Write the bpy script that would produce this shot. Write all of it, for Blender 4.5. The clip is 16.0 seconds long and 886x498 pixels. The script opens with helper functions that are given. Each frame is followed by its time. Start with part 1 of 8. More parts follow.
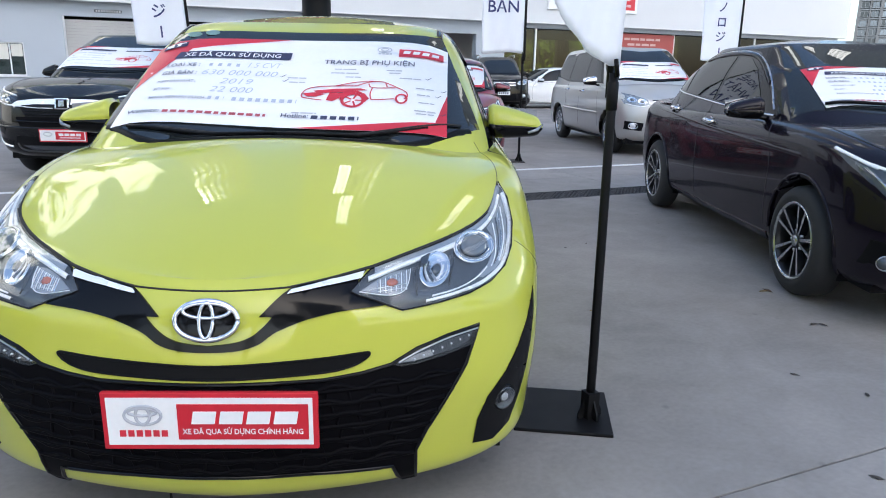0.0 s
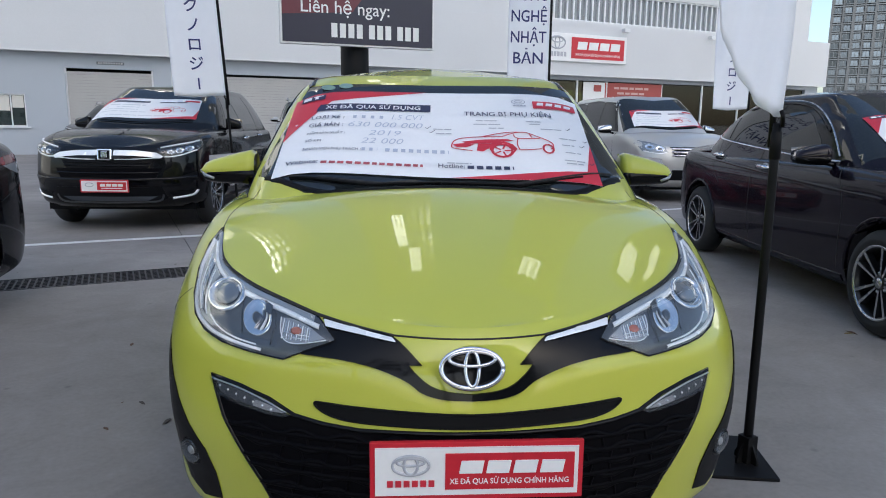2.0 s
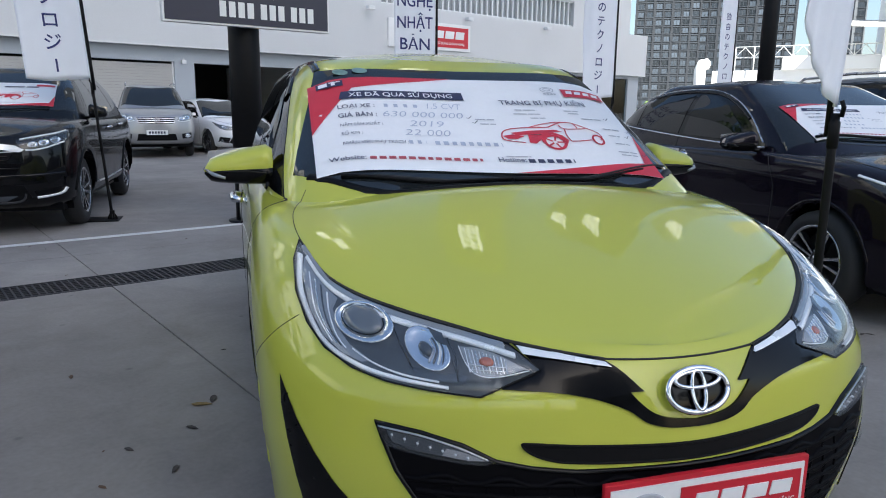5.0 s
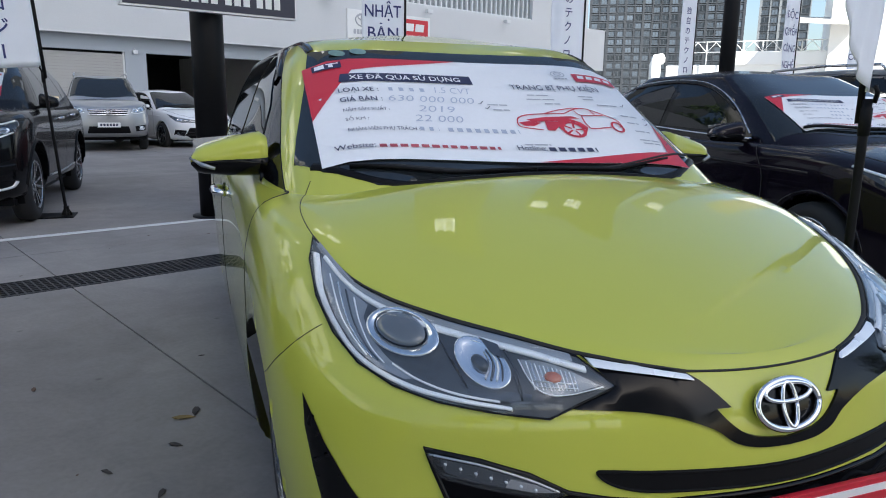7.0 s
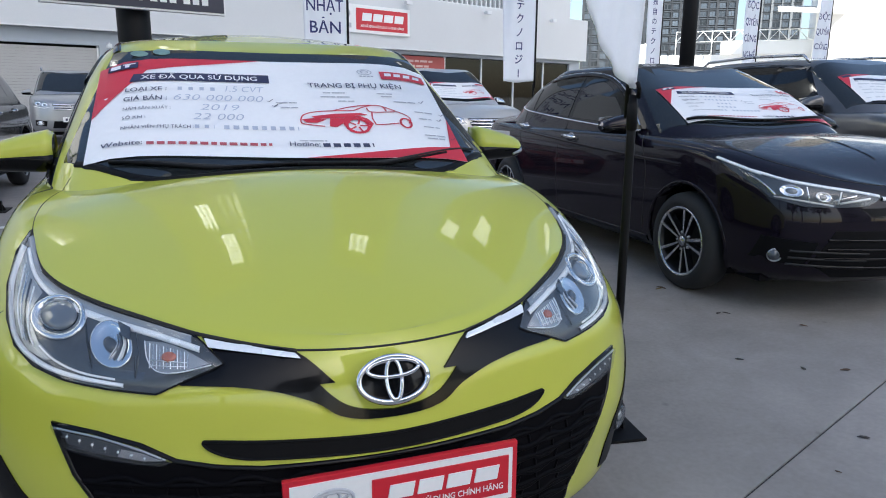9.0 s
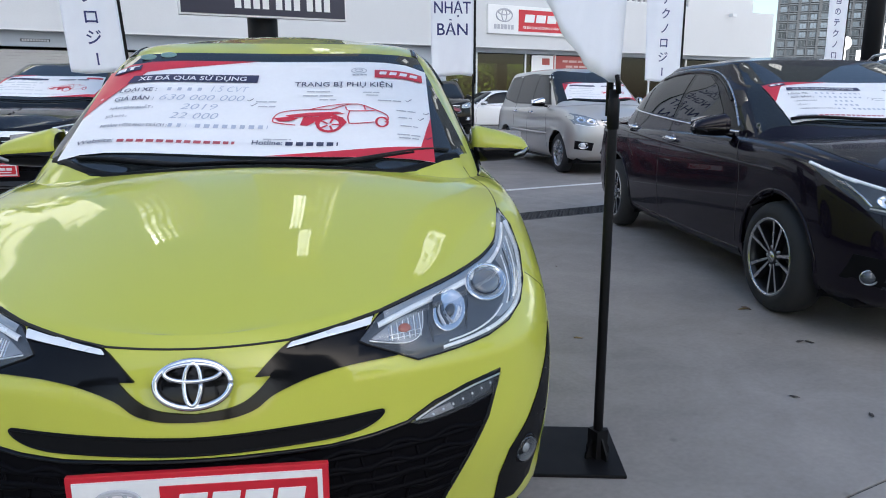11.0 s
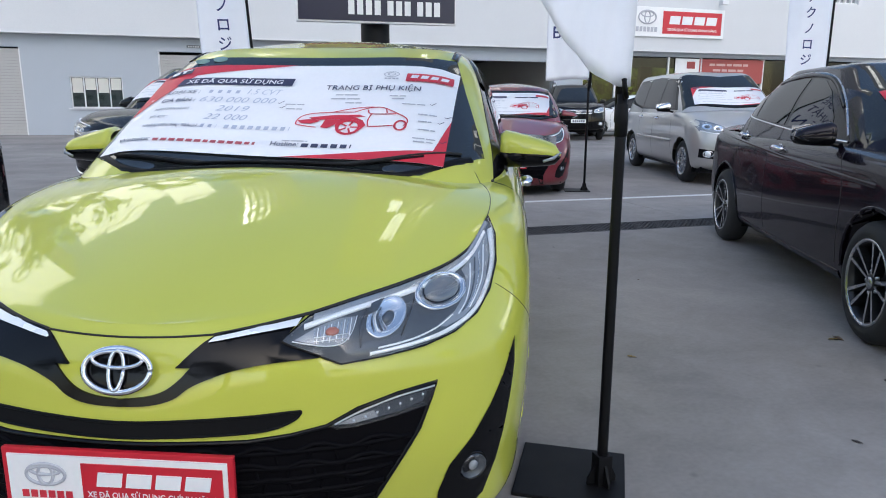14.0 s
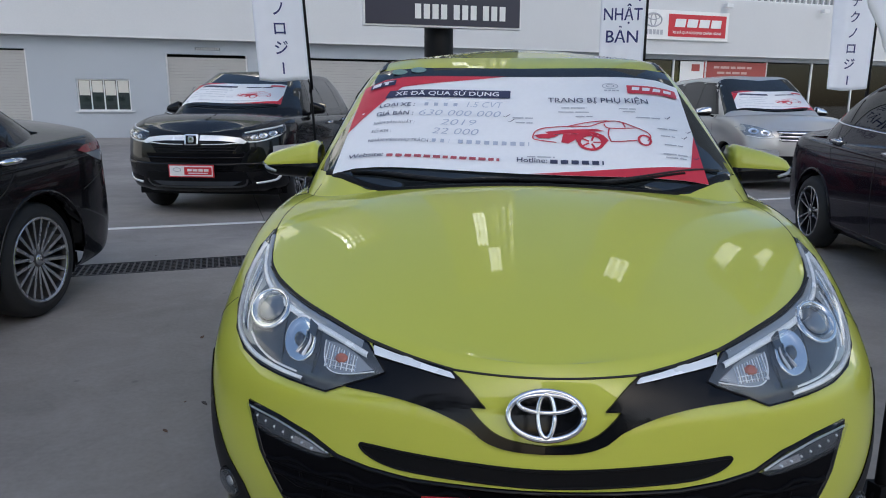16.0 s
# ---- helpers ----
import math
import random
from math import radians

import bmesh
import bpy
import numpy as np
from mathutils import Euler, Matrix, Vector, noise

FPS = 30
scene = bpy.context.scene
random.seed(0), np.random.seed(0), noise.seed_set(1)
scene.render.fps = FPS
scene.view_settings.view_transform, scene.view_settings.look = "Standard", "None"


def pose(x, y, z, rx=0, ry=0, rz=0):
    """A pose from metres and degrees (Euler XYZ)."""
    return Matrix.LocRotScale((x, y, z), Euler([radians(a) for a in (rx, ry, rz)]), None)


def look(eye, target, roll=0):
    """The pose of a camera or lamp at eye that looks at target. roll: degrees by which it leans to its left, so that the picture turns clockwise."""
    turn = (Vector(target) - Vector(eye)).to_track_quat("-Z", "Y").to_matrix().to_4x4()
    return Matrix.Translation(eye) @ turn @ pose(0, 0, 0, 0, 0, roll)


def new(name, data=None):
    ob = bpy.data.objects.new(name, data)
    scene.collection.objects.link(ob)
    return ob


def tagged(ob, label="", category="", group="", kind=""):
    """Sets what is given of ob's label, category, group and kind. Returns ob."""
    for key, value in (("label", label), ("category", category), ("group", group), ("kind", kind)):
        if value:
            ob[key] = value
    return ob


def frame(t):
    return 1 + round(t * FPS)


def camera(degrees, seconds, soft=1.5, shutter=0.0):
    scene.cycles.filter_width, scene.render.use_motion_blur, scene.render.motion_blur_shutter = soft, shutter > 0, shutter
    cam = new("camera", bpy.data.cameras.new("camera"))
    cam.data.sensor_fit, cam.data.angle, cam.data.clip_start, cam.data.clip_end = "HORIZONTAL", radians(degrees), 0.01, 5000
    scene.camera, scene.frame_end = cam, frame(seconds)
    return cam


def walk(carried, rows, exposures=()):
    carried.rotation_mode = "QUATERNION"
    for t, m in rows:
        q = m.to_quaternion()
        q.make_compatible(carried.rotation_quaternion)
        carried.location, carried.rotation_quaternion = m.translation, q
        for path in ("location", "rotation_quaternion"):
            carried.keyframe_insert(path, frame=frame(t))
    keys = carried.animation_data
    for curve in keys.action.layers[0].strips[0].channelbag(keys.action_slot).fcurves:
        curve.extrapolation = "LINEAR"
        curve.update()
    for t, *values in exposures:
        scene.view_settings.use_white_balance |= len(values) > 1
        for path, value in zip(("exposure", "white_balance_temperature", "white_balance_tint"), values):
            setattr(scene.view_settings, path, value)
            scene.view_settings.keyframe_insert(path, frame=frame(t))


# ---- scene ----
from mathutils.bvhtree import BVHTree
from mathutils.geometry import delaunay_2d_cdt

cam = camera(64.9, 16.0, 1.0)
PATH = [
    (0, (0.477, -1.503, 1.215), (0.542, 0.436, 0.726), 0.9),
    (0.5, (0.295, -1.464, 1.205), (0.371, 0.477, 0.729), 0.8),
    (1, (0.14, -1.42, 1.215), (0.21, 0.545, 0.848), 0.6),
    (1.5, (0.001, -1.446, 1.226), (0.077, 0.519, 0.861), 0.5),
    (2, (-0.155, -1.507, 1.217), (-0.041, 0.457, 0.859), 0.6),
    (2.5, (-0.329, -1.438, 1.197), (-0.182, 0.524, 0.836), 0.6),
    (3, (-0.508, -1.356, 1.203), (-0.278, 0.597, 0.834), 0.8),
    (3.5, (-0.675, -1.341, 1.222), (-0.33, 0.595, 0.857), 0.8),
    (3.7, (-0.746, -1.333, 1.225), (-0.327, 0.587, 0.857), 1.3),
    (6, (-0.945, -0.951, 1.204), (-0.335, 0.914, 0.816), 0.7),
    (6.5, (-1.007, -0.901, 1.193), (-0.349, 0.948, 0.807), 0.9),
    (7, (-0.99, -0.897, 1.187), (-0.31, 0.94, 0.782), 0.8),
    (7.5, (-0.825, -0.928, 1.194), (-0.138, 0.904, 0.776), 0.6),
    (8, (-0.639, -1.005, 1.193), (0.052, 0.824, 0.773), 0.3),
    (8.5, (-0.524, -1.137, 1.203), (0.174, 0.691, 0.79), 0.5),
    (9, (-0.363, -1.252, 1.215), (0.325, 0.576, 0.787), 0.4),
    (9.5, (-0.156, -1.269, 1.215), (0.432, 0.592, 0.78), 0.4),
    (10, (-0.004, -1.295, 1.205), (0.465, 0.601, 0.775), 0.2),
    (12.5, (0.823, -1.302, 1.199), (0.757, 0.651, 0.774), -0.0),
    (13, (0.921, -1.279, 1.203), (0.808, 0.671, 0.771), -0.0),
    (13.5, (0.949, -1.254, 1.218), (0.793, 0.694, 0.791), -0.2),
    (14, (0.763, -1.272, 1.201), (0.595, 0.677, 0.788), 0.3),
    (14.5, (0.525, -1.36, 1.225), (0.347, 0.589, 0.814), 0.3),
    (15, (0.285, -1.304, 1.201), (0.11, 0.644, 0.785), 0.2),
    (15.5, (0.076, -1.236, 1.218), (-0.091, 0.714, 0.805), 0.2),
    (16, (-0.112, -1.231, 1.238), (-0.243, 0.722, 0.829), 0.3),
]
EXPOSURES = [(0.0, 2.33, 6150, 7), (0.6, 2.23, 6200, 7), (1.5, 1.76, 6250, 7), (2.5, 1.86, 6250, 7), (3.7, 1.81, 6200, 7), (7.0, 1.63, 6150, 7), (8.0, 1.63, 6150, 7), (9.0, 1.86, 6150, 7), (10.0, 1.92, 6150, 7), (12.5, 2.06, 6180, 7), (13.5, 2.05, 6180, 7), (14.5, 1.99, 6200, 7), (15.5, 1.70, 6200, 7), (16.0, 1.56, 6200, 7)]
walk(cam, [(t, look(eye, target, roll)) for t, eye, target, roll in PATH], EXPOSURES)
# ---- end of walk ----

# ---------- world and light ----------
SUN_EL, SUN_AZ = 42.0, 165.0
world = bpy.data.worlds.new("world")
scene.world = world
world.use_nodes = True
wn = world.node_tree.nodes
sky = wn.new("ShaderNodeTexSky")
sky.sky_type = "NISHITA"
sky.sun_disc = False
sky.sun_elevation, sky.sun_rotation = radians(SUN_EL), radians(SUN_AZ)
sky.air_density, sky.dust_density, sky.ozone_density = 1.0, 2.2, 0.8
wn["Background"].inputs["Strength"].default_value = 0.07
world.node_tree.links.new(sky.outputs[0], wn["Background"].inputs["Color"])
sun_data = bpy.data.lights.new("sun", "SUN")
sun_data.energy, sun_data.angle, sun_data.color = 5.0, radians(0.6), (1.0, 0.95, 0.87)
sun = new("sun", sun_data)
a, e = radians(SUN_AZ), radians(SUN_EL)
sun.matrix_world = look((0, 0, 40), (-math.sin(a) * math.cos(e), -math.cos(a) * math.cos(e), 40 - math.sin(e)))


# ---------- materials ----------
def mat(name, color, rough=0.5, metal=0.0, coat=0.0, vary=0.06, scale=6.0, fine=90.0, bump=0.0, spec=0.5, trans=0.0, rough_vary=0.08, emit=None):
    m = bpy.data.materials.new(name)
    m.use_nodes = True
    nt = m.node_tree
    b = nt.nodes["Principled BSDF"]
    b.inputs["Base Color"].default_value = (*color, 1)
    b.inputs["Roughness"].default_value = rough
    b.inputs["Metallic"].default_value = metal
    b.inputs["Coat Weight"].default_value = coat
    b.inputs["Coat Roughness"].default_value = 0.03
    b.inputs["Specular IOR Level"].default_value = spec
    b.inputs["Transmission Weight"].default_value = trans
    if emit:
        b.inputs["Emission Color"].default_value = (*emit[:3], 1)
        b.inputs["Emission Strength"].default_value = emit[3]
    if vary or bump:
        tc = nt.nodes.new("ShaderNodeTexCoord")
        big, small = nt.nodes.new("ShaderNodeTexNoise"), nt.nodes.new("ShaderNodeTexNoise")
        big.inputs["Scale"].default_value, small.inputs["Scale"].default_value = scale, fine
        big.inputs["Detail"].default_value = small.inputs["Detail"].default_value = 4
        for n in (big, small):
            nt.links.new(tc.outputs["Object"], n.inputs["Vector"])
        mix = nt.nodes.new("ShaderNodeMath")
        mix.operation = "ADD"
        nt.links.new(big.outputs["Fac"], mix.inputs[0])
        nt.links.new(small.outputs["Fac"], mix.inputs[1])
        ramp = nt.nodes.new("ShaderNodeMapRange")
        ramp.inputs["From Min"].default_value, ramp.inputs["From Max"].default_value = 0.6, 1.4
        ramp.inputs["To Min"].default_value, ramp.inputs["To Max"].default_value = 1 - vary, 1 + vary
        nt.links.new(mix.outputs[0], ramp.inputs["Value"])
        sc = nt.nodes.new("ShaderNodeVectorMath")
        sc.operation = "SCALE"
        sc.inputs[0].default_value = color
        nt.links.new(ramp.outputs[0], sc.inputs["Scale"])
        nt.links.new(sc.outputs[0], b.inputs["Base Color"])
        rr = nt.nodes.new("ShaderNodeMapRange")
        rr.inputs["To Min"].default_value, rr.inputs["To Max"].default_value = max(rough - rough_vary, 0.0), min(rough + rough_vary, 1)
        nt.links.new(big.outputs["Fac"], rr.inputs["Value"])
        nt.links.new(rr.outputs[0], b.inputs["Roughness"])
        if bump:
            bp = nt.nodes.new("ShaderNodeBump")
            bp.inputs["Strength"].default_value, bp.inputs["Distance"].default_value = 1.0, bump
            nt.links.new(small.outputs["Fac"], bp.inputs["Height"])
            nt.links.new(bp.outputs[0], b.inputs["Normal"])
    return m


def shade_by_object(m, low, high):
    """Lets the base colour vary from one piece to the next."""
    nt = m.node_tree
    b = nt.nodes["Principled BSDF"]
    old = b.inputs["Base Color"].links[0].from_socket
    info, span, sc = nt.nodes.new("ShaderNodeObjectInfo"), nt.nodes.new("ShaderNodeMapRange"), nt.nodes.new("ShaderNodeVectorMath")
    span.inputs["To Min"].default_value, span.inputs["To Max"].default_value = low, high
    sc.operation = "SCALE"
    nt.links.new(info.outputs["Random"], span.inputs["Value"])
    nt.links.new(old, sc.inputs[0])
    nt.links.new(span.outputs[0], sc.inputs["Scale"])
    nt.links.new(sc.outputs[0], b.inputs["Base Color"])


def paint(name, color, metal=0.0, rough=0.35, coat=1.0):
    return mat(name, color, rough, metal, coat=coat, vary=0.035, scale=2.0, fine=700, rough_vary=0.04, spec=0.5 if metal else 0.08)


def concrete(name, color):
    m = mat(name, color, 0.85, vary=0.10, scale=0.9, fine=45, bump=0.0012, rough_vary=0.1)
    nt = m.node_tree
    b = nt.nodes["Principled BSDF"]
    # stains: broad patches and small dark spots
    tc = nt.nodes.new("ShaderNodeTexCoord")
    info = nt.nodes.new("ShaderNodeObjectInfo")
    blot, spot = nt.nodes.new("ShaderNodeTexNoise"), nt.nodes.new("ShaderNodeTexVoronoi")
    blot.inputs["Scale"].default_value, blot.inputs["Detail"].default_value, blot.inputs["Roughness"].default_value = 0.35, 8, 0.65
    spot.inputs["Scale"].default_value = 3.5
    for n in (blot, spot):
        nt.links.new(tc.outputs["Object"], n.inputs["Vector"])
    r1 = nt.nodes.new("ShaderNodeMapRange")
    r1.inputs["From Min"].default_value, r1.inputs["From Max"].default_value = 0.35, 0.65
    r1.inputs["To Min"].default_value, r1.inputs["To Max"].default_value = 0.74, 1.14
    nt.links.new(blot.outputs["Fac"], r1.inputs["Value"])
    r2 = nt.nodes.new("ShaderNodeMapRange")
    r2.inputs["From Min"].default_value, r2.inputs["From Max"].default_value = 0.02, 0.07
    r2.inputs["To Min"].default_value, r2.inputs["To Max"].default_value = 0.7, 1.0
    nt.links.new(spot.outputs["Distance"], r2.inputs["Value"])
    r3 = nt.nodes.new("ShaderNodeMapRange")
    r3.inputs["To Min"].default_value, r3.inputs["To Max"].default_value = 0.94, 1.05
    nt.links.new(info.outputs["Random"], r3.inputs["Value"])
    # mottling from the trowel and dried puddles
    mott = nt.nodes.new("ShaderNodeTexNoise")
    mott.inputs["Scale"].default_value, mott.inputs["Detail"].default_value, mott.inputs["Roughness"].default_value = 2.6, 7, 0.7
    mott.inputs["Distortion"].default_value = 0.8
    nt.links.new(tc.outputs["Object"], mott.inputs["Vector"])
    r4 = nt.nodes.new("ShaderNodeMapRange")
    r4.inputs["From Min"].default_value, r4.inputs["From Max"].default_value = 0.3, 0.7
    r4.inputs["To Min"].default_value, r4.inputs["To Max"].default_value = 0.86, 1.10
    nt.links.new(mott.outputs["Fac"], r4.inputs["Value"])
    m0, m1, m2 = (nt.nodes.new("ShaderNodeMath") for _ in range(3))
    m0.operation = m1.operation = m2.operation = "MULTIPLY"
    nt.links.new(r1.outputs[0], m0.inputs[0])
    nt.links.new(r4.outputs[0], m0.inputs[1])
    nt.links.new(m0.outputs[0], m1.inputs[0])
    nt.links.new(r2.outputs[0], m1.inputs[1])
    nt.links.new(m1.outputs[0], m2.inputs[0])
    nt.links.new(r3.outputs[0], m2.inputs[1])
    old = b.inputs["Base Color"].links[0].from_socket
    sc = nt.nodes.new("ShaderNodeVectorMath")
    sc.operation = "SCALE"
    nt.links.new(old, sc.inputs[0])
    nt.links.new(m2.outputs[0], sc.inputs["Scale"])
    nt.links.new(sc.outputs[0], b.inputs["Base Color"])
    return m


LIME = paint("lime_paint", (0.50, 0.52, 0.07))
BLACK = paint("black_paint", (0.004, 0.004, 0.005), rough=0.25, coat=0.45)
PLUM = paint("plum_black_paint", (0.0065, 0.0042, 0.0095), rough=0.25, coat=0.45)
SILVER = paint("silver_paint", (0.53, 0.515, 0.49), 0.5)
SILVER_DARK = paint("dark_silver_paint", (0.34, 0.345, 0.355), 0.55)
RED_PAINT = paint("red_paint", (0.18, 0.006, 0.016), 0.15)
WHITE_PAINT = paint("white_paint", (0.78, 0.79, 0.80))
GREY_PAINT = paint("grey_paint", (0.09, 0.085, 0.085), 0.5)
GLASS = mat("tinted_glass", (0.005, 0.006, 0.007), 0.02, vary=0, spec=0.38)
SCREEN = mat("windscreen_glass", (0.014, 0.017, 0.018), 0.02, vary=0, spec=0.6)
TRIM = mat("black_plastic", (0.005, 0.005, 0.006), 0.45, spec=0.12, vary=0.15, scale=20, fine=300)
GLOSS = mat("gloss_black", (0.004, 0.004, 0.005), 0.08, spec=0.22, vary=0.05)
WING_BLACK = mat("satin_black", (0.004, 0.004, 0.005), 0.11, spec=0.2, vary=0.08)
GRILLE = mat("grille_black", (0.0032, 0.0030, 0.0042), 0.5, spec=0.05, vary=0.1)
SEAM = mat("dark_seam", (0.012, 0.011, 0.008), 0.7, vary=0.05)
CHROME = mat("chrome", (0.78, 0.79, 0.82), 0.10, 1.0, vary=0.03)
SATIN = mat("satin_metal", (0.55, 0.56, 0.58), 0.28, 1.0, vary=0.05)
RUBBER = mat("tyre_rubber", (0.018, 0.018, 0.019), 0.75, vary=0.2, scale=12, fine=200, bump=0.0006)
RIM = mat("alloy_rim", (0.46, 0.47, 0.49), 0.27, 0.85, vary=0.05)
BRAKE = mat("brake_iron", (0.03, 0.029, 0.028), 0.5, 0.2, vary=0.15)
RIM_DARK = mat("dark_alloy", (0.012, 0.012, 0.014), 0.35, 0.1, vary=0.08)
LAMP = mat("lamp_lens", (0.70, 0.73, 0.76), 0.12, 0.4, vary=0.10, scale=60, fine=260)
CLEAR = bpy.data.materials.new("clear_cover")
CLEAR.use_nodes = True
ct = CLEAR.node_tree
ct.nodes.remove(ct.nodes["Principled BSDF"])
c_mix, c_lw, c_pow, c_fr, c_tr, c_gl = (ct.nodes.new("ShaderNode" + k) for k in ("MixShader", "LayerWeight", "Math", "Math", "BsdfTransparent", "BsdfGlossy"))
c_pow.operation, c_fr.operation = "POWER", "MULTIPLY_ADD"
c_pow.inputs[1].default_value, c_fr.inputs[1].default_value, c_fr.inputs[2].default_value = 4.0, 0.9, 0.06
ct.links.new(c_lw.outputs["Facing"], c_pow.inputs[0])
ct.links.new(c_pow.outputs[0], c_fr.inputs[0])
c_gl.inputs["Roughness"].default_value = 0.04
c_tr.inputs["Color"].default_value = (0.97, 0.98, 0.98, 1)
ct.links.new(c_fr.outputs[0], c_mix.inputs[0])
ct.links.new(c_tr.outputs[0], c_mix.inputs[1])
ct.links.new(c_gl.outputs[0], c_mix.inputs[2])
ct.links.new(c_mix.outputs[0], ct.nodes["Material Output"].inputs["Surface"])
LAMP_SLATE = mat("lamp_slate", (0.062, 0.070, 0.082), 0.22, 0.0, vary=0.15, scale=14, spec=0.25)
LENS = mat("projector_lens", (0.12, 0.128, 0.138), 0.08, vary=0.04, spec=0.8, coat=1.0)
MIRROR_CHROME = mat("reflector_chrome", (0.84, 0.85, 0.87), 0.11, 1.0, vary=0.03)
GUIDE = mat("light_guide_plastic", (0.78, 0.80, 0.83), 0.15, vary=0.04, coat=1.0, scale=40)
LAMP_DARK = mat("lamp_housing", (0.09, 0.10, 0.115), 0.22, 0.5, vary=0.06, scale=12)
SMOKE = mat("smoked_lens", (0.012, 0.013, 0.015), 0.06, vary=0.05, spec=0.6)
LAMP_MID = mat("lamp_grey", (0.33, 0.35, 0.375), 0.16, 0.4, vary=0.06, scale=30)
LAMP_CHROME = mat("lamp_silver", (0.95, 0.955, 0.96), 0.25, 0.2, vary=0.03, scale=12, coat=0.6)
BANNER_RED = mat("banner_red", (0.36, 0.07, 0.06), 0.6, vary=0.08, scale=2)
BANNER_TEXT = mat("banner_text", (0.60, 0.40, 0.37), 0.6, vary=0.05)
AMBER = mat("amber_bulb", (0.40, 0.11, 0.06), 0.15, coat=0.8, vary=0.1)
TAIL = mat("red_lens", (0.17, 0.006, 0.012), 0.15, coat=0.3, vary=0.1)
PLATE_WHITE = mat("plate_white", (0.80, 0.80, 0.80), 0.35, vary=0.03)
PLATE_RED = mat("plate_red", (0.55, 0.015, 0.030), 0.35, vary=0.03)
PAPER = mat("sheet_white", (0.86, 0.86, 0.87), 0.35, vary=0.025, scale=5, fine=60)
DULL_RED = mat("print_dull_red", (0.42, 0.08, 0.10), 0.5, vary=0.04)
SHEET_RED = mat("sheet_red", (0.58, 0.025, 0.045), 0.35, vary=0.03)
NAVY = mat("print_navy", (0.025, 0.028, 0.075), 0.5, vary=0.04)
INK = mat("print_ink", (0.04, 0.045, 0.09), 0.5, vary=0.04)
PENCIL = mat("pen_ink", (0.46, 0.50, 0.60), 0.6, vary=0.1)
FAINT_INK = mat("faint_print", (0.66, 0.67, 0.70), 0.6, vary=0.05)
GREY_INK = mat("grey_print", (0.45, 0.46, 0.50), 0.6, vary=0.05)
CONCRETE = concrete("lot_concrete", (0.278, 0.258, 0.243))
JOINT = mat("joint_filler", (0.035, 0.034, 0.033), 0.9, vary=0.3)
ASPHALT = concrete("far_ground", (0.205, 0.203, 0.203))
LINE_PAINT = mat("line_paint", (0.66, 0.66, 0.65), 0.7, vary=0.14, scale=9, fine=70)
IRON = mat("drain_iron", (0.05, 0.05, 0.055), 0.6, 0.4, vary=0.2, scale=8)
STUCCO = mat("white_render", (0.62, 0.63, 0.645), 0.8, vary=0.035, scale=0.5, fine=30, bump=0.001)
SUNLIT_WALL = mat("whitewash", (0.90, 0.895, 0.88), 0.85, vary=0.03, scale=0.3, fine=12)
# Lower wall: the render of the upper wall in a darker, bluer colour.
LOWER = mat("lower_render_bluish", (0.41, 0.445, 0.49), 0.8, vary=0.05, scale=0.6, fine=30, bump=0.001)
SHUTTER = mat("shutter_slat", (0.42, 0.415, 0.405), 0.5, 0.1, vary=0.06, scale=2)
# Near-black colour holds the shade of the unlit rooms.
DARK_ROOM = mat("room_shade", (0.03, 0.03, 0.03), 0.8, vary=0.2)
FRAME_MAT = mat("alu_frame", (0.70, 0.71, 0.72), 0.4, 0.2, vary=0.04)
WINDOW = mat("window_glass", (0.03, 0.04, 0.035), 0.03, coat=1.0, vary=0, spec=0.8)
RIBBON_GLASS = mat("ribbon_glass", (0.22, 0.235, 0.25), 0.06, coat=1.0, vary=0.1, scale=0.8)
SHOW_GLASS = bpy.data.materials.new("showroom_glass")
SHOW_GLASS.use_nodes = True
st = SHOW_GLASS.node_tree
st.nodes.remove(st.nodes["Principled BSDF"])
s_mix, s_fr, s_tr, s_gl = (st.nodes.new("ShaderNode" + k) for k in ("MixShader", "Fresnel", "BsdfTransparent", "BsdfGlossy"))
s_fr.inputs["IOR"].default_value = 1.5
s_gl.inputs["Roughness"].default_value = 0.02
s_tr.inputs["Color"].default_value = (0.33, 0.32, 0.22, 1)
st.links.new(s_fr.outputs[0], s_mix.inputs[0])
st.links.new(s_tr.outputs[0], s_mix.inputs[1])
st.links.new(s_gl.outputs[0], s_mix.inputs[2])
st.links.new(s_mix.outputs[0], st.nodes["Material Output"].inputs["Surface"])
BLIND = mat("window_blind", (0.62, 0.60, 0.55), 0.7, vary=0.1, scale=3)
STEEL_BLACK = mat("black_steel", (0.006, 0.006, 0.007), 0.5, spec=0.15, vary=0.1, scale=10)
CLOTH = mat("flag_cloth", (0.80, 0.83, 0.90), 0.8, vary=0.03, scale=5, fine=400, bump=0.0004)
CLOTH_INK = mat("flag_ink", (0.035, 0.045, 0.16), 0.8, vary=0.05)
# Slate tower colours, darkened further for the shade the towers stand in.
TOWER = mat("tower_grey_shaded", (0.030, 0.035, 0.043), 0.8, vary=0.1, scale=0.2)
TOWER_LIGHT = mat("tower_trim_shaded", (0.056, 0.066, 0.080), 0.8, vary=0.08, scale=0.2)
TOWER_PALE = mat("tower_pale", (0.17, 0.185, 0.20), 0.8, vary=0.08, scale=0.2)
WORN_WALL = mat("weathered_white", (0.48, 0.475, 0.46), 0.85, vary=0.12, scale=0.15, fine=3)
SAND_WALL = mat("sand_wall", (0.46, 0.40, 0.30), 0.85, vary=0.08, scale=0.2)
TOWER_WHITE = mat("tower_white", (0.46, 0.46, 0.45), 0.8, vary=0.08, scale=0.2)
TOWER_GLASS = mat("tower_glass", (0.05, 0.062, 0.078), 0.12, vary=0.35, scale=0.3)
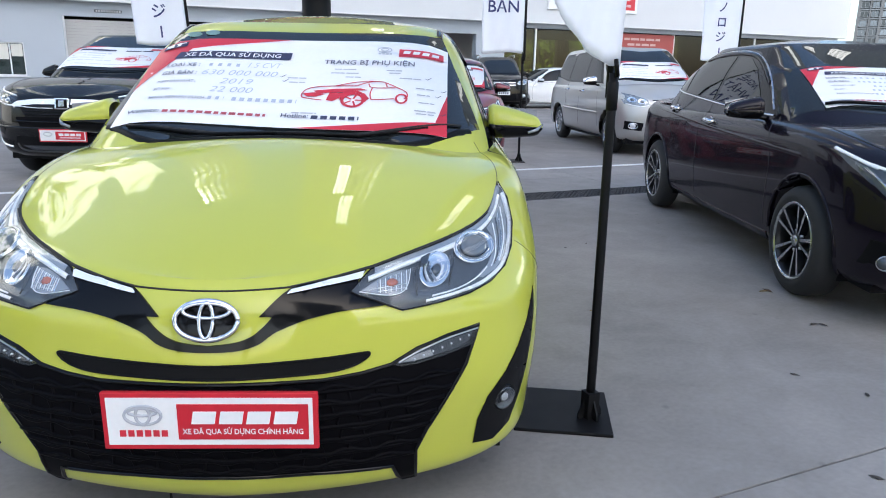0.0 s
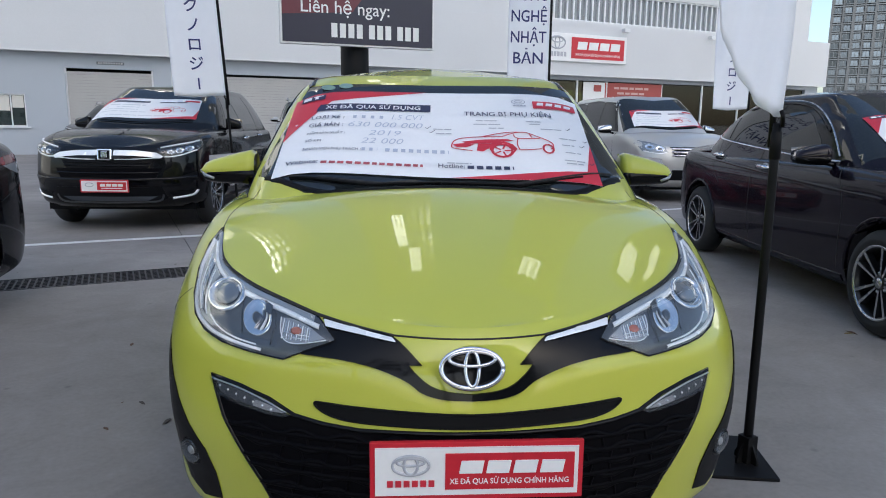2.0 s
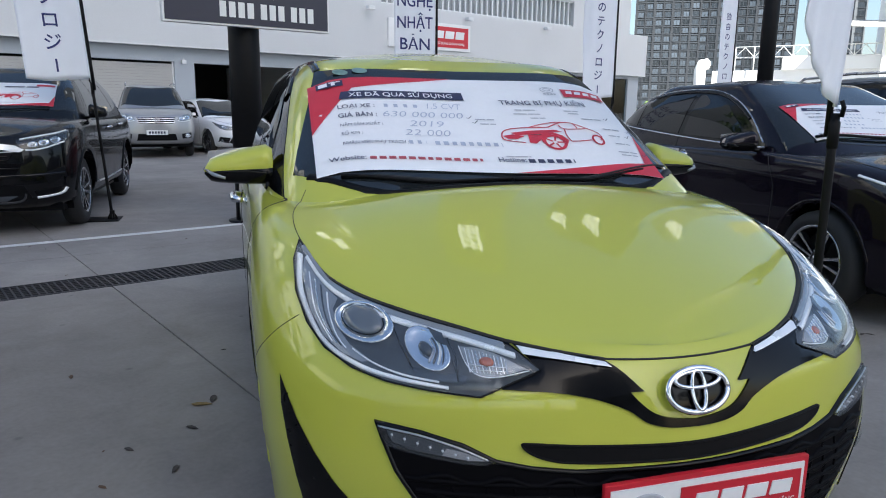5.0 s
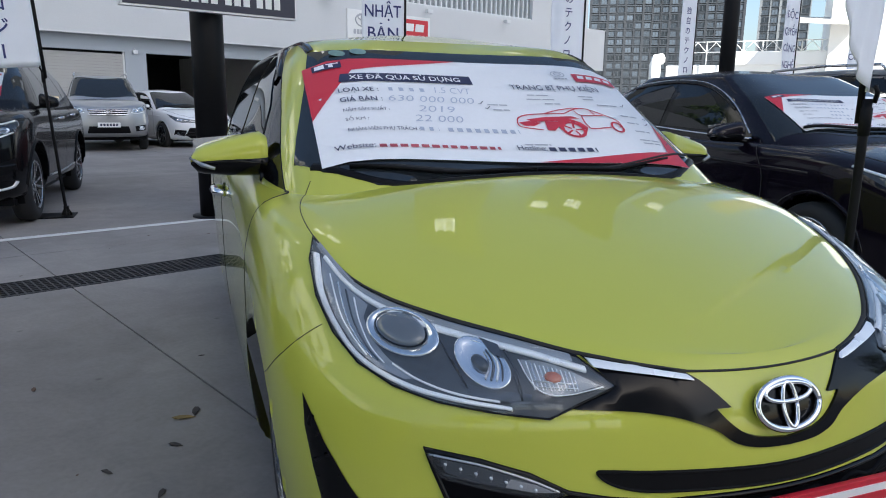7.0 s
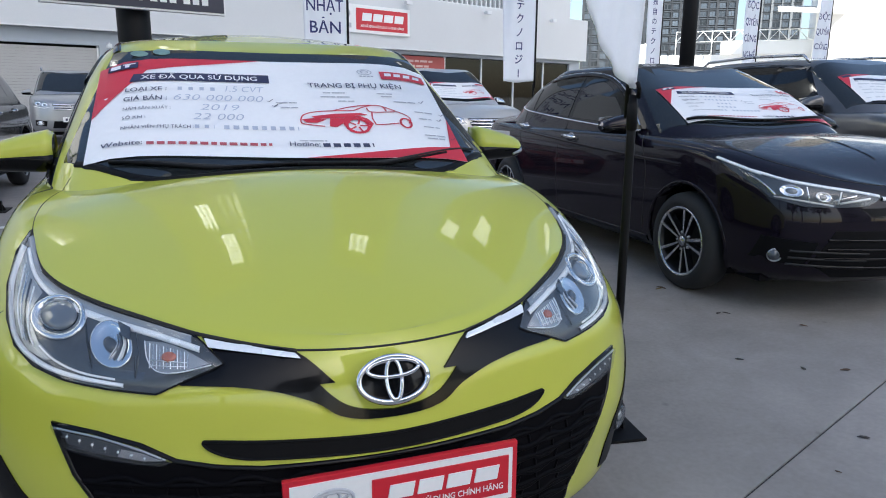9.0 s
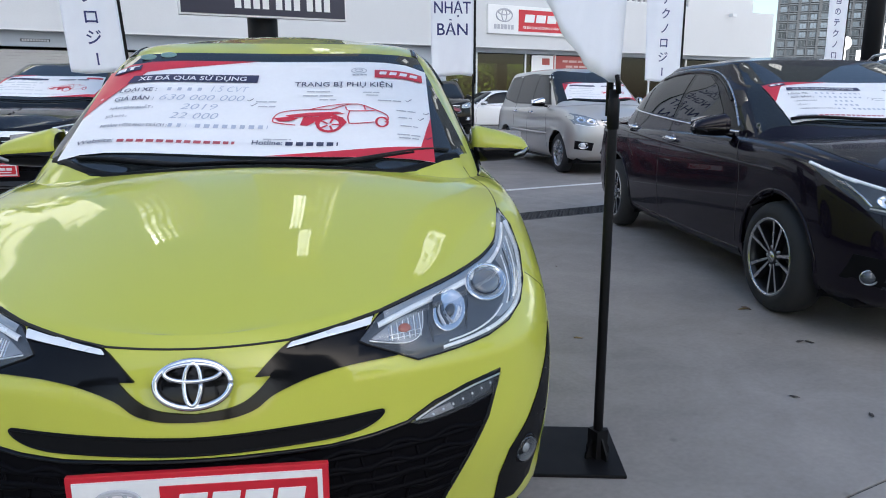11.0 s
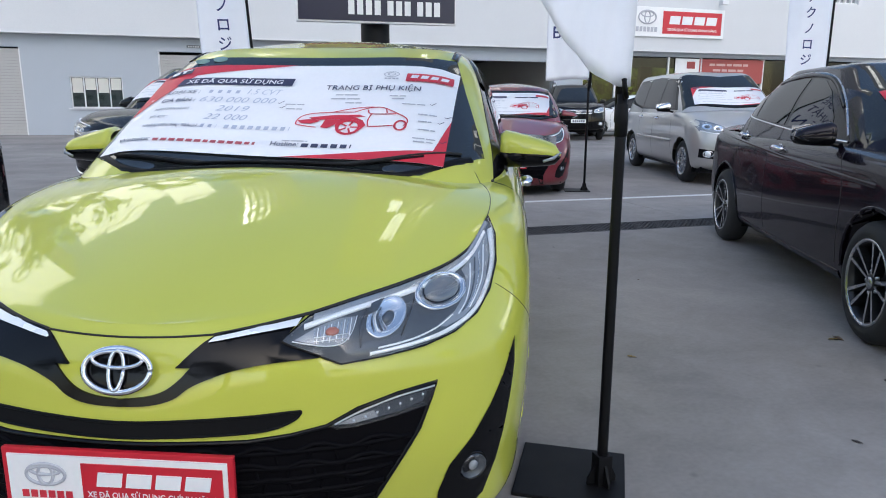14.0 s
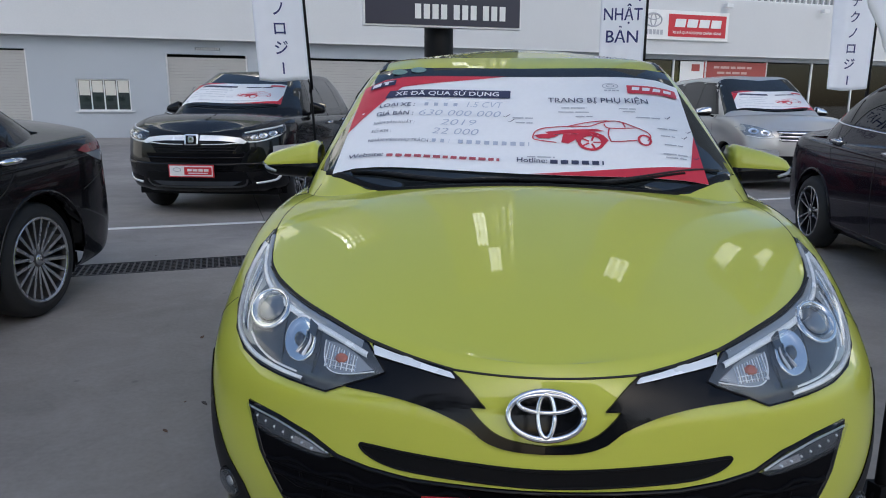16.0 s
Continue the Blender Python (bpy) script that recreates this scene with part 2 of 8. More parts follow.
shade_by_object(TOWER_GLASS, 0.25, 1.9)


# ---------- mesh helpers ----------
def spl(xs, ys, x):
    """Cubic through (xs, ys), flat past the ends."""
    xs, ys, x = np.asarray(xs, float), np.asarray(ys, float), np.asarray(x, float)
    s = np.diff(ys) / np.diff(xs)
    m = np.concatenate([[s[0]], np.where(s[:-1] * s[1:] > 0, (s[:-1] + s[1:]) / 2, 0), [s[-1]]])
    i = np.clip(np.searchsorted(xs, x) - 1, 0, len(xs) - 2)
    h = xs[i + 1] - xs[i]
    t = np.clip((x - xs[i]) / h, 0, 1)
    return ((1 + 2 * t) * (1 - t) ** 2 * ys[i] + t * (1 - t) ** 2 * h * m[i] + t * t * (3 - 2 * t) * ys[i + 1] + t * t * (t - 1) * h * m[i + 1])


def curve_pts(pts, closed=False, per=8):
    """Catmull-Rom through the points."""
    p = np.array(pts, float)
    n = len(p)
    out = []
    for k in range(n if closed else n - 1):
        if closed:
            a, b, c, d = p[k - 1], p[k], p[(k + 1) % n], p[(k + 2) % n]
        else:
            a, b, c, d = p[max(k - 1, 0)], p[k], p[k + 1], p[min(k + 2, n - 1)]
        for t in np.arange(per) / per:
            out.append(0.5 * (2 * b + (c - a) * t + (2 * a - 5 * b + 4 * c - d) * t * t + (3 * b - a - 3 * c + d) * t ** 3))
    if not closed:
        out.append(p[-1])
    return np.array(out)


def thing(name, label, category, group="", m=None, kind=""):
    ob = new(name)
    ob.empty_display_size = 0.2
    if m is not None:
        ob.matrix_world = m
    return tagged(ob, label, category, group, kind)


def part(name, bm, material, parent=None, label="", smooth=True, m=None):
    me = bpy.data.meshes.new(name)
    bm.normal_update()
    bm.to_mesh(me)
    bm.free()
    return part_me(name, me, material, parent, label, smooth, m)


def part_me(name, me, material, parent=None, label="", smooth=True, m=None):
    for k in material if isinstance(material, (list, tuple)) else [material]:
        me.materials.append(k)
    me.polygons.foreach_set("use_smooth", [smooth] * len(me.polygons))
    ob = new(name, me)
    if parent is not None:
        ob.parent = parent
    if m is not None:
        ob.matrix_local = m
    return tagged(ob, label)


def pydata(name, verts, faces, material, parent=None, label="", smooth=True, m=None):
    me = bpy.data.meshes.new(name)
    me.from_pydata([tuple(map(float, v)) for v in verts], [], faces)
    me.update()
    return part_me(name, me, material, parent, label, smooth, m)


def add_box(bm, x0, x1, y0, y1, z0, z1, bevel=0.0, m=None):
    r = bmesh.ops.create_cube(bm, size=1.0)
    vs = r["verts"]
    bmesh.ops.scale(bm, vec=(x1 - x0, y1 - y0, z1 - z0), verts=vs)
    bmesh.ops.translate(bm, vec=((x0 + x1) / 2, (y0 + y1) / 2, (z0 + z1) / 2), verts=vs)
    if bevel:
        es = list({e for v in vs for e in v.link_edges})
        r = bmesh.ops.bevel(bm, geom=es, offset=bevel, segments=2, affect="EDGES", profile=0.7)
        vs = list({v for f in r["faces"] for v in f.verts} | {v for v in vs if v.is_valid})
    if m is not None:
        bmesh.ops.transform(bm, matrix=m, verts=vs)
    return vs


def box(name, dims, material, parent=None, label="", bevel=0.004, m=None):
    bm = bmesh.new()
    add_box(bm, *dims, bevel=bevel)
    return part(name, bm, material, parent, label, smooth=False, m=m)


def tube(name, pts, radius, material, parent=None, label="", sides=10, flat=1.0, m=None):
    """A round bar along a line of points; radius: a number or one for each point."""
    p = np.array(pts, float)
    rad = np.full(len(p), radius) if np.isscalar(radius) else np.array(radius, float)
    tan = np.gradient(p, axis=0)
    tan /= np.linalg.norm(tan, axis=1)[:, None]
    verts, faces = [], []
    up = np.array([0, 0, 1.0]) if abs(tan[0][2]) < 0.9 else np.array([0, 1.0, 0])
    for k in range(len(p)):
        a = np.cross(tan[k], up)
        a /= np.linalg.norm(a)
        b = np.cross(a, tan[k])
        for s in range(sides):
            th = 2 * math.pi * s / sides
            verts.append(p[k] + rad[k] * (math.cos(th) * a + flat * math.sin(th) * b))
    for k in range(len(p) - 1):
        for s in range(sides):
            t = (s + 1) % sides
            faces.append((k * sides + s, k * sides + t, (k + 1) * sides + t, (k + 1) * sides + s))
    faces.append(tuple(range(sides))[::-1])
    faces.append(tuple(range((len(p) - 1) * sides, len(p) * sides)))
    return pydata(name, verts, faces, material, parent, label, m=m)


def lathe(name, prof, material, parent=None, label="", n=48, axis="x", m=None, smooth=True):
    """Turns a profile of (along, radius) round an axis."""
    verts, faces = [], []
    for a, r in prof:
        for k in range(n):
            th = 2 * math.pi * k / n
            c, s = r * math.cos(th), r * math.sin(th)
            verts.append({"x": (a, c, s), "y": (c, a, s), "z": (c, s, a)}[axis])
    for j in range(len(prof) - 1):
        for k in range(n):
            q = (k + 1) % n
            faces.append((j * n + k, j * n + q, (j + 1) * n + q, (j + 1) * n + k))
    return pydata(name, verts, faces, material, parent, label, smooth, m)


def fill(outline, res):
    """Triangles that fill a flat outline, with inner points at the spacing res."""
    o = np.asarray(outline, float)
    n = len(o)
    pts = [Vector(p) for p in o]
    lo, hi = o.min(0), o.max(0)
    nxt = np.roll(o, -1, axis=0)
    gx, gy = np.meshgrid(np.arange(lo[0] + res / 2, hi[0], res), np.arange(lo[1] + res / 2, hi[1], res))
    g = np.stack([gx.ravel(), gy.ravel()], 1)
    if len(g):
        y0, y1 = o[None, :, 1], nxt[None, :, 1]
        cross = (y0 > g[:, None, 1]) != (y1 > g[:, None, 1])
        with np.errstate(divide="ignore", invalid="ignore"):
            xi = o[None, :, 0] + (g[:, None, 1] - y0) * (nxt[None, :, 0] - o[None, :, 0]) / (y1 - y0)
        inside = (cross & (g[:, None, 0] < xi)).sum(1) % 2 == 1
        seg = nxt - o
        ln = np.maximum((seg ** 2).sum(1), 1e-12)
        t = np.clip(((g[:, None] - o[None]) * seg[None]).sum(2) / ln, 0, 1)
        dist = np.linalg.norm(g[:, None] - (o[None] + t[..., None] * seg[None]), axis=2).min(1)
        pts += [Vector(p) for p in g[inside & (dist > res * 0.35)]]
    v, _, f, *_ = delaunay_2d_cdt(pts, [(k, (k + 1) % n) for k in range(n)], [], 1, 1e-6)
    return np.array([tuple(p) for p in v]), [tuple(t) for t in f]

# ---------- vehicles: shell, fitted panels, wheels ----------
def half_outline(yf, yr, w, ya, yb, nf, nr, nose, tail, counts):
    """Half of a plan outline, from the front's middle round the side to the rear's middle."""
    th = np.linspace(0, math.pi / 2, 600)

    def arc(span, n, push):
        x = np.sin(th) ** (2 / n)
        v = (np.sqrt(x * x + 0.02) - 0.1414) * 1.15
        y = span * (1 - np.cos(th) ** (2 / n)) + push * (v - v[-1] * x ** 6)
        d = np.r_[0, np.cumsum(np.hypot(np.diff(x * w), np.diff(y)))]
        return x, y, d / d[-1]

    fx, fy, fd = arc(ya - yf, nf, nose)
    rx, ry, rd = arc(yr - yb, nr, tail)
    u = np.linspace(0, 1, counts[0])
    x1, y1 = w * np.interp(u, fd, fx), yf + np.interp(u, fd, fy)
    ys = np.linspace(ya, yb, counts[1])[1:-1]
    u = np.linspace(1, 0, counts[2])
    x2, y2 = w * np.interp(u, rd, rx), yr - np.interp(u, rd, ry)
    return np.r_[x1, np.full(len(ys), w), x2], np.r_[y1, ys, y2]


def shell(levels, stations, yb, nr, tail, spine, counts=(64, 110, 40), rows=44, cap=26, crown=2.0):
    """Stacked plan outlines, closed by a crowned top. A level is front y, rear y, half width, where the side begins, roundness and point of the front, then a height at each station."""
    lev = np.array([[*v[:6], *(v[6] if isinstance(v[6], (list, tuple)) else [v[6]] * len(stations))] for v in levels], float)
    lv = curve_pts(lev, per=max(2, rows // (len(lev) - 1)))
    grid = []
    for v in lv:
        x, y = half_outline(*v[:4], yb, v[4], nr, v[5], tail, counts)
        grid.append(np.stack([x, y, spl(stations, v[6:], y)], 1))
    edge = grid[-1]
    sp = spl([p[0] for p in spine], [p[1] for p in spine], edge[:, 1])
    for r in np.linspace(0, 1, cap)[1:]:
        f = 1 - (1 - r) ** crown
        grid.append(np.stack([edge[:, 0] * (1 - r), edge[:, 1], edge[:, 2] + (sp - edge[:, 2]) * f], 1))
    g = np.array(grid)
    j0 = len(lv) - 1
    lo, hi = max(j0 - 10, 1), min(j0 + 9, len(g) - 2)
    for _ in range(10):
        g[lo:hi] = 0.25 * g[lo - 1:hi - 1] + 0.5 * g[lo:hi] + 0.25 * g[lo + 1:hi + 1]
    nr_, nc = g.shape[:2]
    right = g.reshape(-1, 3)
    left = right * (-1, 1, 1)
    verts = np.concatenate([right, left])
    faces = []
    for j in range(nr_ - 1):
        for k in range(nc - 1):
            a, b, c, d = j * nc + k, j * nc + k + 1, (j + 1) * nc + k + 1, (j + 1) * nc + k
            faces.append((a, b, c, d))
            o = nr_ * nc
            faces.append((d + o, c + o, b + o, a + o))
    return verts, faces


class Car:
    """A vehicle with its nose at the origin of its base, looking down -y."""

    def __init__(self, name, label, category, m, spec, body_paint, group="", fine=True):
        self.spec, self.paint, self.fine = spec, body_paint, fine
        self.root = thing(name, label, category, group, m)
        counts, rows, cap = ((72, 120, 44), 48, 30) if fine else ((36, 64, 24), 26, 14)
        s = spec
        v, f = shell(s["levels"], s["stations"], s["yb"], s["nr"], s["tail"], s["spine"], counts, rows, cap, s.get("crown", 2.0))
        # wheel openings
        r, h = s["arch"], (s["yb"] - s["hubs"][0]) / counts[1] * 0.75
        for hub in s["hubs"]:
            d = np.hypot(v[:, 1] - hub, v[:, 2] - s["rw"])
            near = (abs(d - r) < h) & (abs(v[:, 0]) > 0.5)
            k = (r / np.maximum(d, 1e-6))[near]
            v[near, 1] = hub + (v[near, 1] - hub) * k
            v[near, 2] = s["rw"] + (v[near, 2] - s["rw"]) * k
        mid = v[np.array(f)].mean(1)
        keep = np.ones(len(f), bool)
        for hub in s["hubs"]:
            keep &= ~((np.hypot(mid[:, 1] - hub, mid[:, 2] - s["rw"]) < r - 0.002) & (abs(mid[:, 0]) > 0.5))
        f = [q for q, ok in zip(f, keep) if ok]
        g = s["cabin"]
        gv, gf = shell(g["levels"], [0, 6], g["yb"], g["nr"], 0.0, g["spine"],
                       (60, 50, 40) if fine else (30, 26, 22), 26 if fine else 14, 16 if fine else 9, g.get("crown", 2.0))
        self.bvh = BVHTree.FromPolygons([tuple(p) for p in np.concatenate([v, gv])], f + [tuple(i + len(v) for i in q) for q in gf])
        self.body = self._welded("body", v, f, body_paint)
        self.cabin = self._welded("cabin_shell", gv, gf, body_paint)
        w = max(l[2] for l in s["levels"])
        box("underbody", (-w + 0.14, w - 0.14, s["hubs"][0] - 0.55, s["hubs"][1] + 0.5, s["clear"], s["clear"] + 0.1), TRIM, self.root)
        for hub in s["hubs"]:
            for side in (-1, 1):
                low = math.asin(max(min((s["clear"] - s["rw"]) / r, 0.9), -0.9))
                th = np.linspace(low, math.pi - low, 25)
                rim = [(hub + (r + 0.004) * math.cos(t), s["rw"] + (r + 0.004) * math.sin(t)) for t in th]
                lv = [(side * (w - 0.08), y, z) for y, z in rim] + [(side * (w - 0.34), y, z) for y, z in rim] + [(side * (w - 0.34), hub, s["clear"])]
                n = len(th)
                pydata("wheel_liner", lv, [(k, k + 1, n + k + 1, n + k) for k in range(n - 1)] + [(n + k, n + k + 1, 2 * n) for k in range(n - 1)], TRIM, self.root)
        self.wheels(w)

    def _welded(self, name, v, f, material):
        bm = bmesh.new()
        bv = [bm.verts.new(p) for p in v]
        for q in f:
            try:
                bm.faces.new([bv[i] for i in q])
            except ValueError:
                pass
        bmesh.ops.remove_doubles(bm, verts=bm.verts, dist=0.0002)
        loose = [x for x in bm.verts if not x.link_faces]
        bmesh.ops.delete(bm, geom=loose, context="VERTS")
        return part(name, bm, material, self.root)

    def wheels(self, w):
        s = self.spec
        r, rim = s["rw"], s["rim"]
        for hub in s["hubs"]:
            for side in (-1, 1):
                base = new("wheel")
                base.parent = self.root
                base.matrix_local = pose(side * (w - s.get("inset", 0.03)), hub, r, 0, 0, 0 if side > 0 else 180)
                n = 56 if self.fine else 32
                lathe("tyre", [(-0.19, rim - 0.01), (-0.20, rim + 0.02), (-0.19, r - 0.03), (-0.17, r - 0.006), (-0.10, r), (-0.045, r - 0.006), (-0.018, r - 0.025),
                               (-0.006, r - 0.06), (-0.004, rim + 0.03), (-0.010, rim + 0.004), (-0.022, rim - 0.006)], RUBBER, base, n=n)
                lathe("rim", [(-0.19, rim - 0.01), (-0.16, rim - 0.03), (-0.05, rim - 0.022), (-0.018, rim - 0.016), (-0.010, rim - 0.004), (-0.018, rim + 0.004)], s.get("barrel", RIM), base, n=n)
                lathe("rim_lip", [(-0.016, rim - 0.012), (-0.007, rim - 0.006), (-0.006, rim + 0.001), (-0.012, rim + 0.005)], RIM, base, n=n)
                lathe("brake_disc", [(-0.12, rim - 0.03), (-0.12, 0.005)], BRAKE, base, n=24)
                k, twin = s.get("spokes", (5, True))
                bm = bmesh.new()
                for q in range(k):
                    for off in (-1, 1) if twin else (0,):
                        th = 2 * math.pi * q / k
                        spread = s.get("spread", 0.13)
                        a0, a1 = th + off * 0.25, th + off * spread * 2.0
                        p0 = np.array([-0.045, 0.045 * math.cos(a0), 0.045 * math.sin(a0)])
                        p1 = np.array([-0.022, (rim - 0.012) * math.cos(a1), (rim - 0.012) * math.sin(a1)])
                        t = np.array([0, -math.sin(th), math.cos(th)])
                        w0, w1 = s.get("spoke_w", (0.016, 0.011))
                        vs = [bm.verts.new(c) for c in (p0 - t * w0 + (0.012, 0, 0), p0 + t * w0 + (0.012, 0, 0), p1 + t * w1 + (0.008, 0, 0), p1 - t * w1 + (0.008, 0, 0),
                                                        p0 - t * w0 * 1.5 - (0.03, 0, 0), p0 + t * w0 * 1.5 - (0.03, 0, 0), p1 + t * w1 * 1.5 - (0.03, 0, 0), p1 - t * w1 * 1.5 - (0.03, 0, 0))]
                        for c in ((0, 1, 2, 3), (4, 7, 6, 5), (0, 4, 5, 1), (1, 5, 6, 2), (2, 6, 7, 3), (3, 7, 4, 0)):
                            bm.faces.new([vs[i] for i in c]).material_index = 0 if c == (0, 1, 2, 3) else 1
                part("spokes", bm, [RIM, s.get("pocket", RIM)], base, smooth=False)
                lathe("hub_cap", [(-0.06, 0.055), (-0.038, 0.052), (-0.030, 0.040), (-0.028, 0.0)], s.get("pocket", RIM), base, n=24)
                lathe("hub_badge", [(-0.030, 0.032), (-0.025, 0.029), (-0.024, 0.0)], RIM, base, n=20)
                for q in range(5):
                    th = 2 * math.pi * (q + 0.5) / 5
                    lathe("wheel_nut", [(-0.05, 0.010), (-0.036, 0.009), (-0.034, 0.0)], SATIN, base, n=8, m=pose(0, 0.058 * math.cos(th), 0.058 * math.sin(th)))

    def cast(self, a, b, axis):
        o, d = {"F": ((a, -2, b), (0, 1, 0)), "R": ((a, 9, b), (0, -1, 0)), "T": ((a, b, 3), (0, 0, -1)),
                "L": ((-2.5, a, b), (1, 0, 0)), "S": ((2.5, a, b), (-1, 0, 0))}[axis]
        hit = self.bvh.ray_cast(Vector(o), Vector(d))
        if hit[0] is None:
            hit = self.bvh.find_nearest(Vector(o) + Vector(d) * (2.5 if axis in "FLS" else 2.0))
        return np.array(hit[0]), np.array(hit[1]), np.array(d, float)

    def lay(self, pts2, axis, off, tilt=0.6):
        """Lays flat points on the body, lifted by off."""
        out = []
        for a, b in pts2:
            p, n, d = self.cast(a, b, axis)
            if n @ d > 0:
                n = -n
            n = n * tilt - d * (1 - tilt)
            out.append(p + n / np.linalg.norm(n) * off)
        return np.array(out)

    def patch(self, name, outline, axis, material, off=0.004, res=0.03, curved=False, parent=None, label="", per=6, skirt=0.012, bulge=0.0):
        """A panel that follows the body inside a flat outline."""
        o = curve_pts(outline, True, per) if curved else self._dense(outline, res)
        v2, tris = fill(o, res)
        if bulge:
            gap = np.array([np.linalg.norm(o - p, axis=1).min() for p in v2])
            top = np.array([self.lay([p], axis, off + bulge * (1 - (1 - min(g / 0.045, 1)) ** 2))[0] for p, g in zip(v2, gap)])
        else:
            top = self.lay(v2, axis, off)
        verts = list(top)
        cnt = {}
        for t in tris:
            for i in range(3):
                e = (t[i], t[(i + 1) % 3])
                cnt[tuple(sorted(e))] = None if tuple(sorted(e)) in cnt else e
        low = {}
        faces = [tuple(t) for t in tris]
        d = self.cast(*v2[0], axis)[2]
        for e in cnt.values():
            if e is None:
                continue
            for i in e:
                if i not in low:
                    low[i] = len(verts)
                    verts.append(top[i] + d * (off + skirt))
            faces.append((e[1], e[0], low[e[0]], low[e[1]]))
        # outward faces
        a, b, c = (np.array(verts[i]) for i in faces[0])
        if np.cross(b - a, c - a) @ d > 0:
            faces = [q[::-1] for q in faces]
        ob = pydata(name, verts, faces, material, parent or self.root, label)
        try:
            ob.data.set_sharp_from_angle(angle=radians(50))
        except AttributeError:
            pass
        return ob

    def dish(self, name, rings, material, parent, close=True, smooth=True, label=""):
        """A bowl or dome of nested outlines laid on the front of the body. rings: (flat points, lift) from the rim to the middle."""
        n = len(rings[0][0])
        verts = np.concatenate([self.lay(p, "F", off) for p, off in rings])
        faces = [(j * n + i, j * n + (i + 1) % n, (j + 1) * n + (i + 1) % n, (j + 1) * n + i) for j in range(len(rings) - 1) for i in range(n)]
        if close:
            k = (len(rings) - 1) * n
            verts = np.concatenate([verts, verts[k:].mean(0, keepdims=True)])
            faces += [(k + i, k + (i + 1) % n, len(verts) - 1) for i in range(n)]
        a, b, c = (verts[i] for i in faces[0][:3])
        if np.cross(b - a, c - a)[1] > 0:
            faces = [q[::-1] for q in faces]
        return pydata(name, verts, faces, material, parent, label, smooth)

    @staticmethod
    def _dense(outline, res):
        p = np.array(outline, float)
        out = []
        for a, b in zip(p, np.roll(p, -1, axis=0)):
            k = max(1, int(np.hypot(*(b - a)) / res))
            out += [a + (b - a) * i / k for i in range(k)]
        return np.array(out)

    def seam(self, name, pts, axis, width, material, off=0.0025, curved=True, parent=None, label="", per=8, lift=0.0):
        """A narrow strip along a line on the body; lift makes it a raised bead."""
        p = curve_pts(pts, False, per) if curved else self._dense(list(pts) + [pts[-1]], 0.03)
        if np.hypot(*(p[-1] - p[-2])) < 1e-6:
            p = p[:-1]
        t = np.gradient(p, axis=0)
        t /= np.maximum(np.linalg.norm(t, axis=1), 1e-9)[:, None]
        n = np.stack([-t[:, 1], t[:, 0]], 1)
        width = np.asarray(width)[..., None] if np.ndim(width) else width
        rows = [self.lay(p - n * width / 2, axis, -0.003), self.lay(p - n * width / 2.4, axis, off + lift * 0.7), self.lay(p, axis, off + lift),
                self.lay(p + n * width / 2.4, axis, off + lift * 0.7), self.lay(p + n * width / 2, axis, -0.003)]
        k = len(p)
        verts = np.concatenate(rows)
        faces = [(j * k + i, j * k + i + 1, (j + 1) * k + i + 1, (j + 1) * k + i) for j in range(4) for i in range(k - 1)]
        d = self.cast(*p[0], axis)[2]
        a, b, c = (verts[i] for i in faces[k][:3])
        if np.cross(b - a, c - a) @ d > 0:
            faces = [q[::-1] for q in faces]
        return pydata(name, verts, faces, material, parent or self.root, label)


def soft(pts, corners):
    """An outline whose runs between the corners (by index) are smooth curves."""
    out = []
    for a, b in zip(corners, list(corners[1:]) + [corners[0] + len(pts)]):
        out += [tuple(p) for p in curve_pts([pts[k % len(pts)] for k in range(a, b + 1)], False, 5)[:-1]]
    return out

# ---------- the lot: ground, drain, line ----------
LOT = 21.8  # degrees by which the lot's lines turn from the x axis
LOT_M = pose(0, 0, 0, 0, 0, LOT)


def lot(u, v, z=0.0):
    return LOT_M @ Vector((u, v, z))


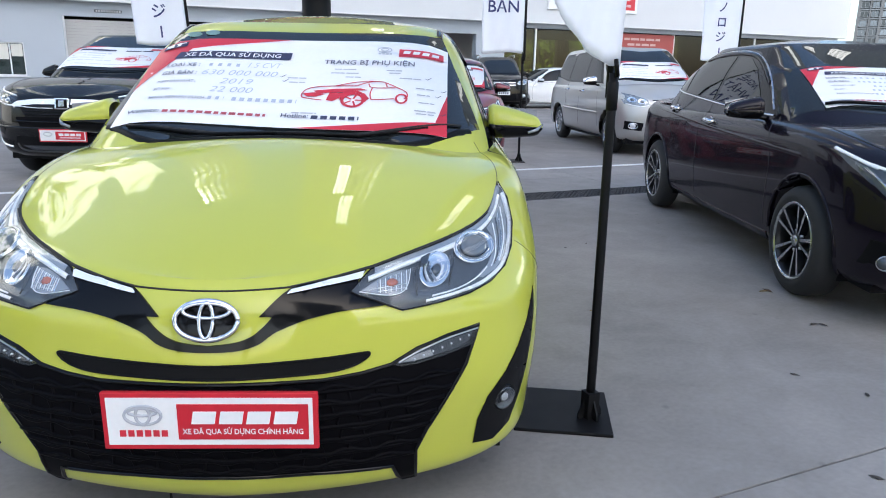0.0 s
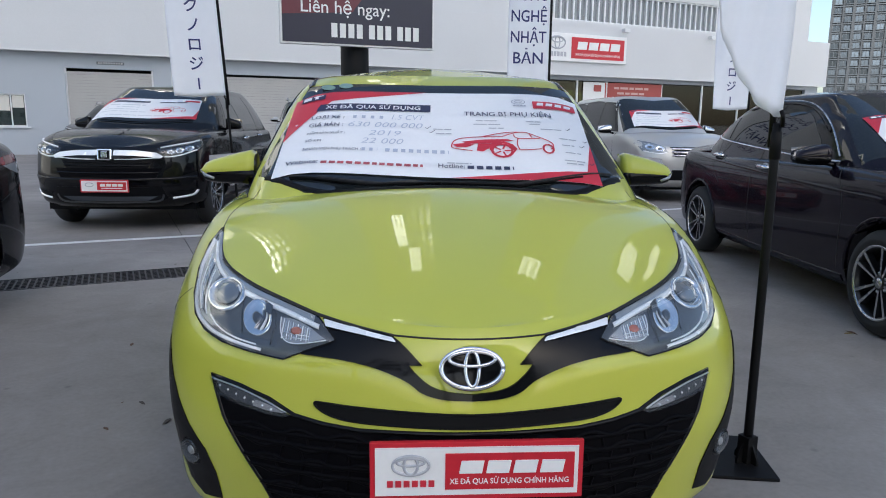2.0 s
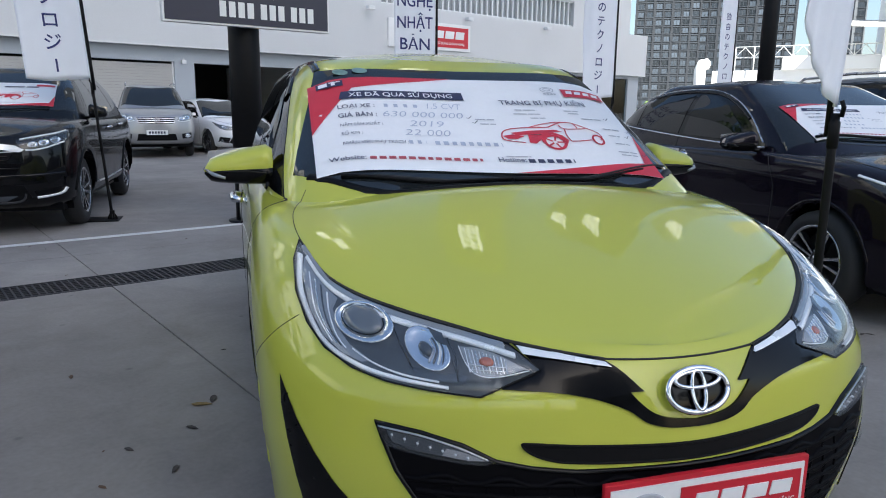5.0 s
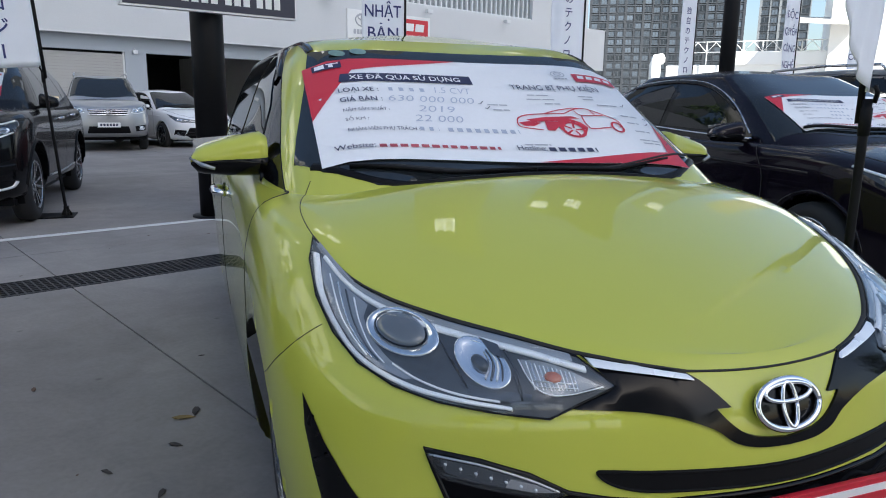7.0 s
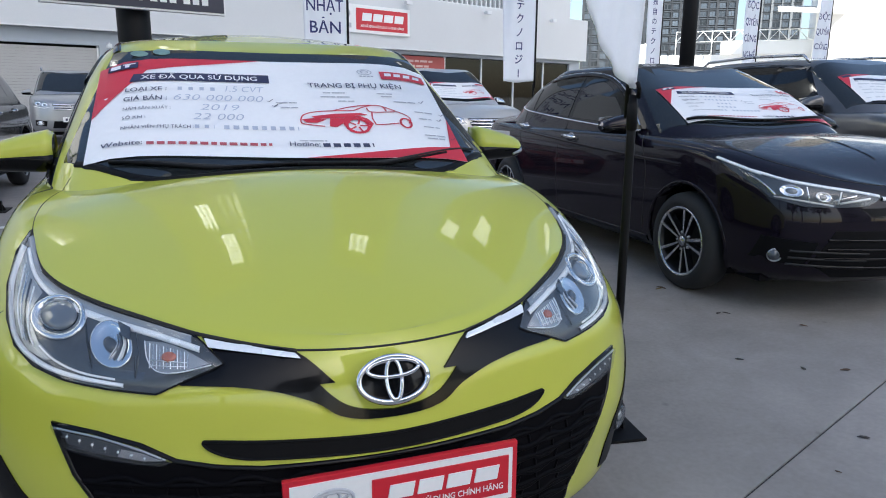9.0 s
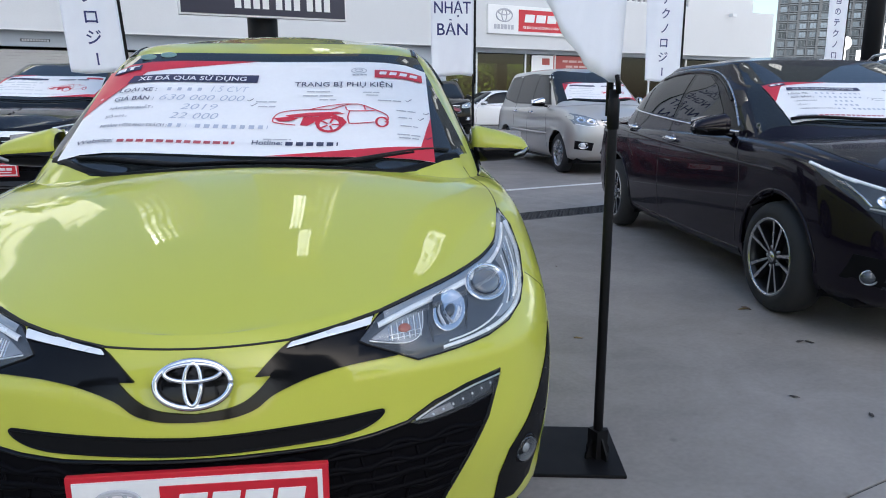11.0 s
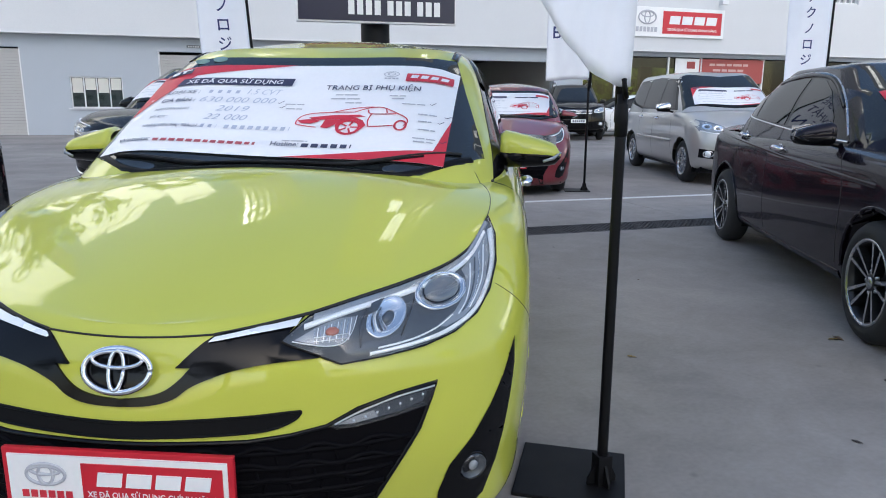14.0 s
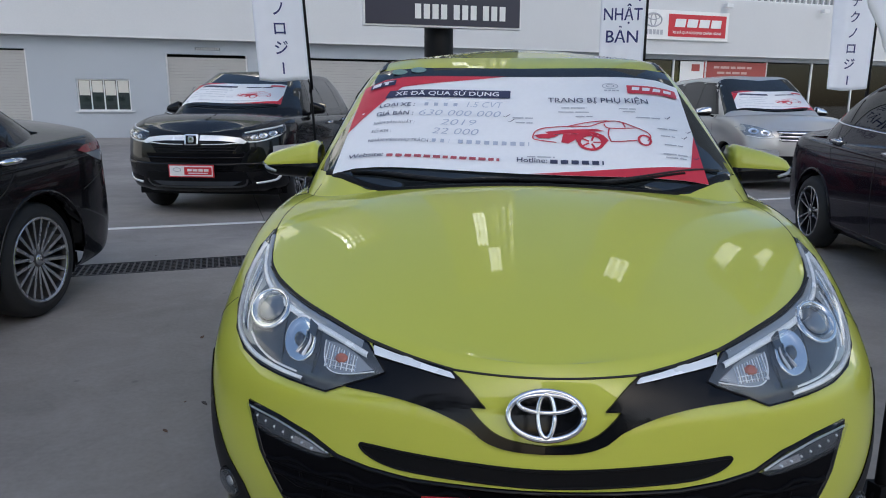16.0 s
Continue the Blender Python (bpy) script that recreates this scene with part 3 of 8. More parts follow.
def ground():
    sheet = pydata("ground", [(-900, -900, -0.014), (900, -900, -0.014), (900, 900, -0.014), (-900, 900, -0.014)], [(0, 1, 2, 3)], ASPHALT, smooth=False)
    tagged(sheet, "wide grey ground sheet under and beyond the lot", "ground", kind="structure")
    floor = thing("pavement", "grey concrete lot paving in large slabs with dark joints", "pavement", m=LOT_M, kind="structure")
    us = [-30, -20.11, -15.11, -10.11, -5.11, -0.11, 4.89, 9.89, 14.89, 20, 32]
    vs = [[-22, -14.2, -7.2, -0.22, 4.365], [4.755, 5.62, 11.5, 18, 26.0]]
    for run in vs:
        for v0, v1 in zip(run, run[1:]):
            for u0, u1 in zip(us, us[1:]):
                g = 0.0038
                bm = bmesh.new()
                add_box(bm, u0 + g, u1 - g, v0 + g, v1 - g, -0.10, 0.0, bevel=0.004)
                part("slab", bm, CONCRETE, floor, smooth=False)
    for v0, v1 in ((-22, 4.36), (4.76, 26)):
        box("joint_filler", (-30, 32, v0, v1, -0.012, -0.007), JOINT, floor, bevel=0)
    # drain channel with an iron grate
    drain = thing("drain_grate", "dark iron drain grating set flush across the concrete", "drain", m=LOT_M, kind="structure")
    bm = bmesh.new()
    add_box(bm, -30, 32, 4.365, 4.755, -0.012, -0.011)
    part("channel", bm, JOINT, drain, smooth=False)
    for v in (4.372, 4.748):
        box("edge_bar", (-30, 32, v - 0.007, v + 0.007, -0.02, 0.002), IRON, drain, bevel=0.002)
    verts, faces = [], []

    def slat(u0, u1, v0, v1, z0, z1):
        b = len(verts)
        verts.extend([(u0, v0, z0), (u1, v0, z0), (u1, v1, z0), (u0, v1, z0), (u0, v0, z1), (u1, v0, z1), (u1, v1, z1), (u0, v1, z1)])
        faces.extend([tuple(b + i for i in q) for q in ((4, 5, 6, 7), (0, 1, 5, 4), (1, 2, 6, 5), (2, 3, 7, 6), (3, 0, 4, 7))])

    for k in range(int(22 / 0.045)):
        u = -10 + k * 0.045
        slat(u, u + 0.012, 4.38, 4.74, -0.02, -0.001)
    for k in range(7):
        v = 4.40 + k * 0.052
        slat(-10, 12, v, v + 0.012, -0.02, -0.002)
    tagged(pydata("grate_bars", verts, faces, IRON, drain, smooth=False), kind="stuff")
    line = thing("bay_line", "worn white painted line along the parking bays", "line", m=LOT_M, kind="structure")
    box("paint_strip", (-30, 32, 6.35, 6.45, -0.002, 0.004), LINE_PAINT, line, bevel=0)


ground()

# ---------- the white building ----------
WALL_M = Matrix.Translation((0, 28.1, 0)) @ pose(0, 0, 0, 0, 0, math.degrees(math.atan(0.407)))


def wall_piece(name, s0, s1, z0, z1, y0, y1, material, parent, bevel=0.0):
    return box(name, (s0, s1, y0, y1, z0, z1), material, parent, bevel=bevel)


def building():
    hall = thing("wall_north", "white rendered two-storey service hall with a deep white fascia", "building", m=WALL_M, kind="structure")
    holes = [(-24, -16.83, 0, 2.95), (-15.4, -13.72, 0.93, 2.0), (-12.5, -9.72, 0, 2.9), (-9.13, -3.0, 0, 2.88), (-2.27, 3.0, 0, 2.86), (4.35, 24.0, 0.15, 3.2)]
    s = -34.0
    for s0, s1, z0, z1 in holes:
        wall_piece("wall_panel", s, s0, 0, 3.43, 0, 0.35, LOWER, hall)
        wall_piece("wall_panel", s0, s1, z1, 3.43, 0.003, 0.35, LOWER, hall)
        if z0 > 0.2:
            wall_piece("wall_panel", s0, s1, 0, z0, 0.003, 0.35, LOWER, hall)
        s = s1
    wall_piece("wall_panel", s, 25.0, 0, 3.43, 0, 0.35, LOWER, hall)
    wall_piece("fascia", -34, 25.2, 3.43, 5.75, -0.35, 0.4, STUCCO, hall, 0.01)
    wall_piece("drip_edge", -34, 25.2, 3.38, 3.43, -0.36, 0.3, FRAME_MAT, hall)
    wall_piece("upper_wall", -34, 23.6, 5.75, 5.80, -0.2, 0.4, STUCCO, hall)
    wall_piece("upper_wall", -34, 6.0, 5.80, 11.5, -0.2, 0.4, STUCCO, hall)
    wall_piece("upper_wall", 18.6, 23.6, 5.80, 11.5, -0.2, 0.4, STUCCO, hall)
    wall_piece("upper_wall", 6.0, 18.6, 7.1, 11.5, -0.2, 0.4, STUCCO, hall)
    wall_piece("side_wall", 24.7, 25.0, 0, 5.7, 0.4, 16, STUCCO, hall)
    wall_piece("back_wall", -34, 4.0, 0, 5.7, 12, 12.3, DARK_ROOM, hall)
    wall_piece("partition", 3.8, 4.0, 0, 3.4, 0.4, 12, STUCCO, hall)
    for a, b in ((4.0, 4.6), (9.6, 10.1), (14.8, 15.6), (19.6, 20.2), (24.0, 25.0)):
        wall_piece("back_pier", a, b, 0, 3.4, 12, 12.3, STUCCO, hall)
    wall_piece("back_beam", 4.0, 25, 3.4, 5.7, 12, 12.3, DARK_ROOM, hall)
    wall_piece("room_floor", -34, 24.7, -0.01, 0.004, 0.35, 12, CONCRETE, hall)
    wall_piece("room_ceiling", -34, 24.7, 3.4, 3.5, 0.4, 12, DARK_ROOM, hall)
    # ribbon window
    rib = thing("window_1", "long ribbon of upright window panes under the eaves", "window", m=WALL_M, kind="structure")
    wall_piece("window_frame", 6.0, 18.6, 5.80, 5.86, -0.12, 0.1, FRAME_MAT, rib)
    wall_piece("window_frame", 6.0, 18.6, 7.04, 7.1, -0.12, 0.1, FRAME_MAT, rib)
    n = 36
    for k in range(n):
        a = 6.0 + k * 12.6 / n
        wall_piece("mullion", a - 0.04, a + 0.04, 5.86, 7.04, -0.12, 0.1, FRAME_MAT, rib)
        wall_piece("pane", a + 0.04, a + 12.6 / n - 0.04, 5.86, 7.04, 0.0, 0.02, RIBBON_GLASS, rib)
    # office window
    win = thing("window_2", "white-framed four-light window with half-drawn blinds", "window", m=WALL_M, kind="structure")
    for z in (0.93, 1.96):
        wall_piece("window_frame", -15.4, -13.72, z, z + 0.04, 0.05, 0.15, FRAME_MAT, win)
    for k in range(5):
        a = -15.4 + k * 0.41
        wall_piece("window_frame", a, a + 0.04, 0.97, 1.96, 0.053, 0.147, FRAME_MAT, win)
    for k in range(4):
        a = -15.36 + k * 0.41
        wall_piece("pane", a, a + 0.37, 0.97, 1.96, 0.09, 0.10, WINDOW, win)
        wall_piece("blind", a + 0.02, a + 0.35, 1.45 + 0.1 * (k % 2), 1.95, 0.075, 0.085, BLIND, win)
    wall_piece("window_sill", -15.5, -13.62, 0.88, 0.93, -0.06, 0.1, STUCCO, win)
    # roller shutters
    for i, (a, b, z) in enumerate(((-24, -16.83, 2.95), (-12.5, -9.72, 2.9), (-9.13, -3.0, 2.88))):
        sh = thing(f"shutter_{i + 1}", "closed pale grey roller shutter with horizontal slats", "shutter", m=WALL_M, kind="structure")
        for k in range(int(z / 0.1)):
            z0 = k * 0.1
            bm = bmesh.new()
            add_box(bm, a, b, 0.12, 0.16, z0 + 0.002, z0 + 0.098, bevel=0.006)
            part("slat", bm, SHUTTER, sh, smooth=False)
        wall_piece("guide", a, a + 0.06, 0, z, 0.08, 0.12, FRAME_MAT, sh)
        wall_piece("guide", b - 0.06, b, 0, z, 0.08, 0.12, FRAME_MAT, sh)
    # showroom glazing
    gl = thing("window_3", "showroom glazing with slim frames reflecting trees", "window", m=WALL_M, kind="structure")
    xs = [4.35, 5.95, 8.6, 10.3, 13.7, 16.4, 19.0, 21.6, 24.0]
    for a, b in zip(xs, xs[1:]):
        wall_piece("pane", a + 0.05, b - 0.05, 0.2, 3.15, 0.12, 0.14, SHOW_GLASS, gl).visible_shadow = False
        wall_piece("mullion", a - 0.03, a + 0.05, 0.15, 3.2, 0.06, 0.18, FRAME_MAT, gl)
    wall_piece("window_frame", 4.35, 24, 0.15, 0.2, 0.063, 0.177, FRAME_MAT, gl)
    ban = thing("banner", "red and white promotional banner behind the showroom glass", "banner", m=WALL_M)
    wall_piece("red_field", 10.2, 13.7, 2.1, 3.15, 0.06, 0.075, BANNER_RED, ban)
    for z, runs in ((2.86, ((10.75, 11.05), (11.12, 11.6), (11.68, 11.95), (12.03, 12.5), (12.58, 12.85))), (2.62, ((10.95, 11.35), (11.43, 11.7), (11.78, 12.2), (12.28, 12.6)))):
        for a, b in runs:
            wall_piece("text_bar", a, b, z, z + 0.10, 0.05, 0.064, BANNER_TEXT, ban)
    wall_piece("red_square", 9.55, 9.98, 2.72, 3.02, 0.05, 0.064, BANNER_RED, ban)
    wall_piece("white_field", 8.95, 10.2, 2.1, 3.15, 0.06, 0.075, PLATE_WHITE, ban)


building()

# ---------- vehicles ----------
HATCH = dict(
    levels=[(0.13, 4.05, 0.778, 0.90, 3.4, 0.10, 0.14), (0.03, 4.10, 0.820, 0.88, 3.4, 0.12, 0.20), (-0.02, 4.13, 0.836, 0.88, 3.3, 0.13, 0.31), (-0.045, 4.14, 0.848, 0.88, 3.3, 0.13, 0.45),
            (-0.03, 4.13, 0.852, 0.90, 3.2, 0.12, [0.57, 0.59, 0.61, 0.66, 0.68, 0.66]), (-0.005, 4.10, 0.849, 0.95, 2.9, 0.06, [0.66, 0.68, 0.73, 0.80, 0.86, 0.84]),
            (0.02, 4.06, 0.828, 1.05, 2.4, 0.02, [0.71, 0.765, 0.845, 0.90, 0.955, 0.95]), (0.05, 4.02, 0.785, 1.12, 2.05, 0.0, [0.740, 0.81, 0.895, 0.945, 0.985, 0.97])],
    stations=[0, 0.4, 0.75, 1.3, 2.8, 4.0], yb=3.3, nr=3.6, tail=0.05,
    spine=[(0.05, 0.742), (0.2, 0.80), (0.5, 0.898), (0.86, 0.990), (1.2, 1.0), (4.05, 1.0)], crown=1.9,
    arch=0.345, hubs=(0.86, 3.41), rw=0.305, rim=0.205, clear=0.17, spokes=(6, True), spread=0.10, spoke_w=(0.008, 0.009), barrel=RIM_DARK, pocket=RIM_DARK, inset=0.05,
    cabin=dict(levels=[(0.80, 4.02, 0.80, 2.2, 5.5, 0, 0.90), (0.975, 3.97, 0.768, 2.2, 6, 0, 1.0), (1.225, 3.88, 0.715, 2.2, 6, 0, 1.15), (1.46, 3.75, 0.66, 2.2, 6, 0, 1.29),
                       (1.60, 3.6, 0.61, 2.2, 6, 0, 1.375), (1.72, 3.5, 0.56, 2.2, 5.5, 0, 1.42)],
               yb=2.9, nr=4.0, spine=[(1.72, 1.42), (2.0, 1.468), (2.4, 1.49), (3.0, 1.48), (3.5, 1.42)]))


def spec_of(L, w, H, hubs, rw, rim, zn, zc, yc, yt, roof_end, glass_end, belt, deck, clear=0.18, nf=3.6, nose=0.09, low=0.2, taper=0.27, rear=None, **more):
    zm = (zn * 0.45 + zc * 0.55)
    rear = rear or belt
    y0, k = hubs[0], nose
    yt2 = yt + 0.45
    d = dict(
        levels=[(0.14, L - 0.12, w - 0.10, y0, nf, k, low), (0.05, L - 0.04, w - 0.035, y0, nf, k, low + 0.06), (0.0, L, w - 0.01, y0, nf, k, low + 0.20), (0.0, L, w, y0, nf, k, low + 0.36),
                (0.015, L - 0.02, w - 0.006, y0 + 0.03, nf - 0.2, k * 0.9, [zn - 0.08, zm - 0.12, zc - 0.16, belt - 0.18, rear - 0.17, deck - 0.2]),
                (0.05, L - 0.05, w - 0.04, y0 + 0.1, nf - 0.6, k * 0.6, [zn - 0.02, zm - 0.03, zc - 0.065, belt - 0.04, rear - 0.03, deck - 0.07]),
                (0.10, L - 0.11, w - 0.105, y0 + 0.18, nf - 1.0, k * 0.3, [zn + 0.01, zm + 0.005, zc - 0.03, belt, rear, deck - 0.02])],
        stations=[0, 0.4, yc, (yc + glass_end) / 2, glass_end, L], yb=hubs[1] + 0.1, nr=4.0, tail=0.06,
        spine=[(0.1, zn + 0.01), (0.45, zm + 0.035), (yc, zc), (yc + 0.4, max(zc, belt)), (glass_end, deck), (max(L - 0.1, glass_end + 0.06), deck - 0.01)],
        arch=rw + 0.045, hubs=hubs, rw=rw, rim=rim, clear=clear,
        cabin=dict(levels=[(yc - 0.11, glass_end + 0.1, w - 0.07, yt2, 5.5, 0, zc - 0.09), (yc + 0.03, glass_end, w - 0.10, yt2, 5.5, 0, zc + 0.01),
                           (yc + 0.04 + (yt - yc) * 0.5, glass_end - (glass_end - roof_end) * 0.45, w - 0.10 - taper * 0.42, yt2, 5.5, 0, zc + (H - zc) * 0.5),
                           (yt + 0.04, roof_end, w - 0.10 - taper * 0.85, yt2, 5.5, 0, H - 0.085), (yt + 0.16, roof_end - 0.12, w - 0.10 - taper, yt2, 5.5, 0, H - 0.045)],
                   yb=max(roof_end - 0.5, yt + 0.55), nr=4.0,
                   spine=[(yt + 0.16, H - 0.045), ((yt + roof_end) / 2 - 0.1, H), (roof_end - 0.12, H - 0.045)]))
    d.update(more)
    return d


SEDAN = spec_of(4.66, 0.888, 1.505, (0.94, 3.74), 0.318, 0.22, 0.70, 0.99, 1.18, 2.02, 3.5, 4.25, 0.96, 1.08, taper=0.24, spokes=(5, True), spread=0.105, spoke_w=(0.006, 0.0105), barrel=RIM_DARK, pocket=RIM_DARK, inset=-0.022)
SALOON = spec_of(4.88, 0.92, 1.47, (0.98, 3.80), 0.338, 0.246, 0.68, 0.96, 1.25, 2.1, 3.6, 4.45, 0.96, 1.13, rear=1.04, spokes=(10, True), spread=0.075, spoke_w=(0.008, 0.0105), barrel=RIM_DARK, pocket=GREY_PAINT)
SUV = spec_of(4.58, 0.94, 1.68, (0.92, 3.58), 0.36, 0.235, 0.88, 1.12, 1.12, 1.92, 4.05, 4.42, 1.08, 1.12, clear=0.22, low=0.27, taper=0.31, spokes=(5, True), spread=0.12, spoke_w=(0.010, 0.014), barrel=RIM_DARK, pocket=RIM_DARK)
MPV = spec_of(4.585, 0.885, 1.745, (0.85, 3.60), 0.325, 0.21, 0.84, 1.10, 0.95, 1.75, 4.25, 4.48, 1.06, 1.1, clear=0.19, low=0.24, taper=0.20, spokes=(5, True), spread=0.17)
BIG_SUV = spec_of(4.75, 0.92, 1.83, (0.95, 3.70), 0.38, 0.23, 1.0, 1.22, 1.2, 1.95, 4.2, 4.6, 1.15, 1.2, clear=0.26, low=0.34, taper=0.22, spokes=(6, False))

cars = {}
cars["hatch"] = Car("hatchback", "lime yellow hatchback with black grille and chrome badge", "car", pose(0, 0, 0), HATCH, LIME)
cars["sedan"] = Car("sedan", "glossy plum-black sedan with alloy wheels", "car", pose(2.57 + 0.89, 2.28 - 0.94, 0, 0, 0, -2.3), SEDAN, PLUM)
cars["saloon"] = Car("saloon", "black saloon seen from its rear quarter, many-spoked wheels", "car", pose(-2.655 - 0.92, 2.55 - 3.80, 0), SALOON, BLACK)
cars["suv"] = Car("suv", "black crossover with wide chrome grille bar", "car", pose(-3.30, 6.08, 0, 0, 0, -0.9), SUV, BLACK)
cars["mpv"] = Car("minivan", "silver minivan parked at a slight angle", "car", pose(4.44, 9.15, 0, 0, 0, 5.6), MPV, SILVER, fine=False)
cars["red"] = Car("hatchback", "dark red hatchback in the second row", "car", pose(0.80, 7.68, 0, 0, 0, -1), HATCH, RED_PAINT, fine=False)
cars["far_suv"] = Car("silver_suv", "silver large suv parked by the hall", "car", pose(-2.6, 17.2, 0, 0, 0, 8), BIG_SUV, SILVER_DARK, fine=False)
cars["far_white"] = Car("white_sedan", "white sedan parked by the hall", "car", pose(-0.3, 18.6, 0, 0, 0, 28), SEDAN, WHITE_PAINT, fine=False)
cars["far_white2"] = Car("white_sedan", "white sedan turned side on", "car", pose(3.0, 25.2, 0, 0, 0, -75), SEDAN, WHITE_PAINT, fine=False)
cars["far_black"] = Car("black_suv", "black suv parked in the back row", "car", pose(3.1, 21.5, 0, 0, 0, 0), BIG_SUV, BLACK, fine=False)
cars["dark_suv"] = Car("dark_suv", "dark suv standing before the hall shutters", "car", pose(-8.45, 17.9, 0, 0, 0, 4), SUV, GREY_PAINT, fine=False)
cars["grey_suv"] = Car("grey_suv", "dark grey suv with roof rails", "car", pose(6.48, 2.45, 0, 0, 0, -3.5), SUV, GREY_PAINT, fine=False)



# ---------- dressing the vehicles ----------
def both(pts):
    """An outline on one side and its mirror image."""
    return (list(pts), [(-x, z) for x, z in pts][::-1])


def ring(name, a, b, r, material, parent, m, n=40, flat=1.0):
    """An oval ring in its own xz plane."""
    th = np.linspace(0, 2 * math.pi, n + 1)
    pts = [(a * math.cos(t), 0, b * math.sin(t)) for t in th]
    return tube(name, pts, r, material, parent, sides=8, m=m)


def disc(name, a, b, depth, material, parent, m, bulge=0.0, n=32):
    """An oval plate in its own xz plane, its face to -y, domed by bulge."""
    verts, faces = [(0, -depth - bulge, 0)], []
    for f in (0.35, 0.7, 0.92, 1.0):
        for k in range(n):
            t = 2 * math.pi * k / n
            verts.append((a * f * math.cos(t), -depth - bulge * (1 - f * f), b * f * math.sin(t)))
    for k in range(n):
        t = 2 * math.pi * k / n
        verts.append((a * math.cos(t), 0, b * math.sin(t)))
    faces += [(0, 1 + k, 1 + (k + 1) % n) for k in range(n)]
    for j in range(4):
        o = 1 + j * n
        faces += [(o + k, o + n + k, o + n + (k + 1) % n, o + (k + 1) % n) for k in range(n)]
    return pydata(name, verts, faces, material, parent, m=m)


def text_mesh(body, size=1.0, bold=0.0, align="LEFT"):
    """Flat letters as points and faces, in the plane of x and y. The barred D is a D with a bar laid across its stem."""
    if "Đ" in body:
        plain = body.replace("Đ", "D")
        v, f = text_mesh(plain, size, bold)
        v, f = list(v), list(f)
        wide = np.ptp(text_mesh("D", size, bold)[0][:, 0])
        for k, ch in enumerate(body):
            if ch == "Đ":
                x = text_mesh(plain[: k + 1], size, bold)[0][:, 0].max() - wide
                n = len(v)
                v += [(x - 0.10 * size, 0.32 * size, 0), (x + 0.30 * size, 0.32 * size, 0), (x + 0.30 * size, 0.40 * size, 0), (x - 0.10 * size, 0.40 * size, 0)]
                f.append((n, n + 1, n + 2, n + 3))
        v = np.array([tuple(p) for p in v])
        if align == "CENTER":
            v[:, 0] -= (v[:, 0].max() + v[:, 0].min()) / 2
        return v, f
    cu = bpy.data.curves.new("letters", "FONT")
    cu.body, cu.size, cu.align_x, cu.offset, cu.resolution_u = body, size, align, bold, 3
    ob = new("letters", cu)
    me = bpy.data.meshes.new_from_object(ob.evaluated_get(bpy.context.evaluated_depsgraph_get()))
    v = np.array([tuple(p.co) for p in me.vertices]).reshape(-1, 3)
    f = [tuple(p.vertices) for p in me.polygons]
    bpy.data.objects.remove(ob)
    bpy.data.curves.remove(cu)
    bpy.data.meshes.remove(me)
    return v, f


def bars(u0, u1, v, h, seed, gap=0.35, word=(3, 7)):
    """Plain bars in place of a line of writing: outlines of rectangles."""
    rnd = random.Random(seed)
    out, u = [], u0
    while u < u1:
        w = min(h * rnd.uniform(*word) * 0.6, u1 - u)
        out.append([(u, v), (u + w, v), (u + w, v + h), (u, v + h)])
        u += w + h * gap
    return out


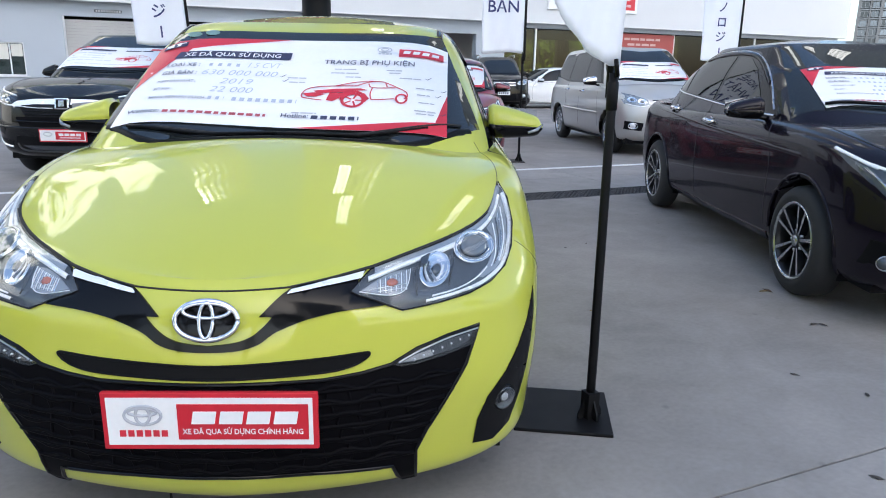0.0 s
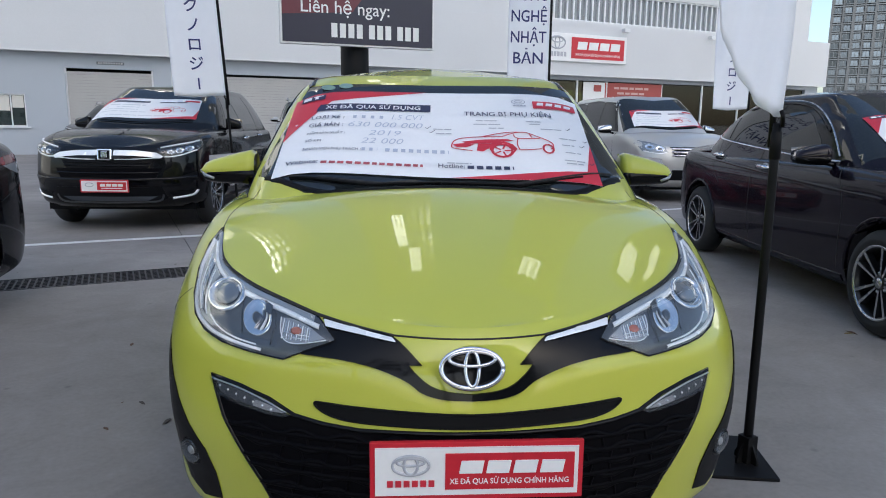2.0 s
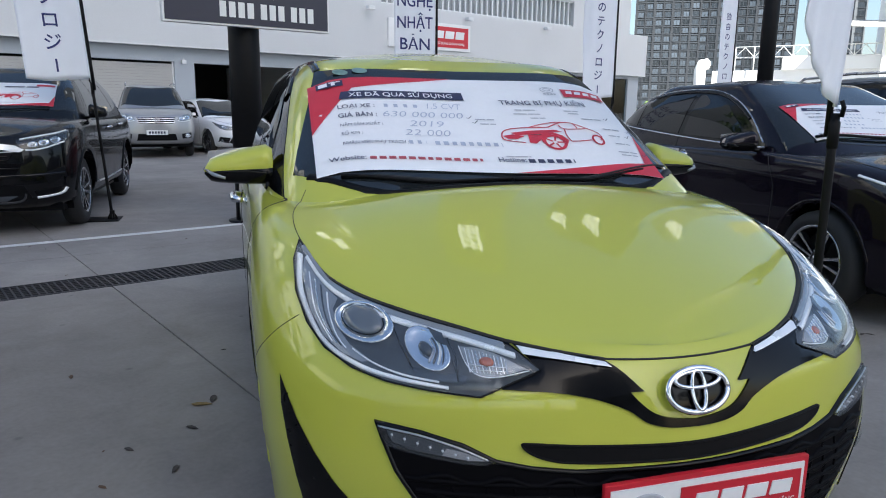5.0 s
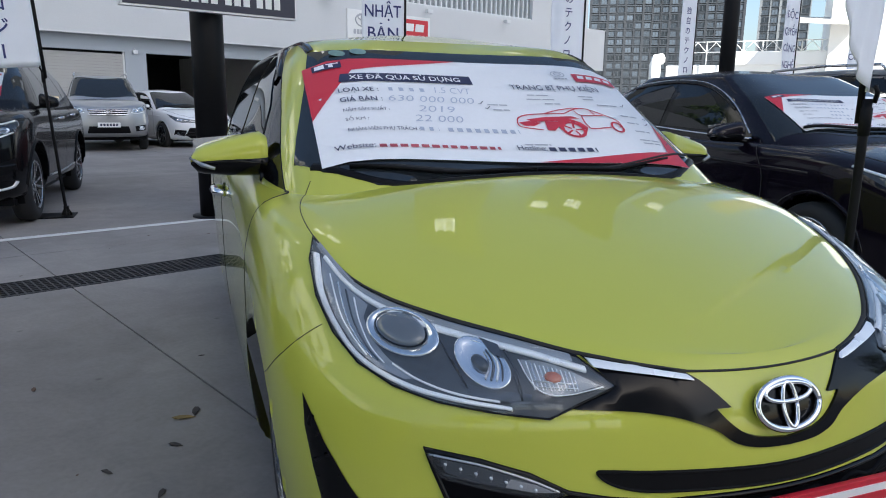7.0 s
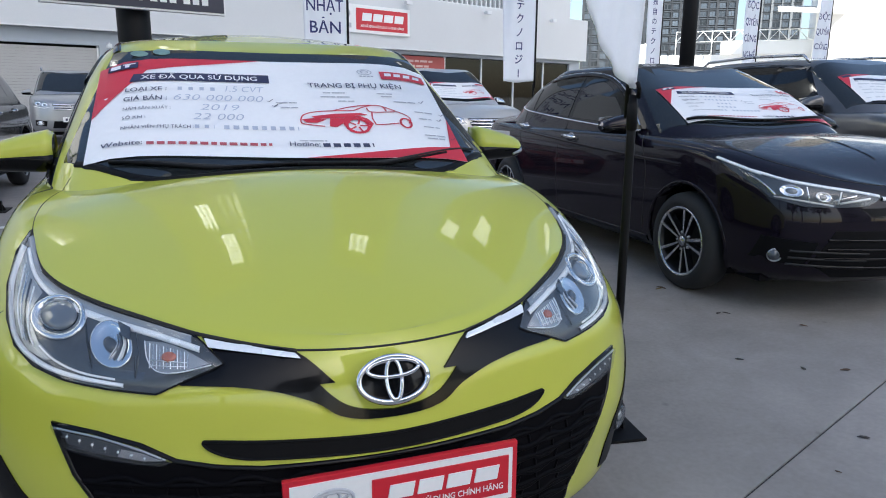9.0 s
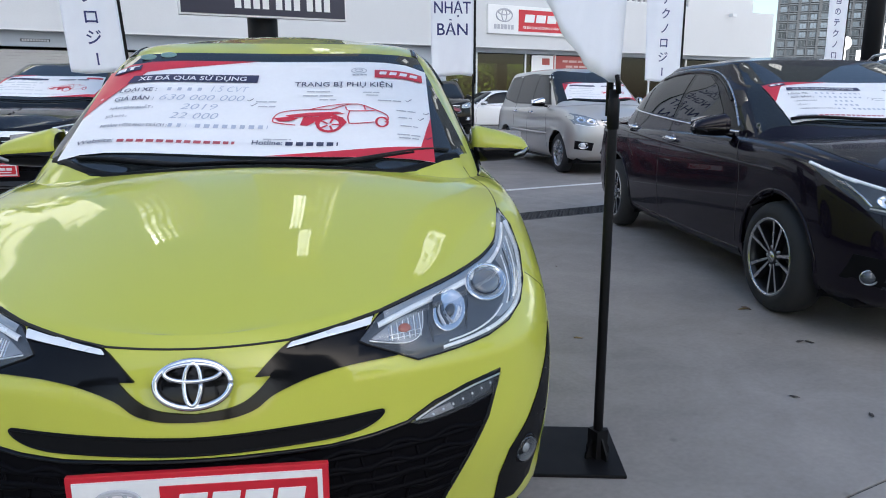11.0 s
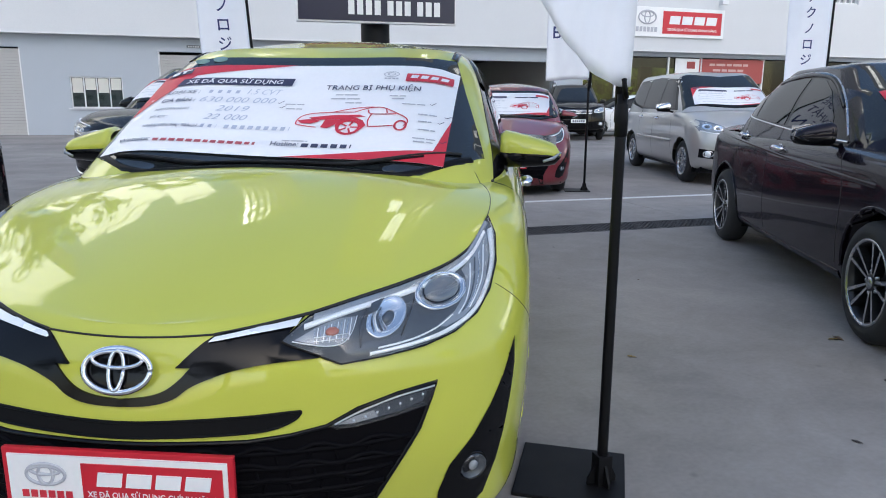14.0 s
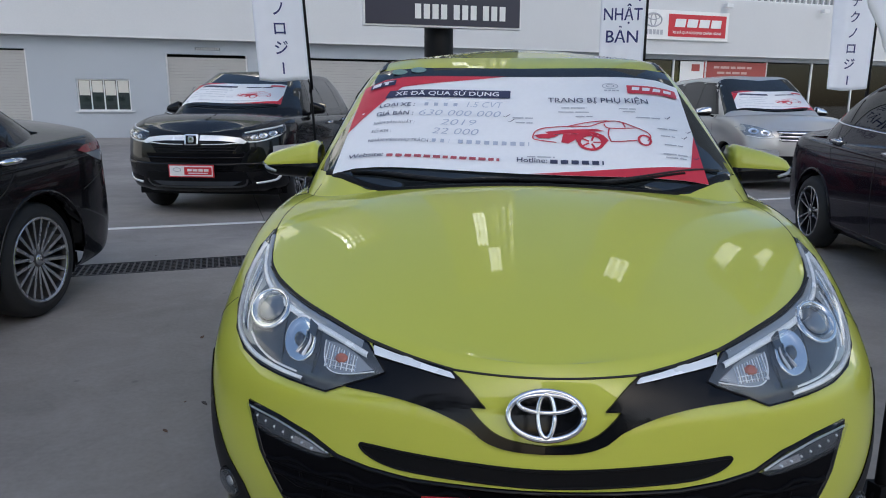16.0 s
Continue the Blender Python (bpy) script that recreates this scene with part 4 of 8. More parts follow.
class Sheet:
    """A printed price sheet laid on a windscreen. corners: (x, y) in plan, bottom left, bottom right, top right, top left."""

    def __init__(self, car, corners, label, full, group, sag=(0.139, 0.150), bow=2):
        self.car, self.c, self.sag, self.bow = car, np.array(corners, float), sag, bow
        size = np.linalg.norm(self.c[1] - self.c[0])
        self.root = thing("price_sheet", label, "price sheet", group, car.root.matrix_world.copy())
        self.ar = 2.05
        self.plane("paper", [[(0, 0), (1, 0), (1, 1), (0, 1)]], PAPER, 0.008, 0.06)
        red = [[(0.0, 1), (0.46, 1), (0.13, 0.87), (0.0, 0.42)] if full is True else [(0.0, 1), (0.34, 1), (0.08, 0.89), (0.0, 0.52)]], [[(1, 0), (1, 0.43), (0.965, 0.12), (0.54, 0.0)]]
        self.plane("red_corner", red[0], SHEET_RED, 0.0095, 0.06)
        self.plane("red_corner", red[1], SHEET_RED, 0.0095, 0.06)
        self.plane("header_bar", [[(0.085, 0.738), (0.475, 0.738), (0.475, 0.826), (0.095, 0.826)]], NAVY, 0.0110, 0.03)
        self.plane("brand_block", [[(0.835, 0.805), (0.985, 0.815), (0.985, 0.905), (0.835, 0.895)]], SHEET_RED, 0.0118, 0.03)
        self.plane("logo_block", [[(0.025, 0.90), (0.105, 0.90), (0.105, 0.968), (0.025, 0.968)]], NAVY, 0.0118, 0.03)
        self.drawing(full)
        if full:
            self.print_full(full != "labels")
        else:
            for k, (a, b, v, h) in enumerate(((0.08, 0.42, 0.69, 0.05), (0.08, 0.45, 0.58, 0.05), (0.06, 0.40, 0.475, 0.035), (0.06, 0.40, 0.37, 0.035), (0.05, 0.5, 0.26, 0.035), (0.03, 0.78, 0.10, 0.035))):
                self.plane("print_line", bars(a, b, v, h, k), FAINT_INK, 0.0105, 0.2)
            self.plane("print_line", bars(0.58, 0.86, 0.745, 0.055, 9), INK, 0.0105, 0.2)

    def place(self, uv, off):
        uv = np.asarray(uv, float)
        u, v = uv[:, :1], uv[:, 1:2]
        c = self.c
        p = c[0] * (1 - u) * (1 - v) + c[1] * u * (1 - v) + c[2] * u * v + c[3] * (1 - u) * v
        # bottom edge sags forward towards the middle like the glass
        p[:, 1] -= (self.sag[0] * (1 - v) + self.sag[1] * v)[:, 0] * (1 - (2 * u[:, 0] - 1) ** self.bow)
        return self.car.lay(p, "T", off, tilt=1.0)

    def plane(self, name, outlines, material, off, res):
        verts, faces = [], []
        for o in outlines:
            d = Car._dense(o, res)
            v2, tri = fill(d, res)
            b = len(verts)
            verts += list(self.place(v2, off))
            faces += [tuple(i + b for i in t) for t in tri]
        a, b, c = (np.array(verts[i]) for i in faces[0])
        if np.cross(b - a, c - a)[2] < 0:
            faces = [q[::-1] for q in faces]
        return pydata(name, verts, faces, material, self.root)

    def letter(self, name, body, u, v, h, material, width, bold=0.0, slant=0.0):
        p, f = text_mesh(body, h / 0.7, bold * h)
        p = p + np.stack([p[:, 1] * slant, 0 * p[:, 0], 0 * p[:, 0]], 1)
        uv = np.stack([u + (p[:, 0] - p[:, 0].min()) / np.ptp(p[:, 0]) * width, v + p[:, 1]], 1)
        return tagged(pydata(name, self.place(uv, 0.0124), f, material, self.root, smooth=False), kind="stuff")

    def strokes(self, name, lines, width, material):
        """A drawn line of even width."""
        ob = None
        for l in lines:
            p = np.array(l, float)
            t = np.gradient(p, axis=0) * (self.ar, 1)
            n = np.stack([-t[:, 1], t[:, 0]], 1) / np.maximum(np.hypot(t[:, 0], t[:, 1]), 1e-6)[:, None] * width / 2
            n[:, 0] /= self.ar
            k = len(p)
            verts = self.place(np.concatenate([p - n, p + n]), 0.0108)
            ob = pydata(name, verts, [(i, i + 1, k + i + 1, k + i) for i in range(k - 1)], material, self.root, smooth=False)
        return ob

    def drawing(self, full):
        """The line drawing of a car."""
        x0, y0, wx, wy = (0.545, 0.235, 0.33, 0.27) if full else (0.53, 0.245, 0.345, 0.30)

        def at(pts):
            p = curve_pts(pts, False, 4)
            return np.stack([x0 + p[:, 0] * wx, y0 + p[:, 1] * wy], 1)

        def oval(cx, cy, rx, ry, n=16):
            return [(x0 + (cx + rx * math.cos(q * 6.2832 / n)) * wx, y0 + (cy + ry * math.sin(q * 6.2832 / n)) * wy) for q in range(n + 1)]

        thin = [[(0.0, 0.42), (0.03, 0.60), (0.12, 0.72), (0.30, 0.78), (0.5, 0.80)], [(0.5, 0.80), (0.60, 0.94), (0.68, 1.0), (0.76, 0.98), (0.88, 0.80), (0.98, 0.62), (1.0, 0.45), (0.97, 0.33)], [(0.30, 0.78), (0.45, 0.92), (0.60, 1.0), (0.70, 1.0)],
                [(0.62, 0.90), (0.66, 0.74), (0.88, 0.76)], [(0.66, 0.74), (0.645, 0.5), (0.66, 0.27)], [(0.78, 0.96), (0.80, 0.78)], [(0.66, 0.27), (0.75, 0.28), (0.88, 0.33)], [(0.0, 0.42), (0.01, 0.30), (0.10, 0.24), (0.20, 0.20)]]
        for l in thin:
            self.strokes("car_drawing", [at(l)], 0.008, SHEET_RED)
        # filled bonnet edge, nose, arch and sill
        for o in ([(0.10, 0.56), (0.30, 0.66), (0.55, 0.70), (0.62, 0.62), (0.48, 0.60), (0.40, 0.52), (0.25, 0.50), (0.15, 0.46)], [(0.01, 0.44), (0.12, 0.50), (0.22, 0.44), (0.14, 0.33), (0.05, 0.33)], [(0.26, 0.50), (0.38, 0.50), (0.36, 0.30), (0.30, 0.17), (0.24, 0.20)],
                  [(0.36, 0.46), (0.44, 0.60), (0.52, 0.60), (0.60, 0.48), (0.64, 0.30), (0.60, 0.14), (0.60, 0.30), (0.56, 0.46), (0.50, 0.52), (0.44, 0.48), (0.40, 0.36), (0.37, 0.20)]):
            self.plane("car_drawing_fill", [[(x0 + x * wx, y0 + y * wy) for x, y in o]], SHEET_RED, 0.0112, 0.2)
        self.strokes("car_drawing_wheel", [oval(0.49, 0.23, 0.100, 0.25)], 0.020, SHEET_RED)
        self.strokes("car_drawing_wheel", [oval(0.945, 0.34, 0.05, 0.17)], 0.014, SHEET_RED)
        if full:
            for q in range(5):
                t = q * 1.2566
                self.strokes("car_drawing_spoke", [[(x0 + (0.49 + 0.02 * math.cos(t)) * wx, y0 + (0.23 + 0.05 * math.sin(t)) * wy), (x0 + (0.49 + 0.09 * math.cos(t)) * wx, y0 + (0.23 + 0.22 * math.sin(t)) * wy)]], 0.012, SHEET_RED)

    def print_full(self, hand=True):
        w = self.letter
        w("header_text", "XE ĐÃ QUA SỬ DỤNG", 0.115, 0.757, 0.046, PAPER, 0.325, 0.02)
        for body, u, v, h, wd in (("LOẠI XE :", 0.078, 0.625, 0.042, 0.108), ("GIÁ BÁN :", 0.076, 0.525, 0.045, 0.112), ("NĂM SẢN XUẤT :", 0.078, 0.430, 0.028, 0.120), ("SỐ KM :", 0.078, 0.340, 0.028, 0.058),
                                  ("NHÂN VIÊN PHỤ TRÁCH :", 0.078, 0.243, 0.030, 0.180), ("Website:", 0.035, 0.095, 0.040, 0.098), ("Hotline:", 0.502, 0.095, 0.042, 0.082)):
            w("print_text", body, u, v, h, INK, wd, 0.012 if h > 0.035 else 0.0)
        w("title_text", "TRANG BỊ PHỤ KIỆN", 0.590, 0.695, 0.052, INK, 0.300, 0.006)
        pens = (("1.5 CVT", 0.345, 0.625, 0.11), ("630 000 000", 0.205, 0.524, 0.245), ("2019", 0.275, 0.425, 0.105), ("22 000", 0.255, 0.330, 0.135))
        if not hand:
            pens = ()
            for u0, u1, v, k in ((0.345, 0.45, 0.635, 31), (0.22, 0.45, 0.535, 32), (0.28, 0.38, 0.435, 33), (0.26, 0.39, 0.340, 34)):
                for o in bars(u0, u1, v, 0.034, k, 0.4, (0.5, 0.7)):
                    self.plane("pen_bar", [o], PENCIL, 0.0105, 0.3)
        for body, u, v, wd in pens:
            w("pen_writing", body, u, v, 0.062, PENCIL, wd, -0.012, 0.22)
        for name, u0, u1, v, h, seed, gap, word, ink in (("pen_bar", 0.215, 0.33, 0.635, 0.036, 3, 0.5, (0.5, 0.6), PENCIL), ("pen_bar", 0.26, 0.31, 0.248, 0.034, 4, 0.4, (0.5, 0.7), PENCIL), ("pen_bar", 0.335, 0.535, 0.246, 0.036, 8, 0.3, (0.6, 0.7), PENCIL),
                                                         ("print_bar", 0.142, 0.455, 0.097, 0.026, 5, 0.28, (0.9, 1.3), DULL_RED), ("print_bar", 0.592, 0.735, 0.095, 0.034, 6, 0.25, (0.9, 1.0), INK)):
            for o in bars(u0, u1, v, h, seed, gap, word):
                self.plane(name, [o], ink, 0.0105, 0.3)
        k = 0
        for u, v, n in ((0.63, 0.69, 0.075), (0.62, 0.645, 0.09), (0.67, 0.60, 0.05), (0.80, 0.685, 0.05), (0.81, 0.655, 0.04), (0.845, 0.60, 0.07), (0.90, 0.50, 0.06), (0.905, 0.43, 0.04), (0.91, 0.35, 0.05),
                        (0.90, 0.265, 0.065), (0.905, 0.235, 0.055), (0.485, 0.575, 0.06), (0.495, 0.525, 0.05), (0.53, 0.20, 0.075)):
            k += 1
            self.plane("caption_bar", bars(u, u + n, v - 0.055, 0.011, k, 0.4), GREY_INK, 0.0105, 0.3)
        for u, v in ((0.465, 0.585), (0.478, 0.535), (0.985, 0.50), (0.968, 0.43), (0.985, 0.25), (0.935, 0.61)):
            self.strokes("tick", [[(u - 0.006, v - 0.045), (u, v - 0.055), (u + 0.012, v - 0.025)]], 0.005, INK)
        self.plane("logo_shape", [[(0.032, 0.912), (0.058, 0.912), (0.058, 0.956), (0.032, 0.956)], [(0.07, 0.912), (0.082, 0.912), (0.082, 0.956), (0.07, 0.956)], [(0.064, 0.944), (0.098, 0.944), (0.098, 0.956), (0.064, 0.956)]],
                   PAPER, 0.0130, 0.03)
        th = np.linspace(0, 2 * math.pi, 21)
        self.strokes("logo_oval", [np.stack([0.785 + 0.024 * np.cos(th), 0.885 + 0.03 * np.sin(th)], 1), np.stack([0.785 + 0.012 * np.cos(th), 0.888 + 0.015 * np.sin(th)], 1)], 0.006, GREY_INK)
        self.plane("logo_bar", bars(0.765, 0.81, 0.83, 0.014, 7, 0.2, (1, 1.4)), GREY_INK, 0.0105, 0.2)
        self.plane("brand_shape", [[(0.848 + k * 0.032, 0.838), (0.871 + k * 0.032, 0.840), (0.875 + k * 0.032, 0.876), (0.852 + k * 0.032, 0.874)] for k in range(4)], PAPER, 0.0134, 0.03)


def show_plate(car, x, z, y_out, width, height, detail, tilt=8, name="show_plate", label="white dealer plate with red border and red panel"):
    """The dealer's plate on the bumper; a part of the vehicle."""
    hit = car.cast(x, z, "F")[0]
    base = new(name)
    base.parent = car.root
    base.matrix_local = pose(x, hit[1] - y_out, z, -tilt, 0, 0)
    tagged(base, label)
    w, h = width / 2, height / 2
    box("plate", (-w, w, -0.006, 0.006, -h, h), PLATE_RED, base, bevel=0.003)
    box("plate_face", (-w + 0.012, w - 0.012, -0.0085, -0.004, -h + 0.012, h - 0.012), PLATE_WHITE, base, bevel=0)
    box("red_panel", (-w * 0.30, w * 0.91, -0.011, -0.007, -h * 0.62, h * 0.62), PLATE_RED, base, bevel=0)
    box("bracket", (-w * 0.5, w * 0.5, 0.004, y_out + 0.03, -h * 0.6, h * 0.6), TRIM, base, bevel=0)
    if not detail:
        for k in range(4):
            a = -w * 0.16 + k * w * 0.245
            box("brand_shape", (a, a + w * 0.20, -0.013, -0.010, -h * 0.06, h * 0.34), PLATE_WHITE, base, bevel=0)
        box("text_bar", (-w * 0.12, w * 0.74, -0.013, -0.010, -h * 0.40, -h * 0.26), PLATE_WHITE, base, bevel=0)
        ring("logo_oval", w * 0.17, h * 0.30, 0.004, GREY_INK, base, pose(-w * 0.62, -0.009, h * 0.2), 20)
        return base
    # the brand as four plain slanted blocks
    x0, lw = -w * 0.17, w * 0.215
    for k in range(4):
        a = x0 + k * (lw + 0.009)
        bm = bmesh.new()
        add_box(bm, a, a + lw, -0.0135, -0.010, -h * 0.06, h * 0.38, bevel=0.0015)
        bmesh.ops.transform(bm, matrix=Matrix(((1, 0, 0.18, 0), (0, 1, 0, 0), (0, 0, 1, 0), (0, 0, 0, 1))), verts=bm.verts)
        part("brand_shape", bm, PLATE_WHITE, base, smooth=False)
    v, f = text_mesh("XE ĐÃ QUA SỬ DỤNG CHÍNH HÃNG", h * 0.27, 0.0003, "CENTER")
    tagged(pydata("plate_text", [(p[0] * 0.86 + w * 0.30, -0.0118, p[1] - h * 0.42) for p in v], f, PLATE_WHITE, base, smooth=False), kind="stuff")
    for a, b in ((w * 0.17, h * 0.33), (w * 0.065, h * 0.31)):
        ring("logo_oval", a, b, 0.0035, GREY_INK, base, pose(-w * 0.62, -0.009, h * 0.22), 28)
    ring("logo_oval", w * 0.13, h * 0.13, 0.0035, GREY_INK, base, pose(-w * 0.62, -0.009, h * 0.34), 24)
    for k in range(6):
        a = -w * 0.84 + k * w * 0.077
        box("logo_bar", (a, a + w * 0.055, -0.0105, -0.008, -h * 0.52, -h * 0.30), SHEET_RED, base, bevel=0)
    return base


def mirror(car, side, x, y, z, w, h, material, stalk):
    """A door mirror: shell, dark lower half, lamp and stalk."""
    base = new("door_mirror")
    base.parent = car.root
    base.matrix_local = pose(x * side, y, z)
    verts, faces = [], []
    n, m = 20, 12
    for j in range(m + 1):
        u = j / m
        sx = side * (u - 0.5) * w
        taper = (1 - 0.52 * u ** 1.5) * (1 - (1 - min(u / 0.08, 1)) ** 2 * 0.25) * math.sqrt(max(1 - max(u - 0.86, 0) ** 2 / 0.0202, 0.02))
        for k in range(n):
            t = 2 * math.pi * k / n
            c, s = math.cos(t), math.sin(t)
            cy = math.copysign(abs(c) ** 0.75, c)
            cz = math.copysign(abs(s) ** 0.8, s)
            verts.append((sx, 0.02 + 0.03 * u + cy * (0.085 if cy < 0 else 0.05) * (0.55 + 0.45 * taper), -0.024 * u + cz * h / 2 * taper))
    for j in range(m):
        for k in range(n):
            q = (k + 1) % n
            f = (j * n + k, j * n + q, (j + 1) * n + q, (j + 1) * n + k)
            faces.append(f if side < 0 else f[::-1])
    faces.append(tuple(range(n)))
    faces.append(tuple(range(m * n, m * n + n))[::-1])
    pydata("mirror_cap", verts, faces, material, base)
    low = [(p[0], p[1] * 1.0, min(p[2], 0) * 0.9 - h * 0.10 - max(p[2], 0) * 0.1) for p in verts]
    pydata("mirror_base", low, faces, GLOSS, base)
    tube("indicator", [(side * w * 0.20, -0.058, -h * 0.34), (side * w * 0.36, -0.045, -h * 0.26), (side * w * 0.50, 0.012, -h * 0.14)], [0.005, 0.007, 0.005], LAMP_MID if material in (LIME, RED_PAINT) else GLOSS, base, sides=8)
    pydata("mirror_glass", [(side * (u - 0.5) * w * 0.9, 0.078 + 0.02 * u, v * h * (0.42 - 0.15 * u)) for u, v in ((0, -1), (1, -1), (1, 1), (0, 1))], [(0, 1, 2, 3)], CHROME, base)
    tube("stalk", [(stalk[0] * side - x * side, stalk[1] - y, stalk[2] - z), (-side * w * 0.45, 0.0, -h * 0.44), (-side * w * 0.05, 0.0, -h * 0.40)], [0.035, 0.028, 0.02], GLOSS, base, sides=10, flat=0.5)
    return base


def glaze(c, yc, yt, wb, wt, side=(), edge=None):
    """Windscreen and side windows of a cabin."""
    c.patch("windscreen", [(0, yc), (wb * 0.5, yc + 0.03), (wb * 0.8, yc + 0.10), (wb, yc + 0.22), (wb * 0.55 + wt * 0.45, (yc + yt) / 2 + 0.17), (wt, yt + 0.15), (wt * 0.5, yt + 0.04), (0, yt), (-wt * 0.5, yt + 0.04),
                           (-wt, yt + 0.15), (-wb * 0.55 - wt * 0.45, (yc + yt) / 2 + 0.17), (-wb, yc + 0.22), (-wb * 0.8, yc + 0.10), (-wb * 0.5, yc + 0.03)], "T", SCREEN, 0.003, 0.05)
    for o in side:
        for ax in "SL":
            c.patch("side_window", o, ax, GLASS, 0.003, 0.06)
    if edge:
        for ax in "SL":
            c.patch("window_surround", edge, ax, GLOSS, 0.0015, 0.06)


def doors(c, lines, handles, metal=CHROME, cup=GLOSS):
    """Panel gaps and handles on both sides."""
    for ax, sg in (("S", 1), ("L", -1)):
        for l in lines:
            c.seam("panel_gap", l, ax, 0.008, SEAM, 0.0012)
        for y, z in handles:
            p = c.cast(y, z, ax)[0]
            base = new("door_handle")
            base.parent = c.root
            base.matrix_local = pose(*p)
            disc("handle_cup", 0.05, 0.034, 0.002, cup, base, pose(0, -0.02, 0, 0, 0, 90 * sg), -0.002, 20)
            tube("handle_bar", [(0.0, -0.10, -0.004), (sg * 0.030, -0.075, 0), (sg * 0.036, 0.0, 0.004), (sg * 0.030, 0.075, 0.002), (0.0, 0.10, 0)], [0.010, 0.017, 0.019, 0.017, 0.010], metal, base, sides=8)


# ---- the lime hatchback and its red twin ----
HEADLAMP = [(0.312, 0.714), (0.357, 0.750), (0.447, 0.767), (0.541, 0.782), (0.621, 0.799), (0.674, 0.820), (0.698, 0.847), (0.722, 0.880), (0.742, 0.845), (0.747, 0.79), (0.733, 0.742), (0.706, 0.709),
            (0.661, 0.689), (0.60, 0.678), (0.523, 0.672), (0.435, 0.667), (0.382, 0.688), (0.33, 0.706)]
WING = [(0.347, 0.749), (0.262, 0.738), (0.177, 0.726), (0.112, 0.672), (0.142, 0.672), (0.119, 0.648), (0.091, 0.628), (0.055, 0.617), (0, 0.611), (0, 0.597), (0.063, 0.600), (0.111, 0.6125), (0.151, 0.6390),
        (0.223, 0.6650), (0.300, 0.677), (0.392, 0.681), (0.380, 0.6875), (0.33, 0.7055), (0.312, 0.714), (0.325, 0.727)]
CHROME_BAR = [(0.342, 0.7455), (0.337, 0.7355), (0.25, 0.7265), (0.172, 0.7165), (0.180, 0.7235), (0.26, 0.7355)]
SLIT_HALF = [(0, 0.566), (0.103, 0.568), (0.264, 0.5735), (0.340, 0.5775), (0.360, 0.5755), (0.345, 0.560), (0.310, 0.5470), (0.255, 0.5405), (0.103, 0.537), (0, 0.536)]
GRILLE_HALF = [(0, 0.524), (0.256, 0.522), (0.34, 0.529), (0.41, 0.541), (0.47, 0.570), (0.545, 0.589), (0.625, 0.599), (0.592, 0.507), (0.542, 0.427), (0.495, 0.35), (0.468, 0.29), (0.468, 0.175), (0.432, 0.175), (0.41, 0.25), (0.2, 0.266), (0, 0.272)]
DRL = [(0.623, 0.597), (0.545, 0.590), (0.470, 0.571), (0.413, 0.544), (0.430, 0.537), (0.470, 0.538), (0.53, 0.545), (0.605, 0.557)]
FOG_POCKET = [(0.798, 0.63), (0.772, 0.56), (0.742, 0.503), (0.705, 0.448), (0.655, 0.393), (0.63, 0.33), (0.62, 0.255), (0.68, 0.238), (0.728, 0.268), (0.757, 0.345), (0.775, 0.42), (0.790, 0.50), (0.799, 0.57)]


def mirror_x(pts):
    return [(-x, z) for x, z in pts][::-1]


def whole(half):
    return half + [(-x, z) for x, z in half[::-1] if x > 0]


